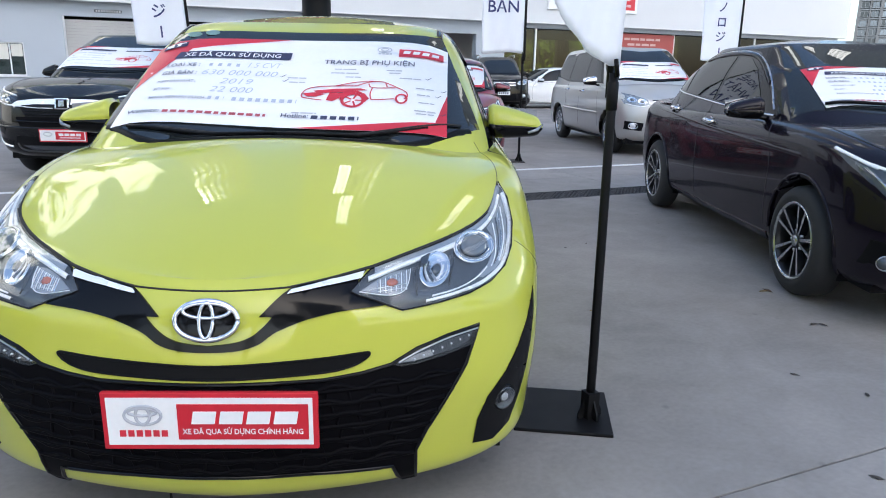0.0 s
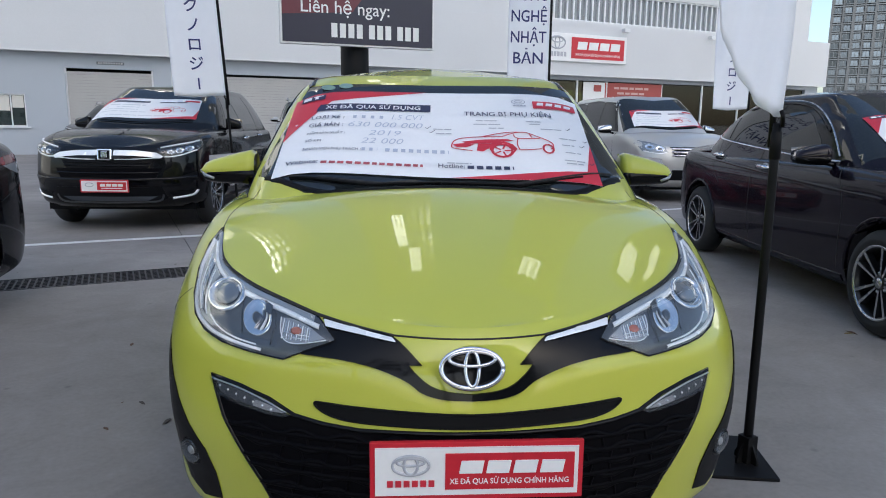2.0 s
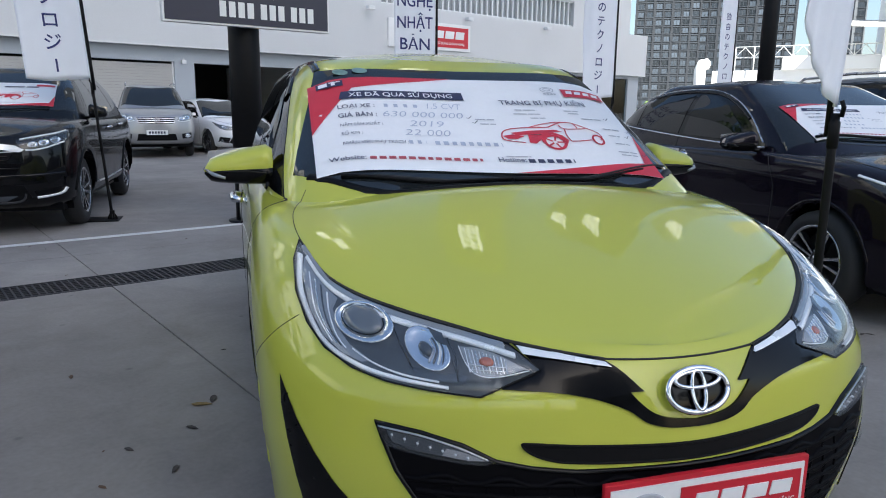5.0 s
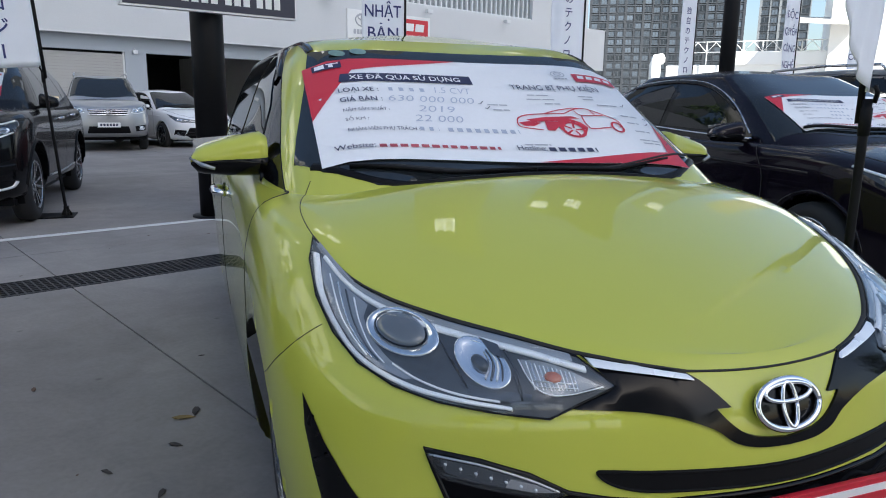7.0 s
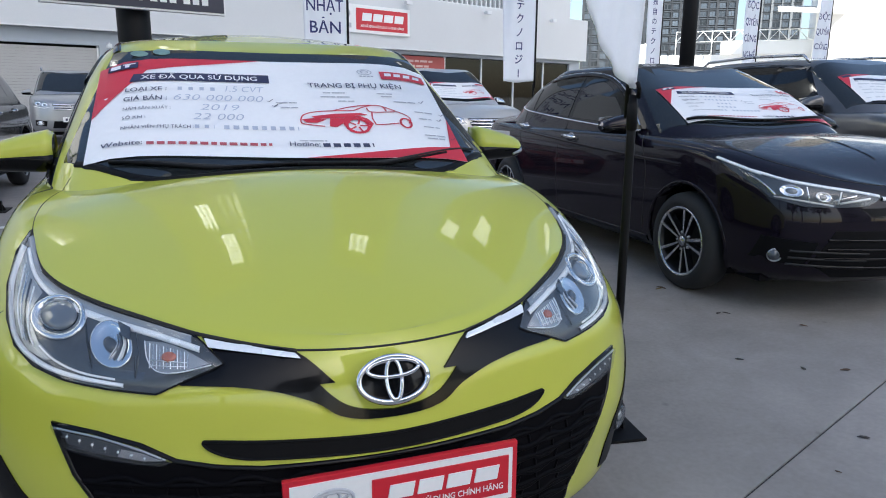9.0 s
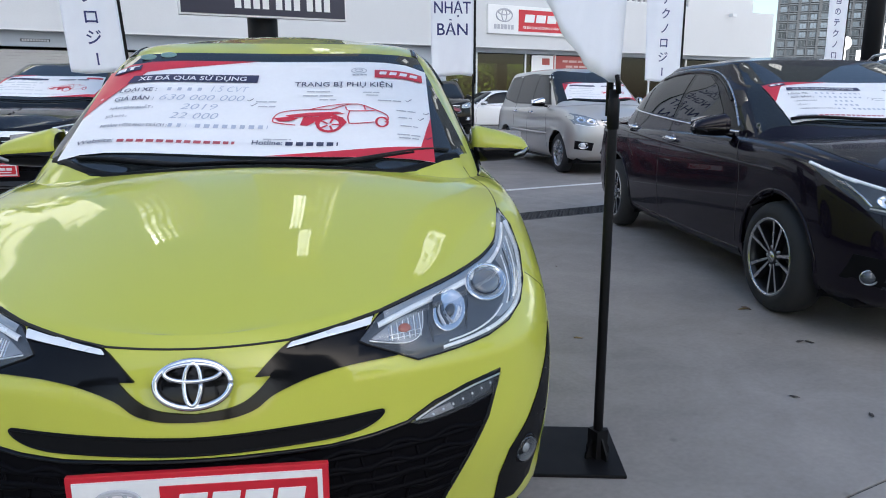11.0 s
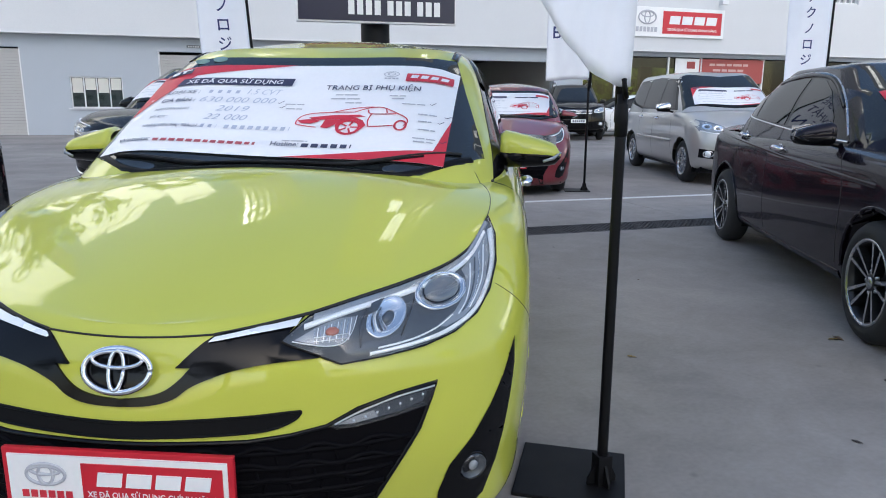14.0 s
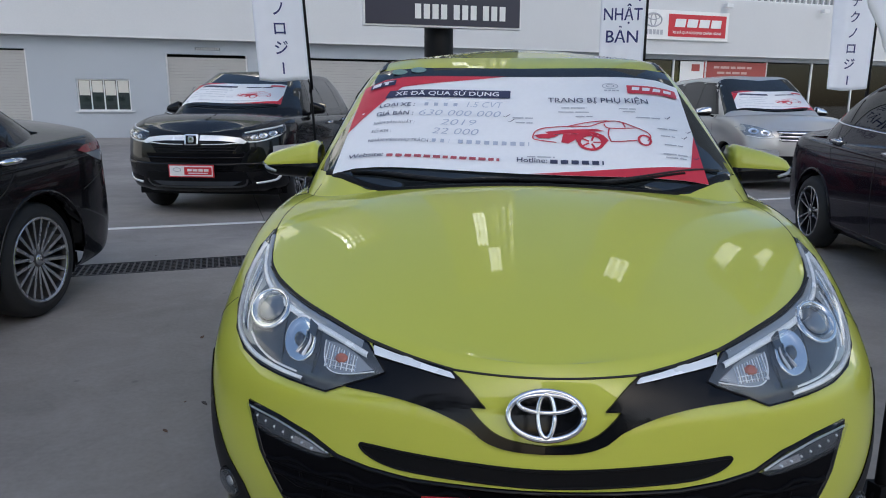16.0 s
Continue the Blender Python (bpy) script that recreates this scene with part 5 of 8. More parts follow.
def dress_hatch(c, fine):
    res = 0.02 if fine else 0.045
    for sg, o in zip((1, -1), both(HEADLAMP)):
        hl = new("headlight")
        hl.parent = c.root
        tagged(hl, "clear swept-back headlight with chrome edge")
        s2 = lambda pts: [(sg * x, z) for x, z in pts]  # noqa: E731
        oval = lambda x, z, f, n=26, r=(0.050, -0.009), u=(0.010, 0.026): [(sg * (x + f * (r[0] * math.cos(q) + u[0] * math.sin(q))), z + f * (r[1] * math.cos(q) + u[1] * math.sin(q))) for q in np.linspace(0, 2 * math.pi, n + 1)]  # noqa: E731
        c.patch("housing", o, "F", LAMP_SLATE, 0.003, res, parent=hl)
        # grey upper band, the bright guide under it, and the guide round the outer end
        c.seam("upper_band", s2([(0.366, 0.7465), (0.447, 0.7600), (0.541, 0.7750), (0.618, 0.7910), (0.668, 0.8105), (0.693, 0.836), (0.716, 0.870)]), "F", 0.014, LAMP_MID, 0.003, parent=hl, lift=0.005)
        c.seam("light_guide", s2([(0.352, 0.7330), (0.43, 0.7500), (0.52, 0.7640), (0.60, 0.7780), (0.655, 0.7955), (0.688, 0.8180), (0.712, 0.852)]), "F", 0.0095, LAMP_CHROME, 0.004, parent=hl, lift=0.007)
        c.seam("outer_guide", s2([(0.7265, 0.856), (0.7365, 0.80), (0.7250, 0.752), (0.699, 0.7155), (0.645, 0.6940), (0.578, 0.6845), (0.490, 0.6785)]), "F", np.linspace(0.014, 0.006, 49), LAMP_CHROME, 0.004, parent=hl, lift=0.006)
        if fine:
            c.patch("outer_reflector", s2([(0.662, 0.790), (0.684, 0.806), (0.706, 0.838), (0.718, 0.852), (0.728, 0.815), (0.722, 0.765), (0.704, 0.728), (0.676, 0.709), (0.640, 0.700), (0.620, 0.704), (0.655, 0.722), (0.674, 0.745), (0.676, 0.772)]), "F", LAMP_MID, 0.005, 0.012, parent=hl)
            for q in range(4):
                c.seam("flute", s2([(0.682 + q * 0.010, 0.797 + q * 0.010), (0.685 + q * 0.0095, 0.765 + q * 0.003), (0.679 + q * 0.008, 0.735 + q * 0.003), (0.664 + q * 0.008, 0.7155 + q * 0.002)]), "F", 0.0035, (GUIDE, LAMP_DARK, MIRROR_CHROME, GUIDE)[q], 0.005, parent=hl, lift=0.003)
            c.seam("inner_line", s2([(0.505, 0.6865), (0.57, 0.6915), (0.62, 0.7025), (0.652, 0.7175)]), "F", 0.0035, LAMP_CHROME, 0.004, parent=hl, lift=0.004)
            pro = new("projector")
            pro.parent = hl
            ro = lambda x, z, f, n=36: oval(x, z, f, n)[:-1]  # noqa: E731
            c.dish("bowl", [(ro(0.620, 0.760, 1.12), 0.004), (ro(0.620, 0.760, 1.10), 0.013), (ro(0.620, 0.760, 1.02), 0.0145), (ro(0.620, 0.761, 0.92), 0.0125), (ro(0.621, 0.763, 0.80), 0.006)], MIRROR_CHROME, pro, False)
            c.dish("gap_ring", [(ro(0.621, 0.763, 0.82), 0.0062), (ro(0.621, 0.763, 0.74), 0.006)], GLOSS, pro, False)
            c.dish("lens", [(ro(0.621, 0.764, 0.76), 0.004), (ro(0.621, 0.764, 0.75), 0.010), (ro(0.621, 0.764, 0.68), 0.014), (ro(0.621, 0.764, 0.52), 0.0175), (ro(0.621, 0.764, 0.34), 0.0195), (ro(0.621, 0.764, 0.16), 0.0205)], LENS, pro)
            ref = new("reflector")
            ref.parent = hl
            up = lambda x, z, f, n=28: oval(x, z, f, n, (0.037, -0.007), (0.012, 0.030))[:-1]  # noqa: E731
            c.dish("bowl", [(up(0.512, 0.732, 1.0), 0.003), (up(0.512, 0.733, 1.0), 0.012), (up(0.512, 0.733, 0.95), 0.0125), (up(0.512, 0.735, 0.74), 0.0070), (up(0.513, 0.737, 0.52), 0.0045), (up(0.514, 0.738, 0.26), 0.003)], MIRROR_CHROME, ref)
            for q in range(4):
                c.seam("flute", s2([(0.490 + q * 0.004, 0.756 - q * 0.003), (0.483 + q * 0.006, 0.735), (0.492 + q * 0.008, 0.712 + q * 0.001)]), "F", 0.0025, (SMOKE, GUIDE, LAMP_DARK, SATIN)[q], 0.008, parent=ref, lift=0.002)
            c.dish("bulb_shield", [(up(0.515, 0.733, 0.34, 10), 0.004), (up(0.515, 0.734, 0.30, 10), 0.0115), (up(0.516, 0.735, 0.16, 10), 0.0140)], LAMP_DARK, ref)
            c.patch("shade", s2([(0.476, 0.756), (0.500, 0.762), (0.492, 0.745), (0.476, 0.740)]), "F", LAMP_DARK, 0.013, 0.012, parent=ref)
            ind = new("indicator_lamp")
            ind.parent = hl
            c.patch("bowl", s2(soft([(0.338, 0.7135), (0.380, 0.732), (0.415, 0.740), (0.450, 0.741), (0.446, 0.718), (0.432, 0.703), (0.400, 0.7005)], [0, 3])), "F", LAMP_MID, 0.0045, 0.012, parent=ind)
            c.dish("bulb", [(ro(0.409, 0.722, 0.27, 16), 0.004), (ro(0.409, 0.722, 0.25, 16), 0.008), (ro(0.409, 0.722, 0.14, 16), 0.010)], AMBER, ind)
            for q in range(12):
                x = 0.374 + q * 0.0062
                c.seam("flute", s2([(x, min(0.7285 + q * 0.0010, 0.7395)), (x + 0.002, 0.7050)]), "F", 0.0020, GUIDE if q % 2 else MIRROR_CHROME, 0.0055, curved=False, parent=ind, lift=0.002)
            for q in range(2):
                c.seam("flute", s2([(0.376, 0.7085 + q * 0.0060), (0.442, 0.7090 + q * 0.0075)]), "F", 0.0013, GUIDE, 0.0060, curved=False, parent=ind, lift=0.002)
            c.seam("indicator_edge", s2([(0.334, 0.7115), (0.400, 0.6995), (0.433, 0.7020), (0.448, 0.718), (0.452, 0.742)]), "F", 0.0022, GUIDE, 0.004, parent=ind, lift=0.003)
            c.seam("divider", s2([(0.468, 0.752), (0.462, 0.725), (0.470, 0.690)]), "F", 0.0035, LAMP_DARK, 0.003, curved=False, parent=hl, lift=0.005)
            c.seam("divider", s2([(0.566, 0.768), (0.560, 0.735), (0.548, 0.700)]), "F", 0.003, SMOKE, 0.003, curved=False, parent=hl, lift=0.003)
            c.patch("lower_step", s2([(0.452, 0.6985), (0.50, 0.700), (0.556, 0.705), (0.548, 0.692), (0.49, 0.6865), (0.458, 0.686)]), "F", LAMP_DARK, 0.005, 0.015, parent=hl)
        c.seam("hood_shadow", s2([(0.178, 0.7300), (0.26, 0.7410), (0.345, 0.7530), (0.357, 0.7545), (0.447, 0.7705), (0.541, 0.7858), (0.621, 0.8030), (0.672, 0.8240), (0.697, 0.8495), (0.720, 0.8830)]), "F", np.r_[np.full(17, 0.0050), np.linspace(0.0050, 0.0060, 24), np.linspace(0.0060, 0.0035, 32)], SEAM, 0.003, parent=hl, lift=0.001)
        cover = c.patch("cover", o, "F", CLEAR, 0.006, res, parent=hl, skirt=0.003, bulge=0.017 if fine else 0.008)
        cover.visible_shadow = False
        c.seam("gasket", o[::sg] + o[:1] if sg > 0 else o + o[:1], "F", 0.0036, GLOSS, 0.004, curved=False, parent=hl, lift=0.003)
    for sg, o in zip((1, -1), both(WING)):
        c.patch("grille_wing", soft(WING, [0, 3, 4, 8, 9, 15, 18])[::sg] if sg > 0 else mirror_x(soft(WING, [0, 3, 4, 8, 9, 15, 18])), "F", WING_BLACK, 0.005, res)
    for o in both(CHROME_BAR):
        c.patch("chrome_bar", o, "F", LAMP_CHROME, 0.010, res)
    slit = [tuple(p) for p in curve_pts(whole(SLIT_HALF), True, 6)]
    c.patch("upper_slit", slit, "F", TRIM, 0.003, res)
    c.seam("slit_lip", slit + slit[:1], "F", 0.005, TRIM, 0.003, curved=False, lift=0.003)
    c.patch("lower_grille", whole(GRILLE_HALF), "F", GRILLE, 0.003, res)
    c.seam("grille_lip", whole(GRILLE_HALF) + GRILLE_HALF[:1], "F", 0.010, GLOSS, 0.003, curved=False, lift=0.004)
    rows = 7 if fine else 4
    for k in range(rows):
        z = 0.292 + k * 0.21 / (rows - 1)
        w = 0.44 + 0.16 * (z - 0.27) / 0.3
        n = int(2 * w / 0.055)
        pts = []
        for i in range(n + 1):
            x = -w + 2 * w * i / n
            pts += [(x - 0.012, z + (0.006 if (i + k) % 2 else -0.006)), (x + 0.012, z + (0.006 if (i + k) % 2 else -0.006))]
        c.seam("grille_bar", pts, "F", 0.012, GRILLE, 0.003, curved=False, lift=0.006)
        if fine and k < rows - 1:
            for i in range(n):
                x = -w + 2 * w * (i + 0.5 + 0.5 * (k % 2)) / n
                if abs(x) < w - 0.03:
                    c.seam("grille_link", [(x, z + 0.004), (x + 0.006 * (1 if i % 2 else -1), z + 0.031)], "F", 0.007, GRILLE, 0.003, curved=False, lift=0.004)
    for sg, o in zip((1, -1), both(DRL)):
        run = new("running_light")
        run.parent = c.root
        c.patch("lens", o, "F", SMOKE, 0.010, res, parent=run)
        c.patch("reflector", [(sg * x, z) for x, z in ((0.606, 0.589), (0.545, 0.583), (0.472, 0.565), (0.428, 0.546), (0.470, 0.545), (0.535, 0.553), (0.596, 0.566))][::sg], "F", LAMP_SLATE, 0.0112, res, parent=run)
        c.patch("inner_reflector", [(sg * x, z) for x, z in ((0.500, 0.566), (0.462, 0.559), (0.430, 0.5455), (0.462, 0.5445), (0.508, 0.551))][::sg], "F", MIRROR_CHROME, 0.0124, res, parent=run)
        c.seam("top_edge", [(sg * x, z) for x, z in ((0.62, 0.594), (0.545, 0.586), (0.475, 0.567), (0.425, 0.546))], "F", 0.004, SATIN, 0.010, parent=run, lift=0.003)
        if fine:
            for k in range(7):
                x = 0.600 - k * 0.0225
                z = 0.5850 - k * 0.0052
                p = c.cast(sg * x, z - 0.003, "F")[0]
                disc("led", 0.0026, 0.0024, 0.012, LAMP, run, pose(p[0], p[1] - 0.004, p[2]), 0.002, 8)
                c.seam("led_bar", [(sg * (x - 0.006), z + 0.002), (sg * (x - 0.003), z - 0.012)], "F", 0.0012, LAMP_MID, 0.010, curved=False, parent=run, lift=0.002)
                c.seam("led_bar", [(sg * (x + 0.008), z - 0.0065), (sg * (x - 0.009), z - 0.0085)], "F", 0.0010, LAMP_DARK, 0.010, curved=False, parent=run, lift=0.002)
            c.seam("lower_step", [(sg * q, z) for q, z in ((0.598, 0.562), (0.565, 0.5575), (0.545, 0.5530))], "F", 0.0016, LAMP_DARK, 0.010, parent=run, lift=0.002)
            cv = c.patch("cover", o, "F", CLEAR, 0.017, res, parent=run, skirt=0.0)
            cv.visible_shadow = False
    for sg, o in zip((1, -1), both(FOG_POCKET)):
        c.patch("fog_pocket", o, "F", TRIM, 0.003, res)
        if fine:
            for k in range(6):
                z = 0.44 + k * 0.03
                x1 = np.interp(z, [0.42, 0.50, 0.57, 0.63], [0.770, 0.785, 0.794, 0.797])
                x0 = np.interp(z, [0.39, 0.448, 0.503, 0.56, 0.63], [0.67, 0.722, 0.755, 0.782, 0.80])
                c.seam("fin", [(sg * x0, z + 0.012), (sg * x1, z - 0.012)], "F", 0.010, GLOSS, 0.001, curved=False, lift=0.002)
        p = c.cast(sg * 0.703, 0.368, "F")[0]
        fog = new("fog_light")
        fog.parent = c.root
        fog.matrix_local = pose(p[0], p[1] + 0.003, p[2], 4, 0, sg * 35)
        disc("reflector", 0.034, 0.031, 0.012, LAMP_DARK, fog, pose(0, 0, 0), -0.010)
        disc("bulb", 0.012, 0.012, 0.010, LAMP_MID, fog, pose(0, 0, 0.002), 0.004, 16)
        glass = disc("lens", 0.034, 0.031, 0.013, CLEAR, fog, pose(0, 0, 0), 0.007)
        glass.visible_shadow = False
        ring("bezel", 0.037, 0.034, 0.004, GLOSS, fog, pose(0, -0.006, 0), 28)
    # badge: plain ovals
    em = new("badge")
    em.parent = c.root
    em.matrix_local = pose(0, -0.008, 0.668, -20, 0, 0)
    tagged(em, "chrome oval badge on black")
    disc("backing", 0.070, 0.044, 0.006, GLOSS, em, pose(0, 0.002, 0), 0.004)
    ring("outer_oval", 0.070, 0.044, 0.0065, CHROME, em, pose(0, -0.010, 0), 48)
    ring("tall_oval", 0.0155, 0.040, 0.0048, CHROME, em, pose(0, -0.013, 0), 36)
    ring("wide_oval", 0.052, 0.0165, 0.0048, CHROME, em, pose(0, -0.013, 0.0215), 40)
    # gaps
    hood = [(0.549, 0.322), (0.660, 0.480), (0.706, 0.63), (0.724, 0.75), (0.722, 0.88), (0.70, 0.98), (0.668, 1.04)]
    c.seam("hood_gap", [(-0.179, 0.7300), (-0.09, 0.7265), (0, 0.7250), (0.09, 0.7265), (0.179, 0.7300)], "F", 0.0042, SEAM, 0.001)
    for s in (-1, 1):
        c.seam("hood_side_gap", [(s * x, y) for x, y in hood], "T", 0.0024, SEAM, 0.0006)
    for ax in "SL":
        c.seam("wing_gap", [(0.642, 0.588), (0.60, 0.612), (0.547, 0.650), (0.50, 0.69), (0.452, 0.75)], ax, 0.0017, SEAM, 0.0010)
        c.patch("window_surround", [(1.10, 0.945), (1.28, 1.045), (1.455, 1.152), (1.66, 1.27), (1.86, 1.368), (2.1, 1.412), (2.6, 1.42), (3.1, 1.39), (3.45, 1.31), (3.5, 1.24), (3.35, 1.10), (3.1, 1.045), (2.3, 1.005), (1.6, 0.975), (1.3, 0.96)],
                ax, GLOSS, 0.0025, 0.05)
        c.patch("side_window", [(1.50, 1.01), (2.22, 1.035), (2.22, 1.375), (2.05, 1.37), (1.86, 1.315), (1.62, 1.175)], ax, GLASS, 0.006, 0.05)
        c.patch("side_window", [(2.28, 1.04), (3.05, 1.07), (3.15, 1.2), (3.05, 1.35), (2.28, 1.378)], ax, GLASS, 0.006, 0.05)
        c.seam("rain_guard", [(1.70, 1.262), (1.86, 1.345), (2.1, 1.388), (2.6, 1.395), (3.1, 1.365)], ax, 0.04, GLOSS, 0.004, lift=0.006)
        c.seam("pillar_gap", [(1.10, 0.945), (1.06, 0.90), (1.10, 0.6), (1.13, 0.42)], ax, 0.006, SEAM, 0.0012)
    doors(c, [[(2.27, 0.99), (2.27, 0.55), (2.25, 0.3)], [(3.2, 1.05), (3.12, 0.8), (3.05, 0.68)]], [(2.08, 0.835), (2.98, 0.86)])
    # roof channels
    for s in (-1, 1):
        c.seam("roof_channel", [(s * 0.555, 1.66), (s * 0.56, 2.0), (s * 0.555, 2.8), (s * 0.53, 3.3)], "T", 0.03, GLOSS, 0.002, lift=0.004)
    ws = [(0, 0.890), (0.33, 0.902), (0.50, 0.942), (0.63, 1.045), (0.695, 1.15), (0.672, 1.245), (0.61, 1.46), (0.562, 1.665), (0.53, 1.635), (0.44, 1.612), (0.22, 1.602), (0, 1.598)]
    c.patch("windscreen", ws + [(-x, y) for x, y in ws[::-1] if x > 0], "T", SCREEN, 0.003, 0.035 if fine else 0.06)
    c.seam("cowl_panel", [(-0.655, 1.085), (-0.50, 0.957), (-0.3, 0.910), (0, 0.901), (0.3, 0.910), (0.50, 0.957), (0.655, 1.085)], "T", 0.020, TRIM, 0.003, lift=0.004)
    for a, b in ((-0.56, 0.02), (-0.02, 0.50)):
        wip = new("wiper")
        wip.parent = c.root
        line = c.lay(np.stack([np.linspace(a, b, 14), 0.930 + 0.30 * np.linspace(a, b, 14) ** 2 + np.linspace(0.0, 0.015, 14)], 1), "T", 0.010)
        tube("arm", line, np.linspace(0.0065, 0.0045, 14), TRIM, wip, sides=8)
        line2 = c.lay(np.stack([np.linspace(a + 0.1, b + 0.12, 14), 0.942 + 0.30 * np.linspace(a + 0.1, b + 0.12, 14) ** 2 + np.linspace(0.0, 0.02, 14)], 1), "T", 0.009)
        tube("blade", line2, 0.0048, RUBBER, wip, sides=6)
    for sg in (-1, 1):
        mirror(c, sg, 0.862, 1.375, 1.035, 0.225, 0.135, c.paint, (0.745, 1.33, 0.955))
    if fine:
        for x, col in ((-0.475, (0.17, 0.27, 0.24)), (-0.400, (0.17, 0.28, 0.27))):
            p = c.lay([(x, 1.588)], "T", 0.006)[0]
            disc("sticker", 0.030, 0.020, 0.001, mat("sticker", col, 0.5, vary=0.2, scale=60), c.root, pose(*p, -58, 0, 0), 0, 20)
    show_plate(c, 0.0105, 0.4515, 0.018, 0.48, 0.138, fine, tilt=0)


dress_hatch(cars["hatch"], True)
dress_hatch(cars["red"], False)
Sheet(cars["hatch"], [(-0.630, 1.050), (0.566, 0.988), (0.583, 1.545), (-0.600, 1.549)], "white price sheet with red corners laid over the windscreen", True, "price sheets", (0.02, 0.02), 2)
Sheet(cars["red"], [(-0.6, 1.05), (0.56, 1.03), (0.57, 1.55), (-0.58, 1.55)], "white price sheet on the red hatchback's windscreen", False, "price sheets", (0.02, 0.02))

# ---- the other vehicles ----
def oval_badge(c, x, z, a, b, tilt=-12):
    p = c.cast(x, z, "F")[0]
    em = new("badge")
    em.parent = c.root
    em.matrix_local = pose(p[0], p[1] - 0.006, p[2], tilt, 0, 0)
    disc("backing", a, b, 0.004, GLOSS, em, pose(0, 0, 0), 0.003, 24)
    ring("outer_oval", a, b, 0.006, CHROME, em, pose(0, -0.008, 0), 28)
    ring("wide_oval", a * 0.72, b * 0.36, 0.004, CHROME, em, pose(0, -0.010, b * 0.48), 24)
    ring("tall_oval", a * 0.22, b * 0.9, 0.004, CHROME, em, pose(0, -0.010, 0), 24)


def lamp_pair(c, outline, eyes, res=0.035, guide=None, back=None, side=None):
    for sg, o in zip((1, -1), both(outline)):
        hl = new("headlight")
        hl.parent = c.root
        c.patch("housing", o, "F", back or LAMP_DARK, 0.004, res, parent=hl)
        for x, z, a in eyes:
            ro = lambda f, n=18: [(sg * (x + a * f * 1.05 * math.cos(q)), z + a * f * 0.72 * math.sin(q)) for q in np.linspace(0, 2 * math.pi, n + 1)[:-1]]  # noqa: E731
            c.dish("reflector", [(ro(1.0), 0.004), (ro(1.0), 0.013), (ro(0.92), 0.0135), (ro(0.70), 0.008), (ro(0.45), 0.006)], MIRROR_CHROME, hl, True, False)
            c.dish("bulb", [(ro(0.52), 0.006), (ro(0.48), 0.011), (ro(0.26), 0.0145)], LENS, hl)
        if guide:
            c.seam("chrome_edge", [(sg * x, z) for x, z in guide], "F", 0.016, LAMP_CHROME, 0.004, parent=hl, lift=0.005)
        cv = c.patch("cover", o, "F", CLEAR, 0.006, res, parent=hl, skirt=0.003, bulge=0.014)
        cv.visible_shadow = False
        if side:
            ax = "S" if sg > 0 else "L"
            c.patch("side_housing", side, ax, back or LAMP_DARK, 0.004, res, parent=hl)
            c.seam("side_edge", side[:3], ax, 0.014, LAMP_CHROME, 0.004, parent=hl, lift=0.005)


def tail_pair(c, outline, res=0.04):
    for o in both(outline):
        c.patch("tail_light", o, "R", TAIL, 0.006, res)


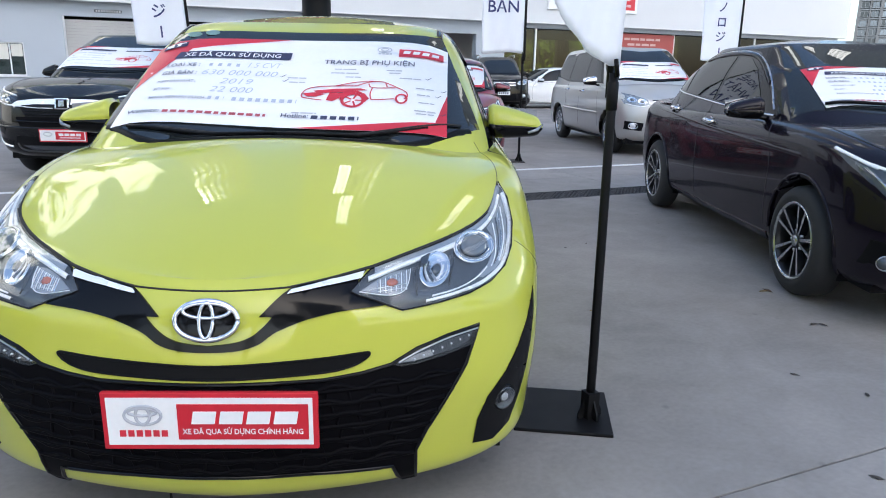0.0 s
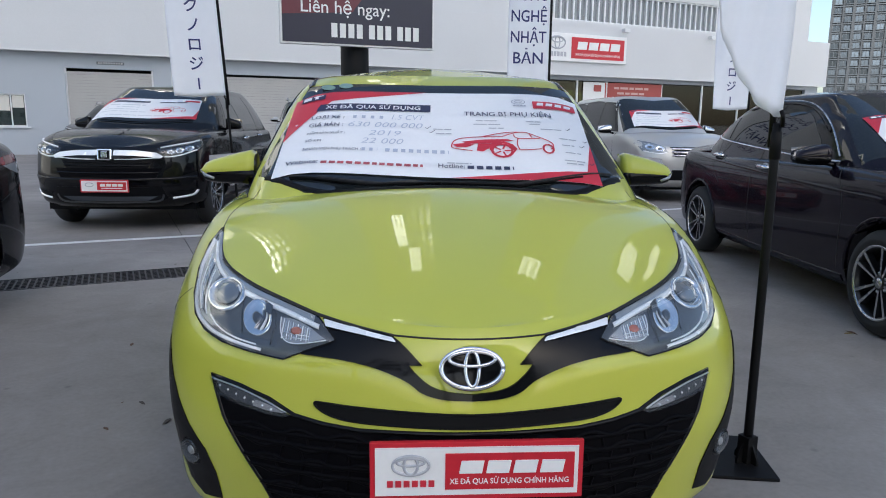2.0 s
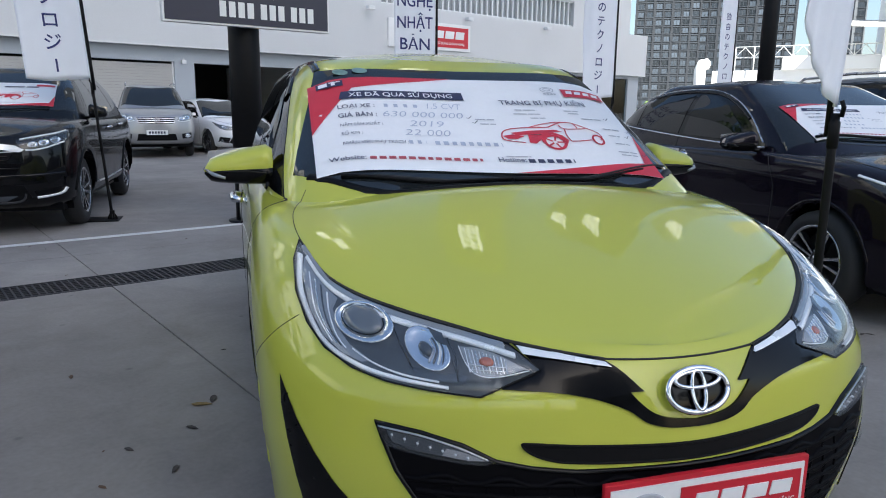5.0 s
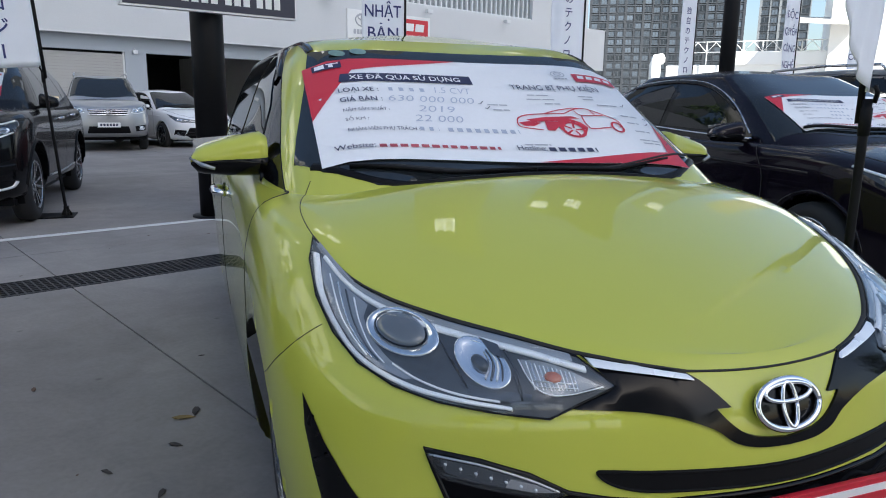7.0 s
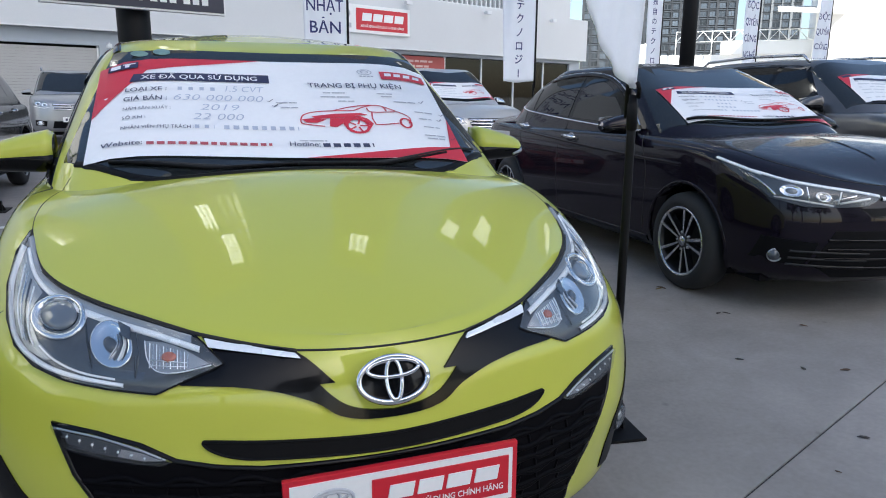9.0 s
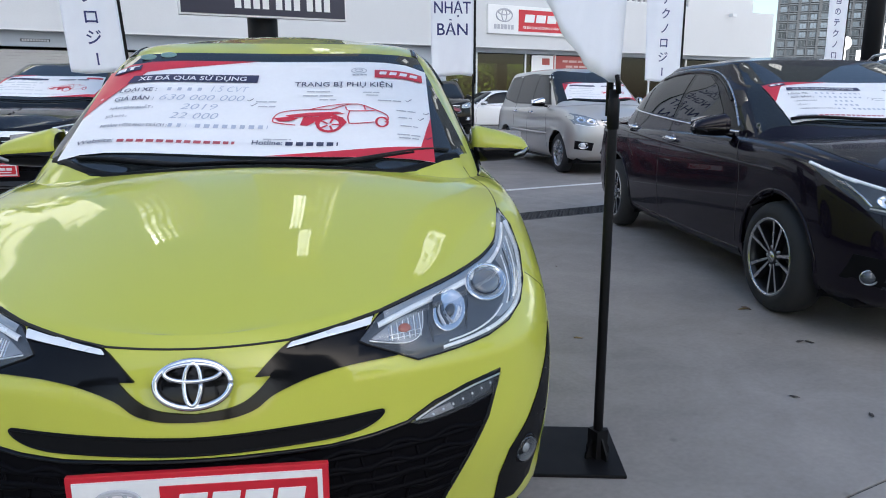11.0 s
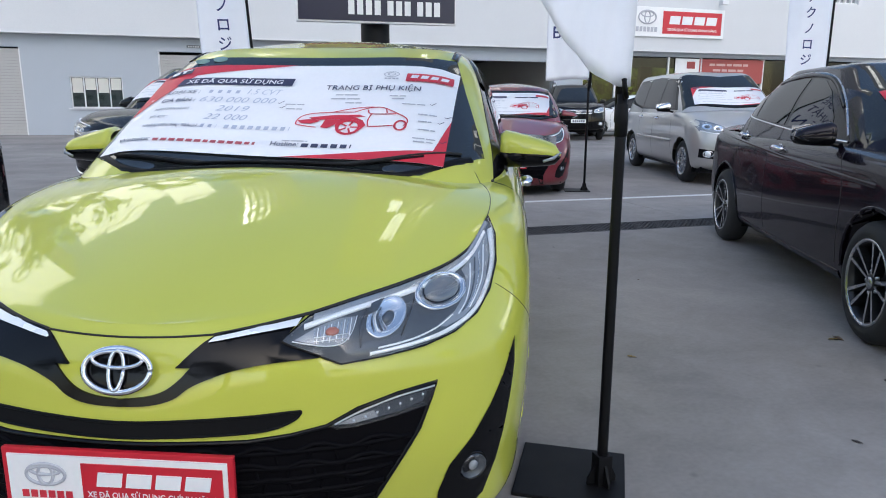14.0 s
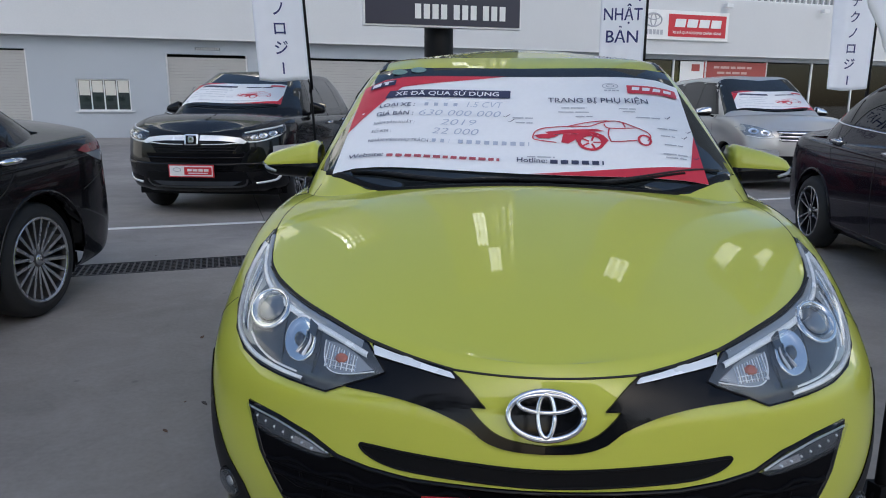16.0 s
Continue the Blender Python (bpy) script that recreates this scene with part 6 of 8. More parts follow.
def dress_sedan(c, fine):
    glaze(c, 1.22, 2.02, 0.75, 0.55, (), None)
    band = [(1.60, 0.985), (1.78, 1.10), (2.0, 1.235), (2.25, 1.345), (2.6, 1.405), (3.1, 1.405), (3.45, 1.345), (3.75, 1.25), (3.98, 1.15), (3.8, 1.105), (3.1, 1.05), (2.3, 1.005)]
    for ax in "SL":
        c.patch("window_surround", band, ax, GLOSS, 0.002, 0.06)
        c.patch("side_window", [(1.86, 1.02), (2.66, 1.045), (2.66, 1.375), (2.42, 1.355), (2.2, 1.28), (1.95, 1.12)], ax, GLASS, 0.005, 0.06)
        c.patch("side_window", [(2.73, 1.05), (3.42, 1.09), (3.42, 1.30), (3.15, 1.37), (2.73, 1.378)], ax, GLASS, 0.005, 0.06)
        c.patch("quarter_window", [(3.47, 1.10), (3.80, 1.135), (3.62, 1.24), (3.47, 1.285)], ax, GLASS, 0.005, 0.06)
        c.seam("belt_chrome", [(1.62, 0.985), (2.3, 1.008), (3.1, 1.053), (3.75, 1.10), (3.97, 1.15), (3.75, 1.255)], ax, 0.014, CHROME, 0.004, lift=0.004)
        c.seam("rain_guard", [(1.9, 1.19), (2.15, 1.31), (2.45, 1.385), (2.9, 1.402), (3.35, 1.36)], ax, 0.034, GLOSS, 0.004, lift=0.005)
        c.seam("window_lining", [(1.66, 1.02), (1.90, 1.205), (2.15, 1.325), (2.45, 1.40), (2.9, 1.418), (3.35, 1.378), (3.75, 1.262), (3.96, 1.162)], ax, 0.008, SATIN, 0.004, lift=0.004)
        c.seam("crease", [(1.0, 0.80), (2.2, 0.84), (3.4, 0.90), (4.3, 0.95)], ax, 0.03, c.paint, 0.0, lift=0.002)
        for hub in c.spec["hubs"]:
            r = c.spec["arch"] + 0.010
            c.seam("arch_lip", [(hub + r * math.cos(t), c.spec["rw"] + r * math.sin(t)) for t in np.linspace(0.0, math.pi, 24)], ax, 0.032, c.paint, 0.001, per=3, lift=0.007)
        c.seam("sill", [(1.35, 0.26), (2.3, 0.25), (3.3, 0.26)], ax, 0.05, c.paint, 0.002, lift=0.004)
    doors(c, [[(2.70, 1.05), (2.70, 0.6), (2.68, 0.3)], [(1.55, 0.98), (1.38, 0.75), (1.40, 0.32)], [(3.62, 1.09), (3.5, 0.85), (3.30, 0.70)]], [(2.52, 0.895), (3.52, 0.945)], cup=SATIN)
    c.seam("hood_gap", [(-0.72, 1.12), (-0.76, 0.8), (-0.70, 0.45), (-0.5, 0.22), (-0.25, 0.12), (0, 0.10), (0.25, 0.12), (0.5, 0.22), (0.70, 0.45), (0.76, 0.8), (0.72, 1.12)], "T", 0.007, SEAM, 0.0015)
    lamp_pair(c, [(0.27, 0.702), (0.37, 0.722), (0.55, 0.752), (0.72, 0.785), (0.80, 0.815), (0.845, 0.850), (0.842, 0.77), (0.80, 0.682), (0.69, 0.644), (0.54, 0.644), (0.39, 0.650)],
              [(0.725, 0.722, 0.042), (0.600, 0.696, 0.033)], guide=[(0.30, 0.702), (0.42, 0.724), (0.58, 0.748), (0.72, 0.775), (0.81, 0.815)], back=LAMP_SLATE, side=[(0.40, 0.800), (0.55, 0.838), (0.71, 0.872), (0.56, 0.805), (0.46, 0.765), (0.385, 0.725)])
    for s in (-1, 1):
        for k, (a, b, w) in enumerate((((0.36, 0.690), (0.53, 0.664), 0.012), ((0.43, 0.704), (0.55, 0.680), 0.010), ((0.50, 0.722), (0.54, 0.660), 0.007), ((0.655, 0.745), (0.668, 0.662), 0.008), ((0.56, 0.652), (0.79, 0.690), 0.010), ((0.785, 0.700), (0.828, 0.800), 0.010))):
            c.seam("lamp_facet", [(s * a[0], a[1]), (s * b[0], b[1])], "F", w, (LAMP_CHROME, MIRROR_CHROME)[k % 2], 0.004, curved=False, lift=0.005)
    c.seam("grille_chrome", [(-0.29, 0.690), (-0.1, 0.675), (0.1, 0.675), (0.29, 0.690)], "F", 0.022, LAMP_CHROME, 0.004, lift=0.008)
    c.patch("grille", [(-0.42, 0.64), (0.42, 0.64), (0.36, 0.60), (-0.36, 0.60)], "F", TRIM, 0.004, 0.05)
    c.patch("lower_grille", [(-0.55, 0.52), (0.55, 0.52), (0.64, 0.33), (0.50, 0.25), (-0.50, 0.25), (-0.64, 0.33)], "F", TRIM, 0.004, 0.06)
    for k in range(4):
        c.seam("grille_bar", [(-0.58, 0.47 - k * 0.052), (0, 0.465 - k * 0.052), (0.58, 0.47 - k * 0.052)], "F", 0.016, GLOSS, 0.004, lift=0.010)
    for s in (-1, 1):
        c.patch("fog_pocket", [(s * 0.62, 0.45), (s * 0.82, 0.47), (s * 0.83, 0.34), (s * 0.66, 0.31)][::s], "F", TRIM, 0.004, 0.05)
        p = c.cast(s * 0.775, 0.365, "F")[0]
        disc("fog_light", 0.032, 0.030, 0.012, LAMP_DARK, c.root, pose(p[0], p[1], p[2], 0, 0, s * 35), 0.012, 20)
        ring("fog_ring", 0.036, 0.034, 0.005, SATIN, c.root, pose(p[0], p[1] - 0.008, p[2], 0, 0, s * 35), 20)
        for k in range(3):
            c.seam("chrome_fin", [(s * 0.36, 0.395 - k * 0.04), (s * 0.55, 0.40 - k * 0.04), (s * 0.73, 0.40 - k * 0.038)], "F", 0.011, RIM_DARK, 0.004, lift=0.010)
        mirror(c, s, 0.955, 1.66, 1.035, 0.21, 0.14, c.paint, (0.82, 1.62, 0.965))
    oval_badge(c, 0, 0.70, 0.065, 0.042)
    tail_pair(c, [(0.45, 0.92), (0.80, 0.98), (0.84, 0.86), (0.5, 0.80)])
    for a, b in ((-0.60, 0.0), (-0.05, 0.55)):
        xs = np.linspace(a, b, 10)
        tube("wiper", c.lay(np.stack([xs, 1.285 + 0.20 * xs ** 2], 1), "T", 0.024), 0.011, TRIM, c.root, sides=6)


dress_sedan(cars["sedan"], True)
dress_sedan(cars["far_white"], False)
dress_sedan(cars["far_white2"], False)
Sheet(cars["sedan"], [(-0.60, 1.338), (0.66, 1.322), (0.62, 1.75), (-0.585, 1.76)], "white price sheet with red corners on the black sedan's windscreen", "labels", "price sheets", (0.035, 0.035))


def dress_saloon(c):
    glaze(c, 1.30, 2.1, 0.76, 0.55, [[(1.85, 1.0), (2.7, 1.01), (2.7, 1.34), (2.35, 1.31)], [(2.76, 1.01), (3.6, 1.05), (3.75, 1.12), (3.4, 1.27), (2.76, 1.34)]],
          [(1.7, 0.97), (2.3, 1.33), (2.8, 1.375), (3.4, 1.32), (3.95, 1.11), (3.6, 1.03)])
    doors(c, [[(2.73, 1.02), (2.73, 0.3)], [(3.78, 1.05), (3.55, 0.8), (3.36, 0.7)]], [(2.55, 0.88), (3.6, 0.92)])
    o = [(0.50, 0.955), (0.74, 0.985), (0.86, 0.965), (0.905, 0.93), (0.90, 0.88), (0.80, 0.86), (0.5, 0.88)]
    tail_pair(c, o)
    for ax in "SL":
        c.patch("tail_light_side", [(4.22, 0.940), (4.30, 0.967), (4.44, 0.982), (4.58, 0.980), (4.60, 0.938), (4.42, 0.930), (4.30, 0.922)], ax, TAIL, 0.006, 0.03)
        c.patch("tail_light_clear", [(4.30, 0.919), (4.42, 0.927), (4.60, 0.935), (4.62, 0.878), (4.50, 0.858), (4.40, 0.884)], ax, LAMP_MID, 0.006, 0.03)
        c.seam("crease", [(1.0, 0.78), (2.4, 0.80), (3.8, 0.88), (4.5, 0.92)], ax, 0.02, c.paint, 0.0, lift=0.005)
        for hub in c.spec["hubs"]:
            r = c.spec["arch"] + 0.008
            c.seam("arch_lip", [(hub + r * math.cos(t), c.spec["rw"] + r * math.sin(t)) for t in np.linspace(0.0, math.pi, 24)], ax, 0.030, c.paint, 0.001, per=3, lift=0.006)
        c.seam("bumper_gap", [(4.22, 0.70), (4.45, 0.78), (4.60, 0.86)], ax, 0.006, SEAM, 0.0012)
    c.patch("rear_window", [(-0.55, 3.55), (0.55, 3.55), (0.68, 4.18), (0, 4.26), (-0.68, 4.18)], "T", SCREEN, 0.004, 0.06)
    c.patch("lower_valance", [(-0.7, 0.42), (0.7, 0.42), (0.62, 0.28), (-0.62, 0.28)], "R", TRIM, 0.005, 0.06)
    for s in (-1, 1):
        mirror(c, s, 0.99, 1.75, 1.0, 0.22, 0.14, c.paint, (0.85, 1.7, 0.95))


dress_saloon(cars["saloon"])


def dress_suv(c, fine, plate):
    glaze(c, 1.17, 1.92, 0.78, 0.62, [[(1.75, 1.14), (2.48, 1.15), (2.48, 1.55), (2.12, 1.52)], [(2.55, 1.15), (3.35, 1.17), (3.35, 1.55), (2.55, 1.56)], [(3.42, 1.18), (3.95, 1.27), (3.85, 1.46), (3.42, 1.54)]],
          [(1.62, 1.11), (2.1, 1.56), (2.8, 1.60), (3.5, 1.58), (3.95, 1.50), (4.1, 1.28), (3.5, 1.14)])
    doors(c, [[(2.52, 1.13), (2.52, 0.35)], [(1.6, 1.1), (1.42, 0.85), (1.45, 0.4)], [(3.4, 1.14), (3.25, 0.85), (3.1, 0.75)]], [(2.34, 0.98), (3.2, 1.0)])
    c.seam("hood_gap", [(-0.74, 1.10), (-0.78, 0.8), (-0.74, 0.45), (-0.55, 0.22), (0, 0.12), (0.55, 0.22), (0.74, 0.45), (0.78, 0.8), (0.74, 1.10)], "T", 0.007, SEAM, 0.0015)
    lamp_pair(c, [(0.50, 0.905), (0.66, 0.935), (0.80, 0.965), (0.865, 0.995), (0.89, 0.945), (0.87, 0.88), (0.76, 0.835), (0.64, 0.805), (0.56, 0.825)], [(0.64, 0.868, 0.034), (0.72, 0.885, 0.036), (0.80, 0.905, 0.036)],
              guide=[(0.585, 0.820), (0.66, 0.822), (0.76, 0.846), (0.86, 0.890)], back=SMOKE)
    c.patch("grille", [(-0.50, 0.812), (0.50, 0.812), (0.42, 0.70), (-0.42, 0.70)], "F", TRIM, 0.004, 0.05)
    for k in range(3):
        c.seam("grille_bar", [(-0.45, 0.80 - k * 0.035), (0, 0.798 - k * 0.035), (0.45, 0.80 - k * 0.035)], "F", 0.014, GLOSS, 0.004, lift=0.010)
    for s in (-1, 1):
        c.patch("chrome_wing", [(s * 0.085, 0.884), (s * 0.085, 0.832), (s * 0.28, 0.832), (s * 0.42, 0.822), (s * 0.54, 0.800), (s * 0.575, 0.822), (s * 0.50, 0.860), (s * 0.30, 0.880)][::s], "F", LAMP_CHROME, 0.022, 0.04, skirt=0.02)
        c.seam("lower_wing", [(s * 0.10, 0.795), (s * 0.30, 0.797), (s * 0.46, 0.806), (s * 0.56, 0.812)], "F", 0.012, LAMP_CHROME, 0.004, lift=0.012)
        c.seam("lamp_strip", [(s * 0.535, 0.912), (s * 0.66, 0.938), (s * 0.79, 0.964), (s * 0.855, 0.988)], "F", 0.012, GUIDE, 0.012, lift=0.004)
        c.patch("side_intake", [(s * 0.70, 0.60), (s * 0.86, 0.66), (s * 0.87, 0.56), (s * 0.74, 0.50)][::s], "F", TRIM, 0.003, 0.05)
    p = c.cast(0, 0.845, "F")[0]
    em = new("badge")
    em.parent = c.root
    em.matrix_local = pose(p[0], p[1] - 0.03, p[2], -8, 0, 0)
    box("badge_plate", (-0.075, 0.075, -0.004, 0.03, -0.06, 0.06), CHROME, em, bevel=0.014)
    box("badge_field", (-0.055, 0.055, -0.008, 0.0, -0.045, 0.045), GLOSS, em, bevel=0.006)
    box("badge_shape", (-0.030, 0.030, -0.014, -0.004, -0.032, 0.032), CHROME, em, bevel=0.004)
    c.patch("lower_grille", [(-0.55, 0.50), (0.55, 0.50), (0.60, 0.38), (0.50, 0.33), (-0.50, 0.33), (-0.60, 0.38)], "F", TRIM, 0.004, 0.05)
    c.patch("upper_mouth", [(-0.55, 0.700), (0.55, 0.700), (0.50, 0.600), (-0.50, 0.600)], "F", GRILLE, 0.004, 0.05)
    c.seam("mouth_bar", [(-0.54, 0.655), (0, 0.650), (0.54, 0.655)], "F", 0.020, GLOSS, 0.004, lift=0.010)
    c.seam("bumper_fold", [(-0.86, 0.600), (-0.6, 0.585), (0, 0.580), (0.6, 0.585), (0.86, 0.600)], "F", 0.030, c.paint, 0.002, lift=0.010)
    c.patch("skid_plate", [(-0.50, 0.400), (0.50, 0.400), (0.40, 0.352), (-0.40, 0.352)], "F", LAMP_DARK, 0.007, 0.05)
    c.seam("skid_line", [(-0.56, 0.42), (-0.50, 0.345), (-0.2, 0.335), (0.2, 0.335), (0.50, 0.345), (0.56, 0.42)], "F", 0.020, IRON, 0.004, lift=0.008)
    for s in (-1, 1):
        c.seam("chrome_corner", [(s * 0.64, 0.375), (s * 0.76, 0.39), (s * 0.83, 0.41), (s * 0.86, 0.455)], "F", 0.022, LAMP_CHROME, 0.004, lift=0.008)
        c.patch("fog_pocket", [(s * 0.62, 0.44), (s * 0.84, 0.47), (s * 0.82, 0.42), (s * 0.64, 0.39)][::s], "F", TRIM, 0.004, 0.05)
        mirror(c, s, 0.955, 1.64, 1.18, 0.18, 0.15, c.paint, (0.84, 1.62, 1.10))
        if not fine:
            tube("roof_rail", [(s * 0.60, 2.1, 1.60), (s * 0.60, 2.2, 1.675), (s * 0.60, 3.0, 1.69), (s * 0.58, 3.8, 1.66), (s * 0.58, 3.9, 1.60)], 0.016, SATIN, c.root, sides=8)
        for hub in c.spec["hubs"]:
            th = np.linspace(0.1, math.pi - 0.1, 20)
            r = c.spec["arch"] + 0.02
            c.seam("arch_trim", [(hub + r * math.cos(t), c.spec["rw"] + r * math.sin(t)) for t in th], "S" if s > 0 else "L", 0.05, TRIM, 0.002, per=2, lift=0.012)
        c.seam("sill_chrome", [(1.4, 0.40), (2.3, 0.38), (3.1, 0.40)], "S" if s > 0 else "L", 0.02, SATIN, 0.003, lift=0.006)
    for a, b in ((-0.60, 0.0), (-0.05, 0.55)):
        xs = np.linspace(a, b, 10)
        tube("wiper", c.lay(np.stack([xs, 1.205 + 0.2 * xs ** 2], 1), "T", 0.016), 0.008, TRIM, c.root, sides=6)
    if plate:
        show_plate(c, -0.01, 0.515, 0.02, 0.50, 0.135, False, tilt=0)


dress_suv(cars["suv"], True, True)
dress_suv(cars["grey_suv"], False, True)
dress_suv(cars["dark_suv"], False, False)
Sheet(cars["suv"], [(-0.70, 1.34), (0.58, 1.30), (0.55, 1.70), (-0.60, 1.74)], "white price sheet with red corners on the crossover's windscreen", False, "price sheets", (0.04, 0.04))
Sheet(cars["grey_suv"], [(-0.64, 1.30), (0.62, 1.28), (0.55, 1.72), (-0.58, 1.74)], "white price sheet with red corners on the grey suv's windscreen", False, "price sheets", (0.05, 0.05))


def dress_van(c, big):
    up = 0.12 if big else 0.0
    y = 0.25 if big else 0.0
    glaze(c, (1.25 if big else 1.0), (1.95 if big else 1.75), 0.75, 0.61, [[(1.5 + y, 1.12 + up), (2.3 + y, 1.12 + up), (2.3 + y, 1.58 + up), (1.85 + y, 1.54 + up)], [(2.37 + y, 1.12 + up), (3.2 + y, 1.13 + up), (3.2 + y, 1.59 + up), (2.37 + y, 1.60 + up)],
          [(3.27 + y, 1.14 + up), (4.05 + y * 0.5, 1.2 + up), (3.98 + y * 0.5, 1.52 + up), (3.27 + y, 1.59 + up)]], [(1.38 + y, 1.09 + up), (1.85 + y, 1.59 + up), (2.8, 1.64 + up), (3.9, 1.60 + up), (4.15, 1.2 + up), (3.3, 1.1 + up)])
    doors(c, [[(2.34 + y, 1.1), (2.34 + y, 0.35)], [(1.42 + y, 1.08), (1.3 + y, 0.4)], [(3.24 + y, 1.1), (3.1 + y, 0.7)]], [(2.15 + y, 0.95 + up), (3.05 + y, 0.96 + up)])
    lamp_pair(c, [(0.47, 0.79 + up), (0.50, 0.87 + up), (0.66, 0.93 + up), (0.80, 0.965 + up), (0.85, 0.92 + up), (0.80, 0.80 + up), (0.66, 0.765 + up)], [(0.585, 0.84 + up, 0.055), (0.71, 0.865 + up, 0.055)], 0.05, guide=[(0.49, 0.79 + up), (0.57, 0.772 + up), (0.66, 0.775 + up), (0.79, 0.805 + up)], back=LAMP_MID)
    c.patch("grille", [(-0.44, 0.87 + up), (0.44, 0.87 + up), (0.38, 0.72 + up), (-0.38, 0.72 + up)], "F", TRIM, 0.004, 0.06)
    for k in range(3):
        c.seam("grille_bar", [(-0.42, 0.845 + up - k * 0.05), (0, 0.84 + up - k * 0.05), (0.42, 0.845 + up - k * 0.05)], "F", 0.03, CHROME, 0.004, lift=0.012)
    oval_badge(c, 0, 0.80 + up, 0.075, 0.055)
    c.patch("lower_grille", [(-0.42, 0.52 + up * 0.6), (0.42, 0.52 + up * 0.6), (0.46, 0.36 + up * 0.6), (-0.46, 0.36 + up * 0.6)], "F", TRIM, 0.004, 0.06)
    for s in (-1, 1):
        c.patch("fog_pocket", [(s * 0.56, 0.52 + up * 0.6), (s * 0.80, 0.55 + up * 0.6), (s * 0.80, 0.42 + up * 0.6), (s * 0.58, 0.40 + up * 0.6)][::s], "F", TRIM, 0.004, 0.05)
        p = c.cast(s * 0.70, 0.475 + up * 0.6, "F")[0]
        disc("fog_light", 0.045, 0.038, 0.012, LAMP, c.root, pose(p[0], p[1], p[2], 0, 0, s * 20), 0.01, 18)
        ring("fog_chrome", 0.07, 0.045, 0.008, CHROME, c.root, pose(p[0], p[1] - 0.01, p[2], 0, 0, s * 22), 24)
        mirror(c, s, 0.97, 1.50 + y, 1.14 + up, 0.20, 0.15, CHROME if not big else c.paint, (0.83, 1.45 + y, 1.06 + up))
        if big:
            tube("roof_rail", [(s * 0.60, 2.1, 1.78), (s * 0.60, 2.2, 1.86), (s * 0.60, 3.9, 1.86), (s * 0.58, 4.0, 1.78)], 0.018, SATIN, c.root, sides=8)
    if not big:
        for ax in "SL":
            c.seam("side_moulding", [(1.3, 0.62), (2.3, 0.62), (3.2, 0.63)], ax, 0.04, c.paint, 0.002, lift=0.012)
        xs = np.linspace(-0.6, 0.5, 14)
        tube("wiper", c.lay(np.stack([xs, 1.03 + 0.2 * xs ** 2], 1), "T", 0.02), 0.009, TRIM, c.root, sides=6)
    else:
        p = c.cast(0, 0.62, "F")[0]
        box("number_plate", (-0.24, 0.24, p[1] - 0.02, p[1] + 0.02, 0.57, 0.68), PLATE_WHITE, c.root)
        for k in range(6):
            box("plate_bar", (-0.19 + k * 0.066, -0.145 + k * 0.066, p[1] - 0.023, p[1] - 0.018, 0.60, 0.655), INK, c.root, bevel=0)


dress_van(cars["mpv"], False)
for k in ("far_suv", "far_black"):
    dress_van(cars[k], True)
Sheet(cars["mpv"], [(-0.60, 1.12), (0.62, 1.10), (0.56, 1.50), (-0.55, 1.50)], "white price sheet on the silver minivan's windscreen", False, "price sheets", (0.05, 0.05))

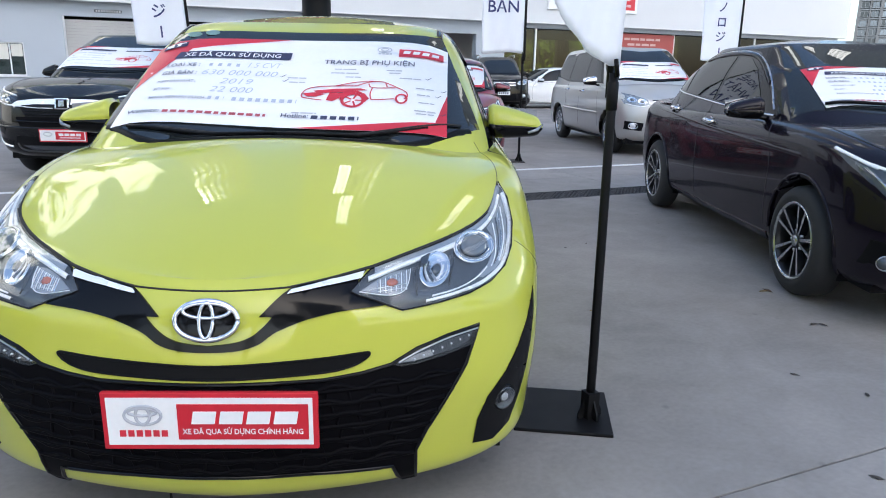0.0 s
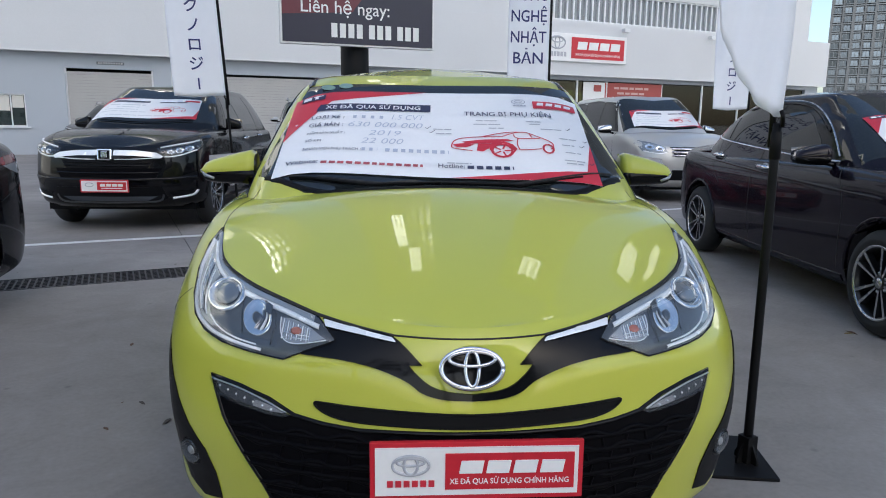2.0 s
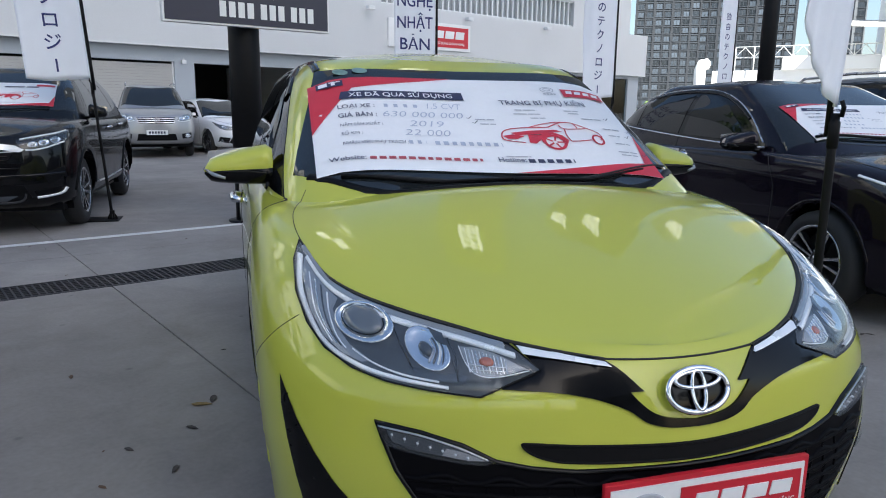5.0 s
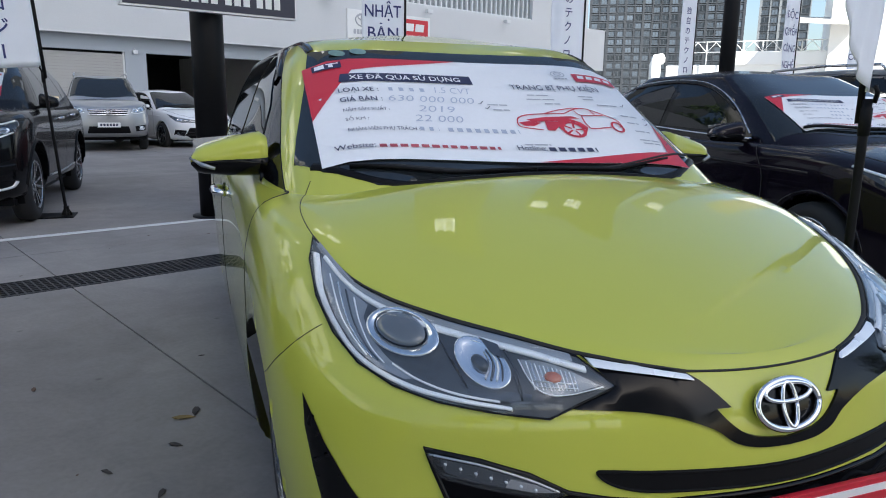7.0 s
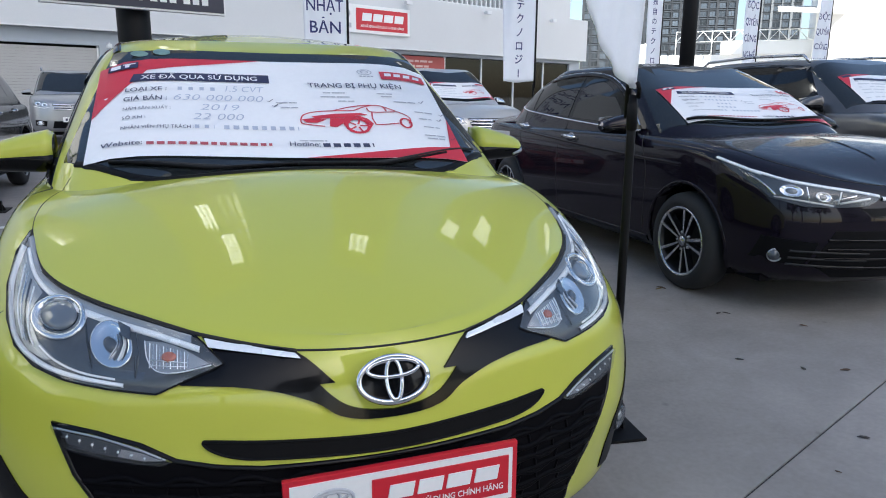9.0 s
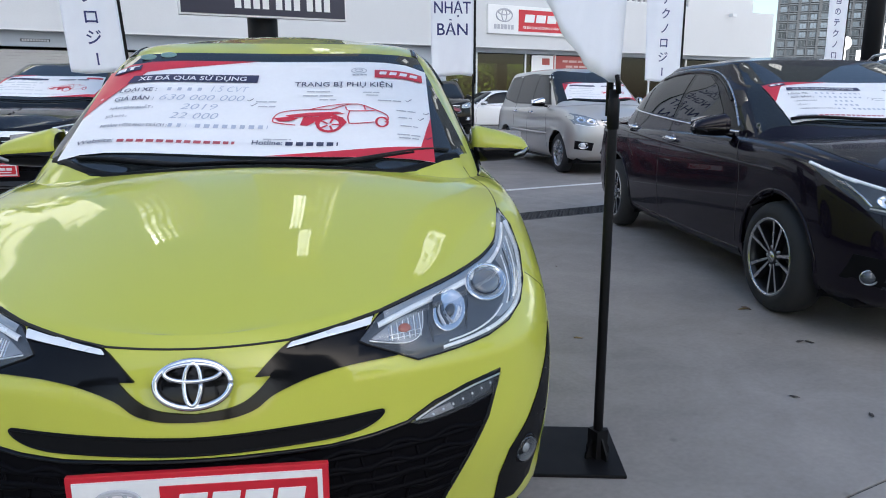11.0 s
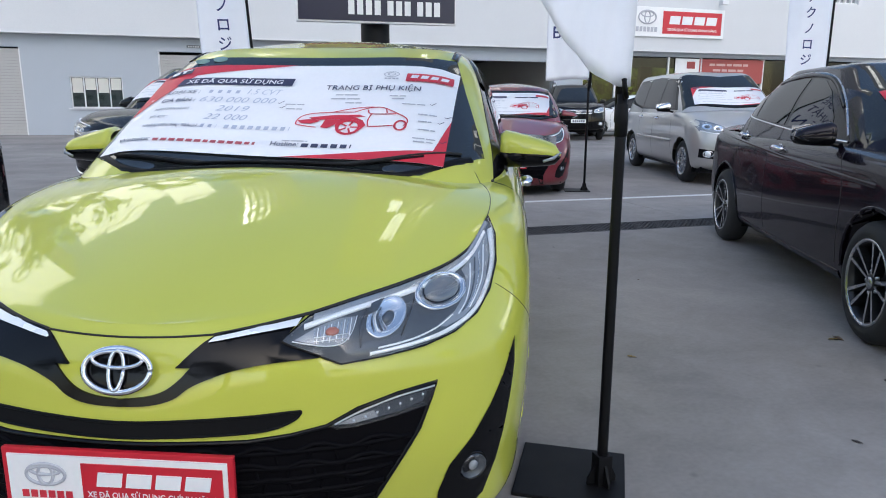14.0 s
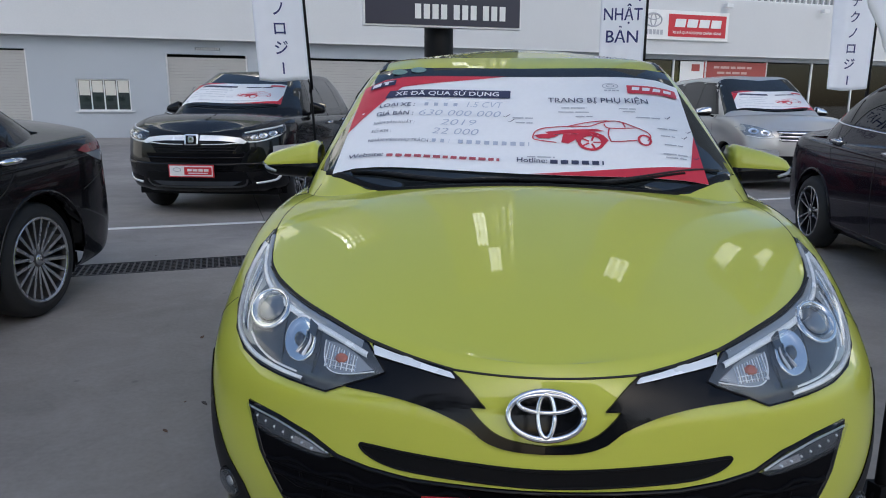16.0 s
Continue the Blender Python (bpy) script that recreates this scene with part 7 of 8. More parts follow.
# ---------- flags, signs, posts ----------
def feather_flag(x, y, lean, z0, width, words, step, size, side=-1, top=3.4, group="feather flags", base=True, yaw=0.0, corner=0.0, back=False, label="white feather flag with dark blue lettering on a black pole", seed=0, crease=0.3, first=None, plate_yaw=0.0):
    """A tall flag on a pole with a foot plate. The cloth hangs to one side of the pole; corner cuts its lower edge upwards."""
    f = thing("feather_flag", label, "flag", group, pose(x, y, 0, 0, 0, yaw))
    rnd = random.Random(seed)
    ph = rnd.uniform(0, 6)

    def pole_x(z):
        return -lean * z

    tube("pole", [(pole_x(z), 0, z) for z in np.linspace(0.03, z0 - 0.02, 8)], np.linspace(0.0165, 0.015, 8), STEEL_BLACK, f, sides=12)
    tube("upper_pole", [(pole_x(z) - (0 if back else side * 0.018), 0.02 if back else -0.004, z) for z in np.linspace(z0 - 0.1, top, 10)], np.linspace(0.011, 0.009, 10) * (1.0 if back else 1.6), STEEL_BLACK, f, sides=10)
    lathe("pole_joint", [(-0.05, 0.014), (-0.048, 0.0185), (0.04, 0.0185), (0.045, 0.014)], STEEL_BLACK, f, n=16, axis="z", m=pose(pole_x(z0 - 0.09), 0, z0 - 0.09))
    tube("cord_knob", [(pole_x(z0), -0.02, z0 - 0.03), (pole_x(z0) - 0.014, -0.03, z0 + 0.0), (pole_x(z0) - 0.01, -0.02, z0 + 0.02)], 0.008, STEEL_BLACK, f, sides=8)
    if base:
        bm = bmesh.new()
        add_box(bm, -0.27, 0.075, -0.13, 0.21, 0.0, 0.012, bevel=0.004)
        part("foot_plate", bm, STEEL_BLACK, f, smooth=False, m=pose(0, 0, 0, 0, 0, plate_yaw))
        bm = bmesh.new()
        add_box(bm, -0.024, 0.024, -0.024, 0.024, 0.01, 0.11, bevel=0.003)
        for a in (0, 90, 180, 270):
            m = pose(0, 0, 0, 0, 0, a)
            vs = [bm.verts.new(m @ Vector(p)) for p in ((0.02, -0.004, 0.012), (0.05, -0.004, 0.012), (0.05, -0.004, 0.03), (0.02, -0.004, 0.09), (0.02, 0.004, 0.012), (0.05, 0.004, 0.012), (0.05, 0.004, 0.03), (0.02, 0.004, 0.09))]
            for q in ((0, 1, 2, 3), (7, 6, 5, 4), (0, 4, 5, 1), (1, 5, 6, 2), (2, 6, 7, 3)):
                bm.faces.new([vs[i] for i in q])
        part("socket", bm, STEEL_BLACK, f, smooth=False)

    def cloth(u, z):
        """u: 0 at the pole, 1 at the free edge."""
        fold = 0.035 * u * math.sin(4.2 * u * 2 + 1.7 * z + ph) + 0.02 * u * math.sin(9 * u + 3.1 * z + 2 * ph) + 0.012 * math.sin(14 * u - 2.0 * z) * u + crease * 0.012 * math.sin(22 * u + 9 * (z - z0) + ph) * math.exp(-(z - z0) * 2.5)
        return (pole_x(z) + side * u * width + (0.028 if u == 0 and back else 0) * -side, fold * 0.8, z)

    nu, nz = 22, 44
    verts, faces = [], []
    for t in (-0.0015, 0.0015):
        for j in range(nz + 1):
            for i in range(nu + 1):
                u = i / nu
                low = z0 + corner * (u ** 1.8) + (0.012 * math.sin(6 * u + ph) if not corner else 0)
                high = top - 0.35 * (u ** 2.5)
                z = low + (high - low) * j / nz
                p = cloth(u, z)
                verts.append((p[0], p[1] + t, p[2]))
    n = (nu + 1) * (nz + 1)
    for s in range(2):
        for j in range(nz):
            for i in range(nu):
                a = s * n + j * (nu + 1) + i
                q = (a, a + 1, a + nu + 2, a + nu + 1)
                faces.append(q if s else q[::-1])
    for j in range(nz):
        for i in (0, nu):
            a = j * (nu + 1) + i
            faces.append((a, a + nu + 1, a + nu + 1 + n, a + n))
    for i in range(nu):
        faces.append((i, i + 1, i + 1 + n, i + n))
    pydata("cloth", verts, faces, CLOTH, f)
    for k, w in enumerate(words):
        zc = (first or z0 + 0.12) + step * (len(words) - 1 - k)
        if zc > top - 0.5:
            continue
        v, fc = text_mesh(w, size, 0.002, "CENTER")
        wd = np.ptp(v[:, 0])
        v[:, 0] -= (v[:, 0].max() + v[:, 0].min()) / 2
        if wd > width * 0.86:
            v[:, 0] *= width * 0.86 / wd
        if w == "ー":
            v = np.stack([v[:, 1] - v[:, 1].mean(), v[:, 0] * 0.9 + size * 0.3, v[:, 2]], 1)
        out = []
        for p in v:
            uu = 0.5 + (side * p[0] / width) * (-1 if back else 1)
            q = cloth(uu, zc + p[1])
            out.append((q[0], q[1] + (0.005 if back else -0.005), q[2]))
        word = pydata("letter" if len(w) == 1 else "word", out, fc, CLOTH_INK, f, smooth=False)
        if len(w) > 1:
            tagged(word, kind="stuff")
    return f


JP = list("独自のテクノロジー")
VN = ["CÔNG", "NGHỆ", "NHẬT", "BẢN"]
VN2 = ["ĐỘC", "QUYỀN", "CÔNG", "NGHỆ", "NHẬT"]
feather_flag(1.096, 0.795, 0.0, 1.245, 0.37, VN, 0.26, 0.16, corner=0.42, back=True, top=3.3, yaw=22, plate_yaw=-31, crease=1.0, first=1.95, label="plain white feather flag seen from behind beside the lime hatchback", seed=3)
feather_flag(-2.175, 7.165, 0.066, 1.49, 0.60, JP, 0.222, 0.18, top=4.2, first=1.585, seed=1)
feather_flag(1.88, 8.50, 0.0, 1.50, 0.58, ["QUYỀN"] + VN, 0.282, 0.22, top=4.2, first=2.04, seed=2)
feather_flag(5.55, 10.0, 0.0, 1.47, 0.60, JP, 0.225, 0.18, top=4.2, first=1.56, seed=4)
feather_flag(11.9, 14.9, 0.0, 1.5, 0.60, JP, 0.25, 0.19, top=4.6, yaw=14, seed=5)
feather_flag(12.2, 11.8, 0.0, 1.5, 0.58, VN2, 0.36, 0.22, top=4.4, yaw=16, first=1.75, seed=6)
feather_flag(16.2, 13.4, 0.0, 1.5, 0.58, VN2, 0.38, 0.22, top=4.6, yaw=10, first=1.75, seed=7)


def poster(x, y, yaw, width, height, z, full=True):
    p = thing("advertising_board", "dark blue advertising board on a thick black post", "board", "advertising boards", pose(x, y, 0, 0, 0, yaw))
    lathe("post", [(0, 0.02), (0, 0.16), (z + height, 0.16), (z + height, 0.02)], STEEL_BLACK, p, n=32, axis="z", m=pose(0, 0.25, 0))
    lathe("post_base", [(0, 0.24), (0.015, 0.24), (0.018, 0.15)], STEEL_BLACK, p, n=32, axis="z", m=pose(0, 0.25, 0))
    box("frame", (-width / 2, width / 2, 0.0, 0.08, z, z + height), FRAME_MAT, p, bevel=0.004)
    box("panel", (-width / 2 + 0.02, width / 2 - 0.02, -0.006, 0.01, z + 0.02, z + height - 0.02), NAVY_BOARD, p, bevel=0)
    if full:
        w = width / 2 - 0.02
        pydata("red_field", [(-w, -0.0075, z + 0.30), (-w * 0.1, -0.0075, z + 0.36), (w * 0.25, -0.0075, z + 0.75), (-w, -0.0075, z + 0.95)], [(0, 1, 2, 3)], BOARD_RED, p, smooth=False)
        v, f = text_mesh("Liên hệ ngay:", 0.19, 0.001)
        tagged(pydata("board_text", [(-w * 0.78 + q[0] * 1.0, -0.010, z + 0.335 + q[1]) for q in v], f, PLATE_WHITE, p, smooth=False), kind="stuff")
        x0 = -w * 0.38
        for k in range(10):
            a = x0 + k * 0.095 + (0.045 if k > 3 else 0) + (0.045 if k > 6 else 0)
            box("digit_bar", (a, a + 0.066, -0.011, -0.005, z + 0.085, z + 0.235), PLATE_WHITE, p, bevel=0)
    return p


NAVY_BOARD = mat("board_navy", (0.016, 0.016, 0.040), 0.35, vary=0.1)
BOARD_RED = mat("board_red", (0.13, 0.02, 0.035), 0.35, vary=0.2)
poster(-0.632, 6.57, 18.6, 1.75, 1.3, 2.035)
poster(10.1, 11.3, 5, 1.75, 1.3, 4.6, False)


def hall_sign():
    s = thing("company_sign", "white dealer sign with a red panel on the fascia", "sign", m=WALL_M)
    y = -0.45
    box("sign_box", (6.2, 10.95, y, -0.35, 3.98, 5.2), PLATE_WHITE, s, bevel=0.02)
    box("red_panel", (7.82, 10.80, y - 0.012, y + 0.01, 4.12, 5.05), PLATE_RED, s, bevel=0)
    for k in range(4):
        a = 8.15 + k * 0.62
        bm = bmesh.new()
        add_box(bm, a, a + 0.52, y - 0.03, y - 0.01, 4.52, 4.86, bevel=0.01)
        bmesh.ops.transform(bm, matrix=Matrix(((1, 0, 0.15, -0.7), (0, 1, 0, 0), (0, 0, 1, 0), (0, 0, 0, 1))), verts=bm.verts)
        part("brand_shape", bm, PLATE_WHITE, s, smooth=False)
    v, f = text_mesh("XE ĐÃ QUA SỬ DỤNG CHÍNH HÃNG", 0.15, 0.002, "CENTER")
    tagged(pydata("sign_text", [(9.3 + q[0], y - 0.016, 4.25 + q[1]) for q in v], f, PLATE_WHITE, s, smooth=False), kind="stuff")
    ring("logo_oval", 0.42, 0.27, 0.03, GREY_INK, s, pose(7.05, y - 0.01, 4.78), 36)
    ring("logo_oval", 0.13, 0.25, 0.025, GREY_INK, s, pose(7.05, y - 0.01, 4.78), 28)
    ring("logo_oval", 0.30, 0.11, 0.025, GREY_INK, s, pose(7.05, y - 0.01, 4.90), 28)
    for k in range(6):
        box("logo_bar", (6.52 + k * 0.18, 6.65 + k * 0.18, y - 0.012, y + 0.01, 4.18, 4.38), GREY_INK, s, bevel=0)
    for i, a in enumerate((5.15, 10.7, 16.1, 21.5)):
        l = thing("flood_light", "small grey flood light on the fascia", "lamp", "fascia lamps", WALL_M @ Matrix.Translation((a, -0.35, 5.5)))
        tube("arm", [(0, 0, 0), (0, -0.12, 0.02), (0, -0.22, 0.0)], 0.02, FRAME_MAT, l, sides=6)
        box("head", (-0.16, 0.16, -0.42, -0.18, -0.10, 0.06), FRAME_MAT, l, bevel=0.02)
    v = thing("vent_plate", "small dark vent plate above the shutter", "vent", m=WALL_M)
    box("vent_frame", (-11.5, -10.65, -0.02, 0.01, 3.05, 3.14), TRIM, v)
    for k in range(10):
        box("slat", (-11.46 + k * 0.08, -11.41 + k * 0.08, -0.028, -0.015, 3.065, 3.125), FRAME_MAT, v, bevel=0)
    l = thing("wall_lamp", "small wall lamp beside the open bay", "lamp", m=WALL_M @ Matrix.Translation((-2.68, 0, 2.87)))
    box("lamp_body", (-0.08, 0.08, -0.16, 0.0, -0.06, 0.08), FRAME_MAT, l, bevel=0.02)
    tube("bracket", [(0, 0.0, 0.05), (0, -0.1, 0.12), (0, -0.12, 0.06)], 0.012, FRAME_MAT, l, sides=6)


hall_sign()


# ---------- distance ----------
def boxes(name, dims, material, parent, kind="stuff"):
    """Many plain blocks joined into one mesh."""
    verts, faces = [], []
    for x0, x1, y0, y1, z0, z1 in dims:
        b = len(verts)
        verts += [(x0, y0, z0), (x1, y0, z0), (x1, y1, z0), (x0, y1, z0), (x0, y0, z1), (x1, y0, z1), (x1, y1, z1), (x0, y1, z1)]
        faces += [tuple(b + i for i in q) for q in ((3, 2, 1, 0), (4, 5, 6, 7), (0, 1, 5, 4), (1, 2, 6, 5), (2, 3, 7, 6), (3, 0, 4, 7))]
    return tagged(pydata(name, verts, faces, material, parent, smooth=False), kind=kind)


STOREY = 3.1


def tower(x, y, yaw, width, floors, total, bays, wall, light, label, base=0.0, pale=()):
    """An apartment block; the lower floors have windows of their own, the upper ones joined windows. pale: runs of
    white blocks (first floor, last floor, left, right) put in for sunlit patches, with left and right as shares of the
    width.
    """
    t = thing("apartment_tower", label, "building", "apartment towers", pose(x, y, 0, 0, 0, yaw))
    h = total * STOREY + base
    box("wall", (-width / 2, width / 2, 0, 14, 0, h), wall, t, bevel=0)
    boxes("roof", [(-width / 2 - 0.3, width / 2 + 0.3, -0.3, 14.3, h, h + 0.8), (-width / 4, width / 4, 3, 10, h + 0.8, h + 5)], light, t, "")
    bw = width / max(bays, 1)
    me_f = me_p = None
    for f in range(floors):
        z = base + f * STOREY
        box("floor_band", (-width / 2 - 0.1, width / 2 + 0.1, -0.25, 0.02, z - 0.12, z + 0.22), light, t, bevel=0)
        for b in range(bays):
            m = pose(-width / 2 + b * bw, 0, z)
            if me_f is None:
                fr = bmesh.new()
                for k in (0.14, 0.48, 0.82):
                    add_box(fr, bw * k, bw * (k + 0.04), -0.12, 0.02, 0.72, 2.55)
                add_box(fr, bw * 0.14, bw * 0.86, -0.121, 0.02, 2.55, 2.66)
                add_box(fr, bw * 0.10, bw * 0.90, -0.5, 0.02, 0.55, 0.72)
                me_f = part("window_frame", fr, light, t, smooth=False, m=m).data
                me_p = box("pane", (bw * 0.2, bw * 0.8, -0.06, 0.0, 0.75, 2.55), TOWER_GLASS, t, bevel=0, m=m).data
            else:
                for nm, me in (("window_frame", me_f), ("pane", me_p)):
                    o = new(nm, me)
                    o.parent = t
                    o.matrix_local = m
    if floors:
        for b in range(bays + 1):
            a = -width / 2 + b * bw
            # Every second strip is wider, a dark stand-in for a shaded recess.
            half = 0.22 if b % 2 else 0.46
            box("bay_strip", (a - half, a + half, -0.35, 0.02, 0, h), wall, t, bevel=0)
    panes = [(-width / 2 + (b + 0.2) * bw, -width / 2 + (b + 0.8) * bw, -0.04, 0.02, base + f * STOREY + 0.8, base + f * STOREY + 2.5) for f in range(floors, total) for b in range(bays)]
    if panes:
        boxes("upper_panes", panes, TOWER_GLASS, t)
    # White blocks stand in for sunlit tower faces mirrored in the hood.
    for f0, f1, l, r in pale:
        x0, x1 = -width / 2 + l * width, -width / 2 + r * width
        lots = [(x0, x1, -0.8, 0.01, base + f * STOREY - 0.5, base + f * STOREY + 1.1) for f in range(f0, f1)]
        step = (x1 - x0) / max(2, round((x1 - x0) / 3.2))
        lots += [(x0 + k * step - 0.5, x0 + k * step + 0.5, -0.75, 0.01, base + f0 * STOREY, base + f1 * STOREY) for k in range(round((x1 - x0) / step) + 1)]
        boxes("sunlit_patch", lots, SUNLIT_WALL, t)


def polar(az, d, x0=0.0, y0=-1.2):
    return x0 + d * math.sin(radians(az)), y0 + d * math.cos(radians(az))


for az, d, w, floors, total, bays, wl, li, lab, pale in (
        (33.6, 300, 24, 19, 80, 7, TOWER, TOWER_LIGHT, "dark grey apartment tower with pale window bands", [(71, 77, 0.15, 0.55)]),
        (39.1, 302, 34, 19, 80, 10, TOWER, TOWER_LIGHT, "grey apartment tower with rows of windows", [(66, 72, 0.05, 0.32)]),
        (45.0, 320, 18, 19, 60, 5, TOWER_PALE, TOWER_LIGHT, "pale apartment tower with square windows", [(54, 58, 0.5, 0.95)]),
        (50.6, 330, 17, 19, 44, 5, SAND_WALL, SAND_WALL, "sunlit sand-coloured apartment tower", []),
        (20.0, 150, 26, 0, 58, 9, TOWER, TOWER_LIGHT, "unseen dark apartment tower with white blocks added for bright reflections", [(46, 52, 0.35, 0.62)]),
        (-4.0, 150, 30, 0, 62, 10, TOWER, TOWER_LIGHT, "unseen dark apartment tower with white blocks added for bright reflections", [(40, 47, 0.46, 0.58), (48, 56, 0.60, 0.74)]),
        # Unseen blocks, added to give the hood its pale left reflection.
        (-39.5, 140, 26, 0, 28, 0, WORN_WALL, WORN_WALL, "unseen white block added beyond the hall for pale reflections", []),
        (-31.5, 150, 14, 0, 33, 0, WORN_WALL, WORN_WALL, "unseen white block added beyond the hall for pale reflections", []),
        (-22.0, 160, 22, 0, 46, 8, TOWER, TOWER_LIGHT, "dark apartment tower beyond the hall", [])):
    x, y = polar(az, d)
    tower(x, y, -az, w, floors, total, bays, wl, li, lab, 0.5, pale)
# unseen white blocks added to the west to brighten headlights and bumper
for az, d, w, total, turn in ((-82, 66, 44, 7, 22), (-58, 84, 30, 19, 20)):
    x, y = polar(az, d)
    tower(x, y, -az - turn, w, 0, total, 0, WORN_WALL, WORN_WALL, "unseen white block added west of the lot as a reflector", 0.5)
# unseen tower added to shade the lot; its pale wall bounces light back
x, y = polar(SUN_AZ, 220, 0.0, 0.0)
tower(x, y, -SUN_AZ, 72, 0, 82, 20, TOWER_WHITE, TOWER_WHITE, "unseen very tall pale tower added to shade the lot", 0.5)


def low_building():
    x, y = polar(44.5, 72)
    b = thing("low_building", "sunlit white low building with a lattice parapet", "building", m=pose(x, y, 0, 0, 0, -44.5))
    box("wall", (-10, 14, 0, 10, 0, 5.2), SUNLIT_WALL, b, bevel=0.02)
    box("step_wall", (-4, 14, -0.5, 9, 5.2, 6.3), SUNLIT_WALL, b, bevel=0.02)
    box("tall_wall", (3.6, 20, -1.5, 9, 0, 17), SUNLIT_WALL, b, bevel=0.02)
    for k in range(7):
        box("window", (-9 + k * 2.6, -8.2 + k * 2.6, -0.04, 0.02, 3.0, 3.7), TOWER_GLASS, b, bevel=0)
    for k in range(9):
        a = -8 + k * 1.6
        tube("lattice_post", [(a, -0.4, 5.2 if a < -4 else 6.3), (a, -0.4, 7.3)], 0.05, SUNLIT_WALL, b, sides=6)
        tube("lattice_brace", [(a, -0.4, 6.35), (a + 0.8, -0.4, 7.25), (a + 1.6, -0.4, 6.35)], 0.04, SUNLIT_WALL, b, sides=6)
    tube("lattice_rail", [(-8, -0.4, 7.3), (6, -0.4, 7.3)], 0.05, SUNLIT_WALL, b, sides=6)
    tube("lattice_rail", [(-8, -0.4, 6.35), (6, -0.4, 6.35)], 0.05, SUNLIT_WALL, b, sides=6)
    pydata("lean_to_roof", [(0.5, -4, 8.6), (6, -4, 8.2), (6, 1, 9.2), (0.5, 1, 9.5), (0.5, -4, 8.45), (6, -4, 8.05), (6, 1, 9.05), (0.5, 1, 9.35)], [(0, 1, 2, 3), (7, 6, 5, 4), (0, 4, 5, 1), (1, 5, 6, 2), (2, 6, 7, 3), (3, 7, 4, 0)], BLIND, b, smooth=False)
    x, y = polar(35.6, 60)
    p = thing("vent_pipe", "white bent vent pipe rising above the wall", "pipe", m=pose(x, y, 0))
    tube("pipe", [(0, 0, 0), (0, 0, 4.6), (0.15, 0, 5.0), (0.6, 0, 5.05)], 0.45, SUNLIT_WALL, p, sides=14)


low_building()


# ---------- trees behind the lot ----------
LEAF = mat("leaf", (0.095, 0.16, 0.03), 0.55, vary=0.5, scale=1.2, fine=14)
BARK = mat("bark", (0.10, 0.075, 0.055), 0.9, vary=0.3, scale=6, fine=60, bump=0.01)


def tree(x, y, h, r, seed, label="broad leafy tree behind the lot", leaf=1.0):
    rnd = random.Random(seed)
    t = thing("tree", label, "tree", "trees", pose(x, y, 0))
    pts = [(0, 0, 0), (0.1, 0.05, h * 0.25), (-0.1, 0.1, h * 0.5), (0.1, 0, h * 0.7)]
    tube("trunk", curve_pts(pts, False, 5), np.linspace(0.24, 0.09, 16), BARK, t, sides=10)
    for k in range(7):
        a = k * 0.9 + rnd.uniform(-0.3, 0.3)
        z = h * rnd.uniform(0.35, 0.6)
        l = r * rnd.uniform(0.6, 0.95)
        tube("limb", curve_pts([(0, 0, z), (l * 0.45 * math.cos(a), l * 0.45 * math.sin(a), z + h * 0.14), (l * math.cos(a), l * math.sin(a), z + h * 0.22)], False, 4), np.linspace(0.09, 0.025, 9), BARK, t, sides=7)
    verts, faces = [], []
    for c in range(70):
        a, q = rnd.uniform(0, 6.28), math.sqrt(rnd.random())
        zc = h * (0.5 + 0.5 * rnd.random())
        rr = r * q * math.sqrt(max(1 - ((zc / h - 0.68) / 0.36) ** 2, 0.05))
        cx, cy = rr * math.cos(a), rr * math.sin(a)
        s = rnd.uniform(0.35, 0.7) * max(1, leaf * 0.7)
        for _ in range(70):
            d = Vector((rnd.gauss(0, 1), rnd.gauss(0, 1), rnd.gauss(0, 0.7)))
            d = d.normalized() * s * rnd.random() ** 0.4
            p = Vector((cx, cy, zc)) + d
            u = Vector((rnd.gauss(0, 1), rnd.gauss(0, 1), rnd.gauss(0, 0.5))).normalized()
            w = u.cross(Vector((rnd.gauss(0, 1), rnd.gauss(0, 1), rnd.gauss(0, 1)))).normalized()
            ln = rnd.uniform(0.07, 0.13) * leaf
            b = len(verts)
            verts += [p - u * ln, p + w * ln * 0.45, p + u * ln, p - w * ln * 0.45]
            faces.append((b, b + 1, b + 2, b + 3))
    tagged(pydata("crown", verts, faces, LEAF, t, smooth=False), kind="stuff")


# Unseen trees, known from reflections; their spacing also dims the southern light.
for k, (x, y) in enumerate(((-13.5, -15.0), (-7.2, -14.2), (-1.0, -15.1), (9.5, -31.0), (19.0, -33.0), (27.5, -5.0))):
    tree(x, y, (8.6, 10.2, 9.3, 9.8)[k % 4], (3.5, 3.9, 3.6)[k % 3], k + 1, leaf=1.7)
for x, y, h, r, sd in ((-33, 33, 27, 8.5, 6), (-22, 42, 27, 8.0, 7), (-44, 24, 28, 9.0, 8)):
    tree(x, y, h, r, sd, "tall leafy tree rising behind the hall", 3.0)


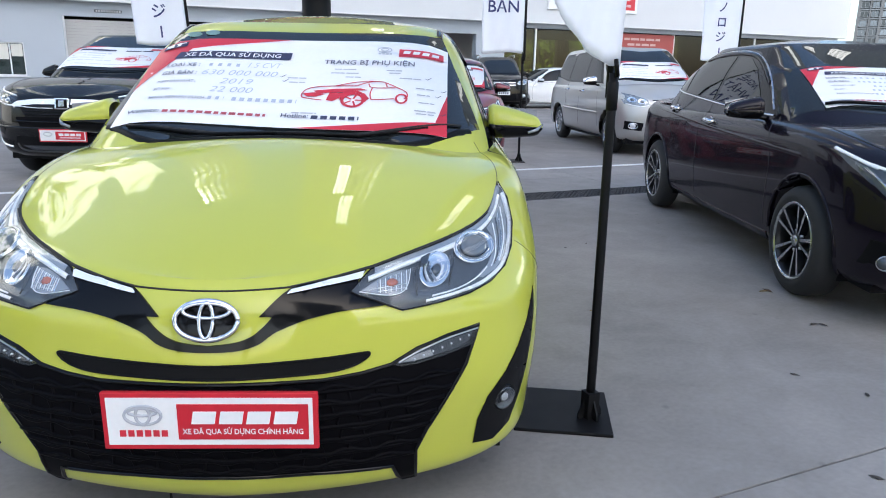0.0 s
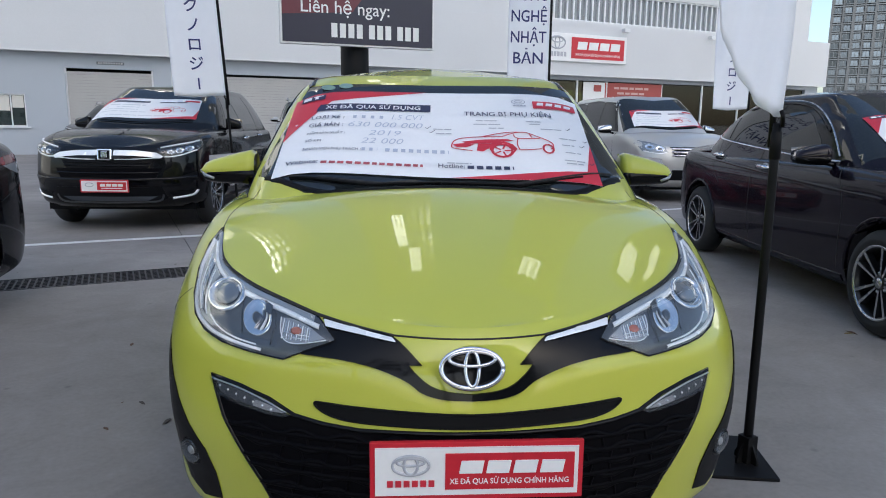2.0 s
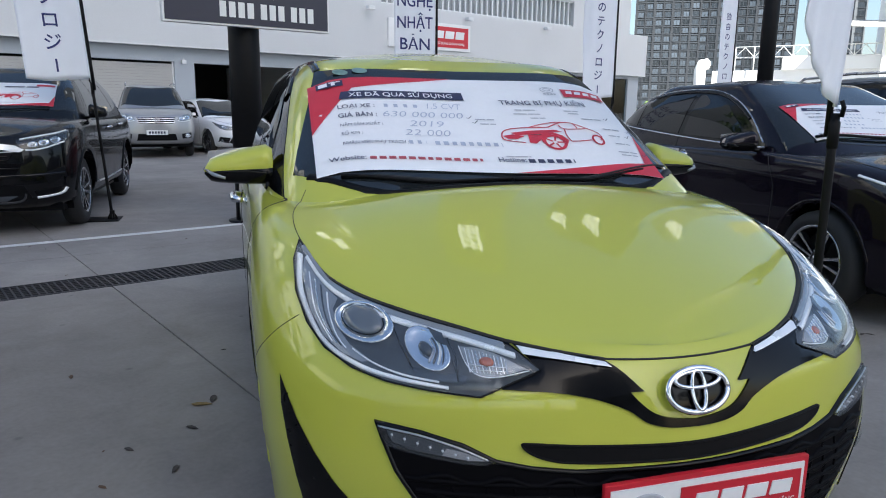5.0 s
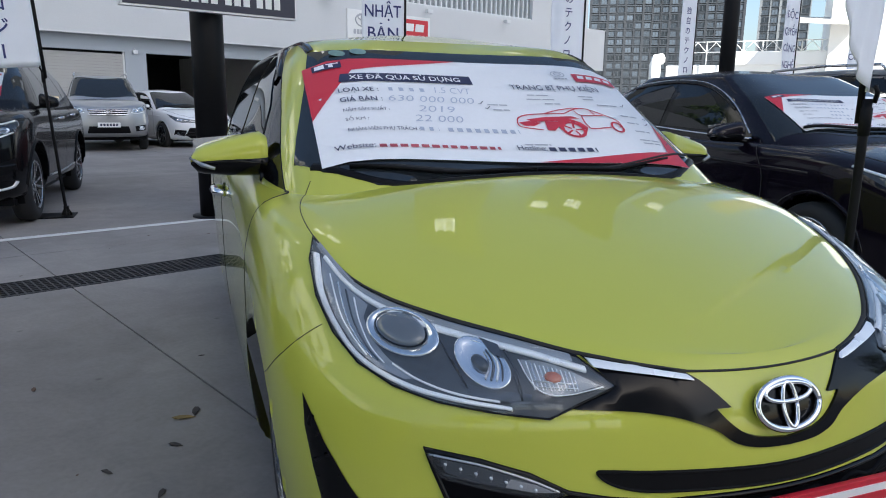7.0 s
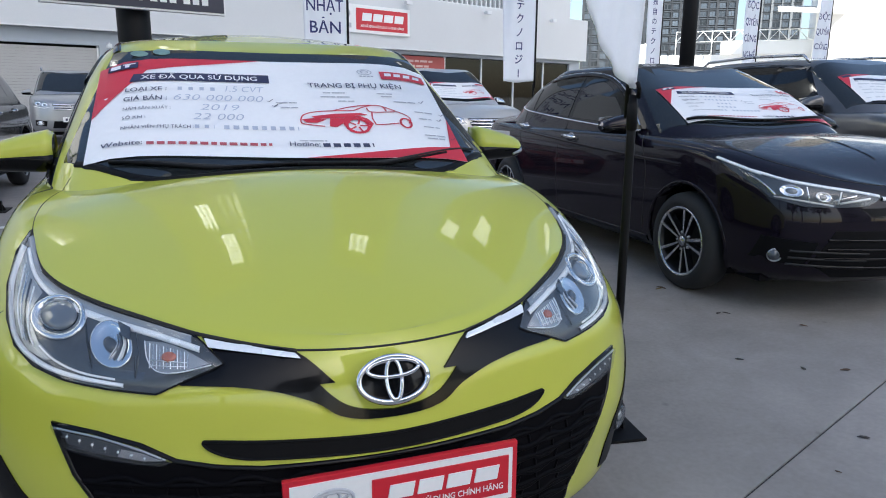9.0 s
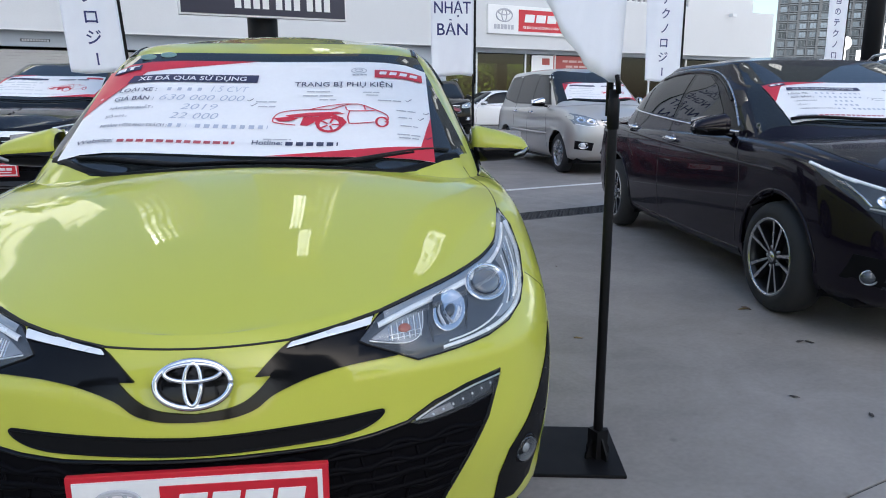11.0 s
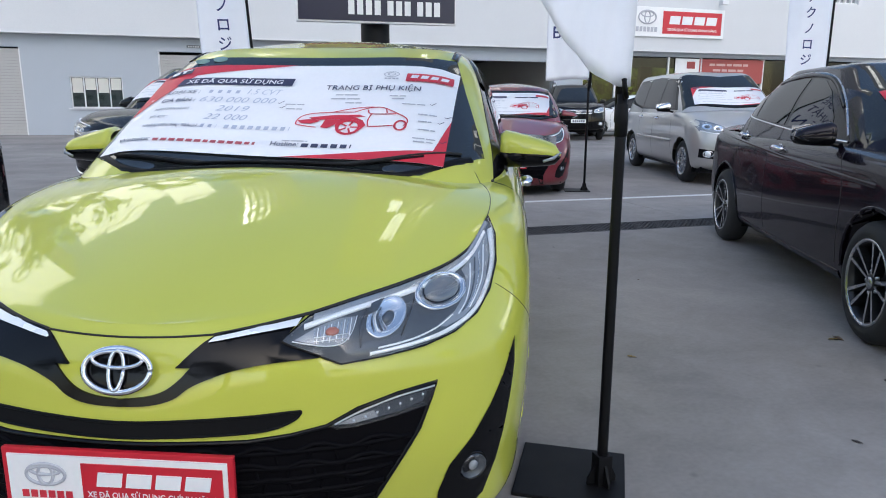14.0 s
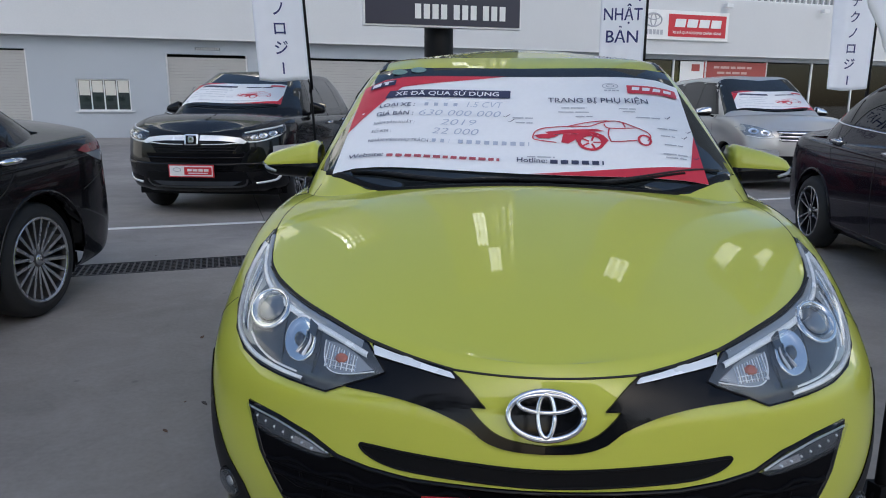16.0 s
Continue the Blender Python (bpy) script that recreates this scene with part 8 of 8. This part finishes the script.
def hedge(label, az0, az1, d0, d1, high, count, leaf, seed, bays=5.0):
    """A leafy bank with an uneven top, between two bearings and two distances."""
    rnd = random.Random(seed)
    verts, faces = [], []
    for _ in range(count):
        az, d = rnd.uniform(az0, az1), rnd.uniform(d0, d1)
        x, y = polar(az, d)
        p = Vector((x, y, high * rnd.random() ** 0.7 * (1 + 0.25 * math.sin(az * bays) + 0.12 * math.sin(az * bays * 2.7))))
        u = Vector((rnd.gauss(0, 1), rnd.gauss(0, 1), rnd.gauss(0, 1))).normalized()
        w = u.orthogonal().normalized()
        b = len(verts)
        verts.extend([p - u * leaf, p + w * leaf * 0.55, p + u * leaf, p - w * leaf * 0.55])
        faces.append((b, b + 1, b + 2, b + 3))
    tagged(pydata("hedge", verts, faces, LEAF, smooth=False), label, "hedge", kind="stuff")


hedge("dark green clipped hedge behind the parked cars", 28.5, 38, 50, 54, 1.5, 4200, 0.20, 5)
hedge("sunlit shrubs seen through the showroom glass", 6, 26.5, 74, 82, 6.5, 12000, 0.34, 6, 2.3)


# ---------- leaves and grit on the concrete ----------
def litter():
    rnd = random.Random(11)
    dry = [mat("dry_leaf", c, 0.8, vary=0.3, scale=40) for c in ((0.10, 0.055, 0.03), (0.22, 0.15, 0.05), (0.05, 0.04, 0.035))]
    seen = [(-0.69, 2.68, 0.045, 0), (-0.33, 2.03, 0.07, 1), (-0.26, 2.06, 0.06, 2), (-0.43, 1.84, 0.045, 2), (-0.67, 1.80, 0.04, 2), (-0.58, 1.555, 0.045, 2), (-0.81, 1.58, 0.03, 0), (3.01, 0.72, 0.04, 2), (3.11, 0.33, 0.035, 0),
            (2.59, -0.06, 0.04, 0), (2.455, 0.075, 0.035, 2), (1.93, -0.34, 0.035, 2), (3.22, 1.26, 0.06, 0), (3.19, 1.25, 0.05, 1), (2.97, 0.74, 0.045, 2), (2.03, 1.32, 0.04, 1), (2.35, 0.33, 0.03, 2)]
    spots = [(*lot(u, v)[:2], s, k) for u, v, s, k in seen]
    for _ in range(38):
        spots.append((rnd.uniform(-4.5, 5), rnd.uniform(-0.5, 6), rnd.uniform(0.010, 0.024), rnd.choice((0, 2, 2))))
    for x, y, s, k in spots:
        s *= 0.75
        n = 7
        a0 = rnd.uniform(0, 6.28)
        verts = []
        for t in (0.002, 0.004):
            for i in range(n):
                th = 2 * math.pi * i / n
                l = s * (1.0 if i in (0,) else rnd.uniform(0.45, 0.8))
                u, v = l * math.cos(th), 0.45 * l * math.sin(th)
                verts.append((u * math.cos(a0) - v * math.sin(a0), u * math.sin(a0) + v * math.cos(a0), t + 0.25 * abs(v)))
        faces = [tuple(range(n))[::-1], tuple(range(n, 2 * n))] + [(i, (i + 1) % n, n + (i + 1) % n, n + i) for i in range(n)]
        o = pydata("dry_leaf", verts, faces, dry[k], smooth=False)
        o.matrix_world = pose(x, y, 0.001)
        tagged(o, "small dry curled leaf lying on the concrete", "leaf", "fallen leaves")


litter()
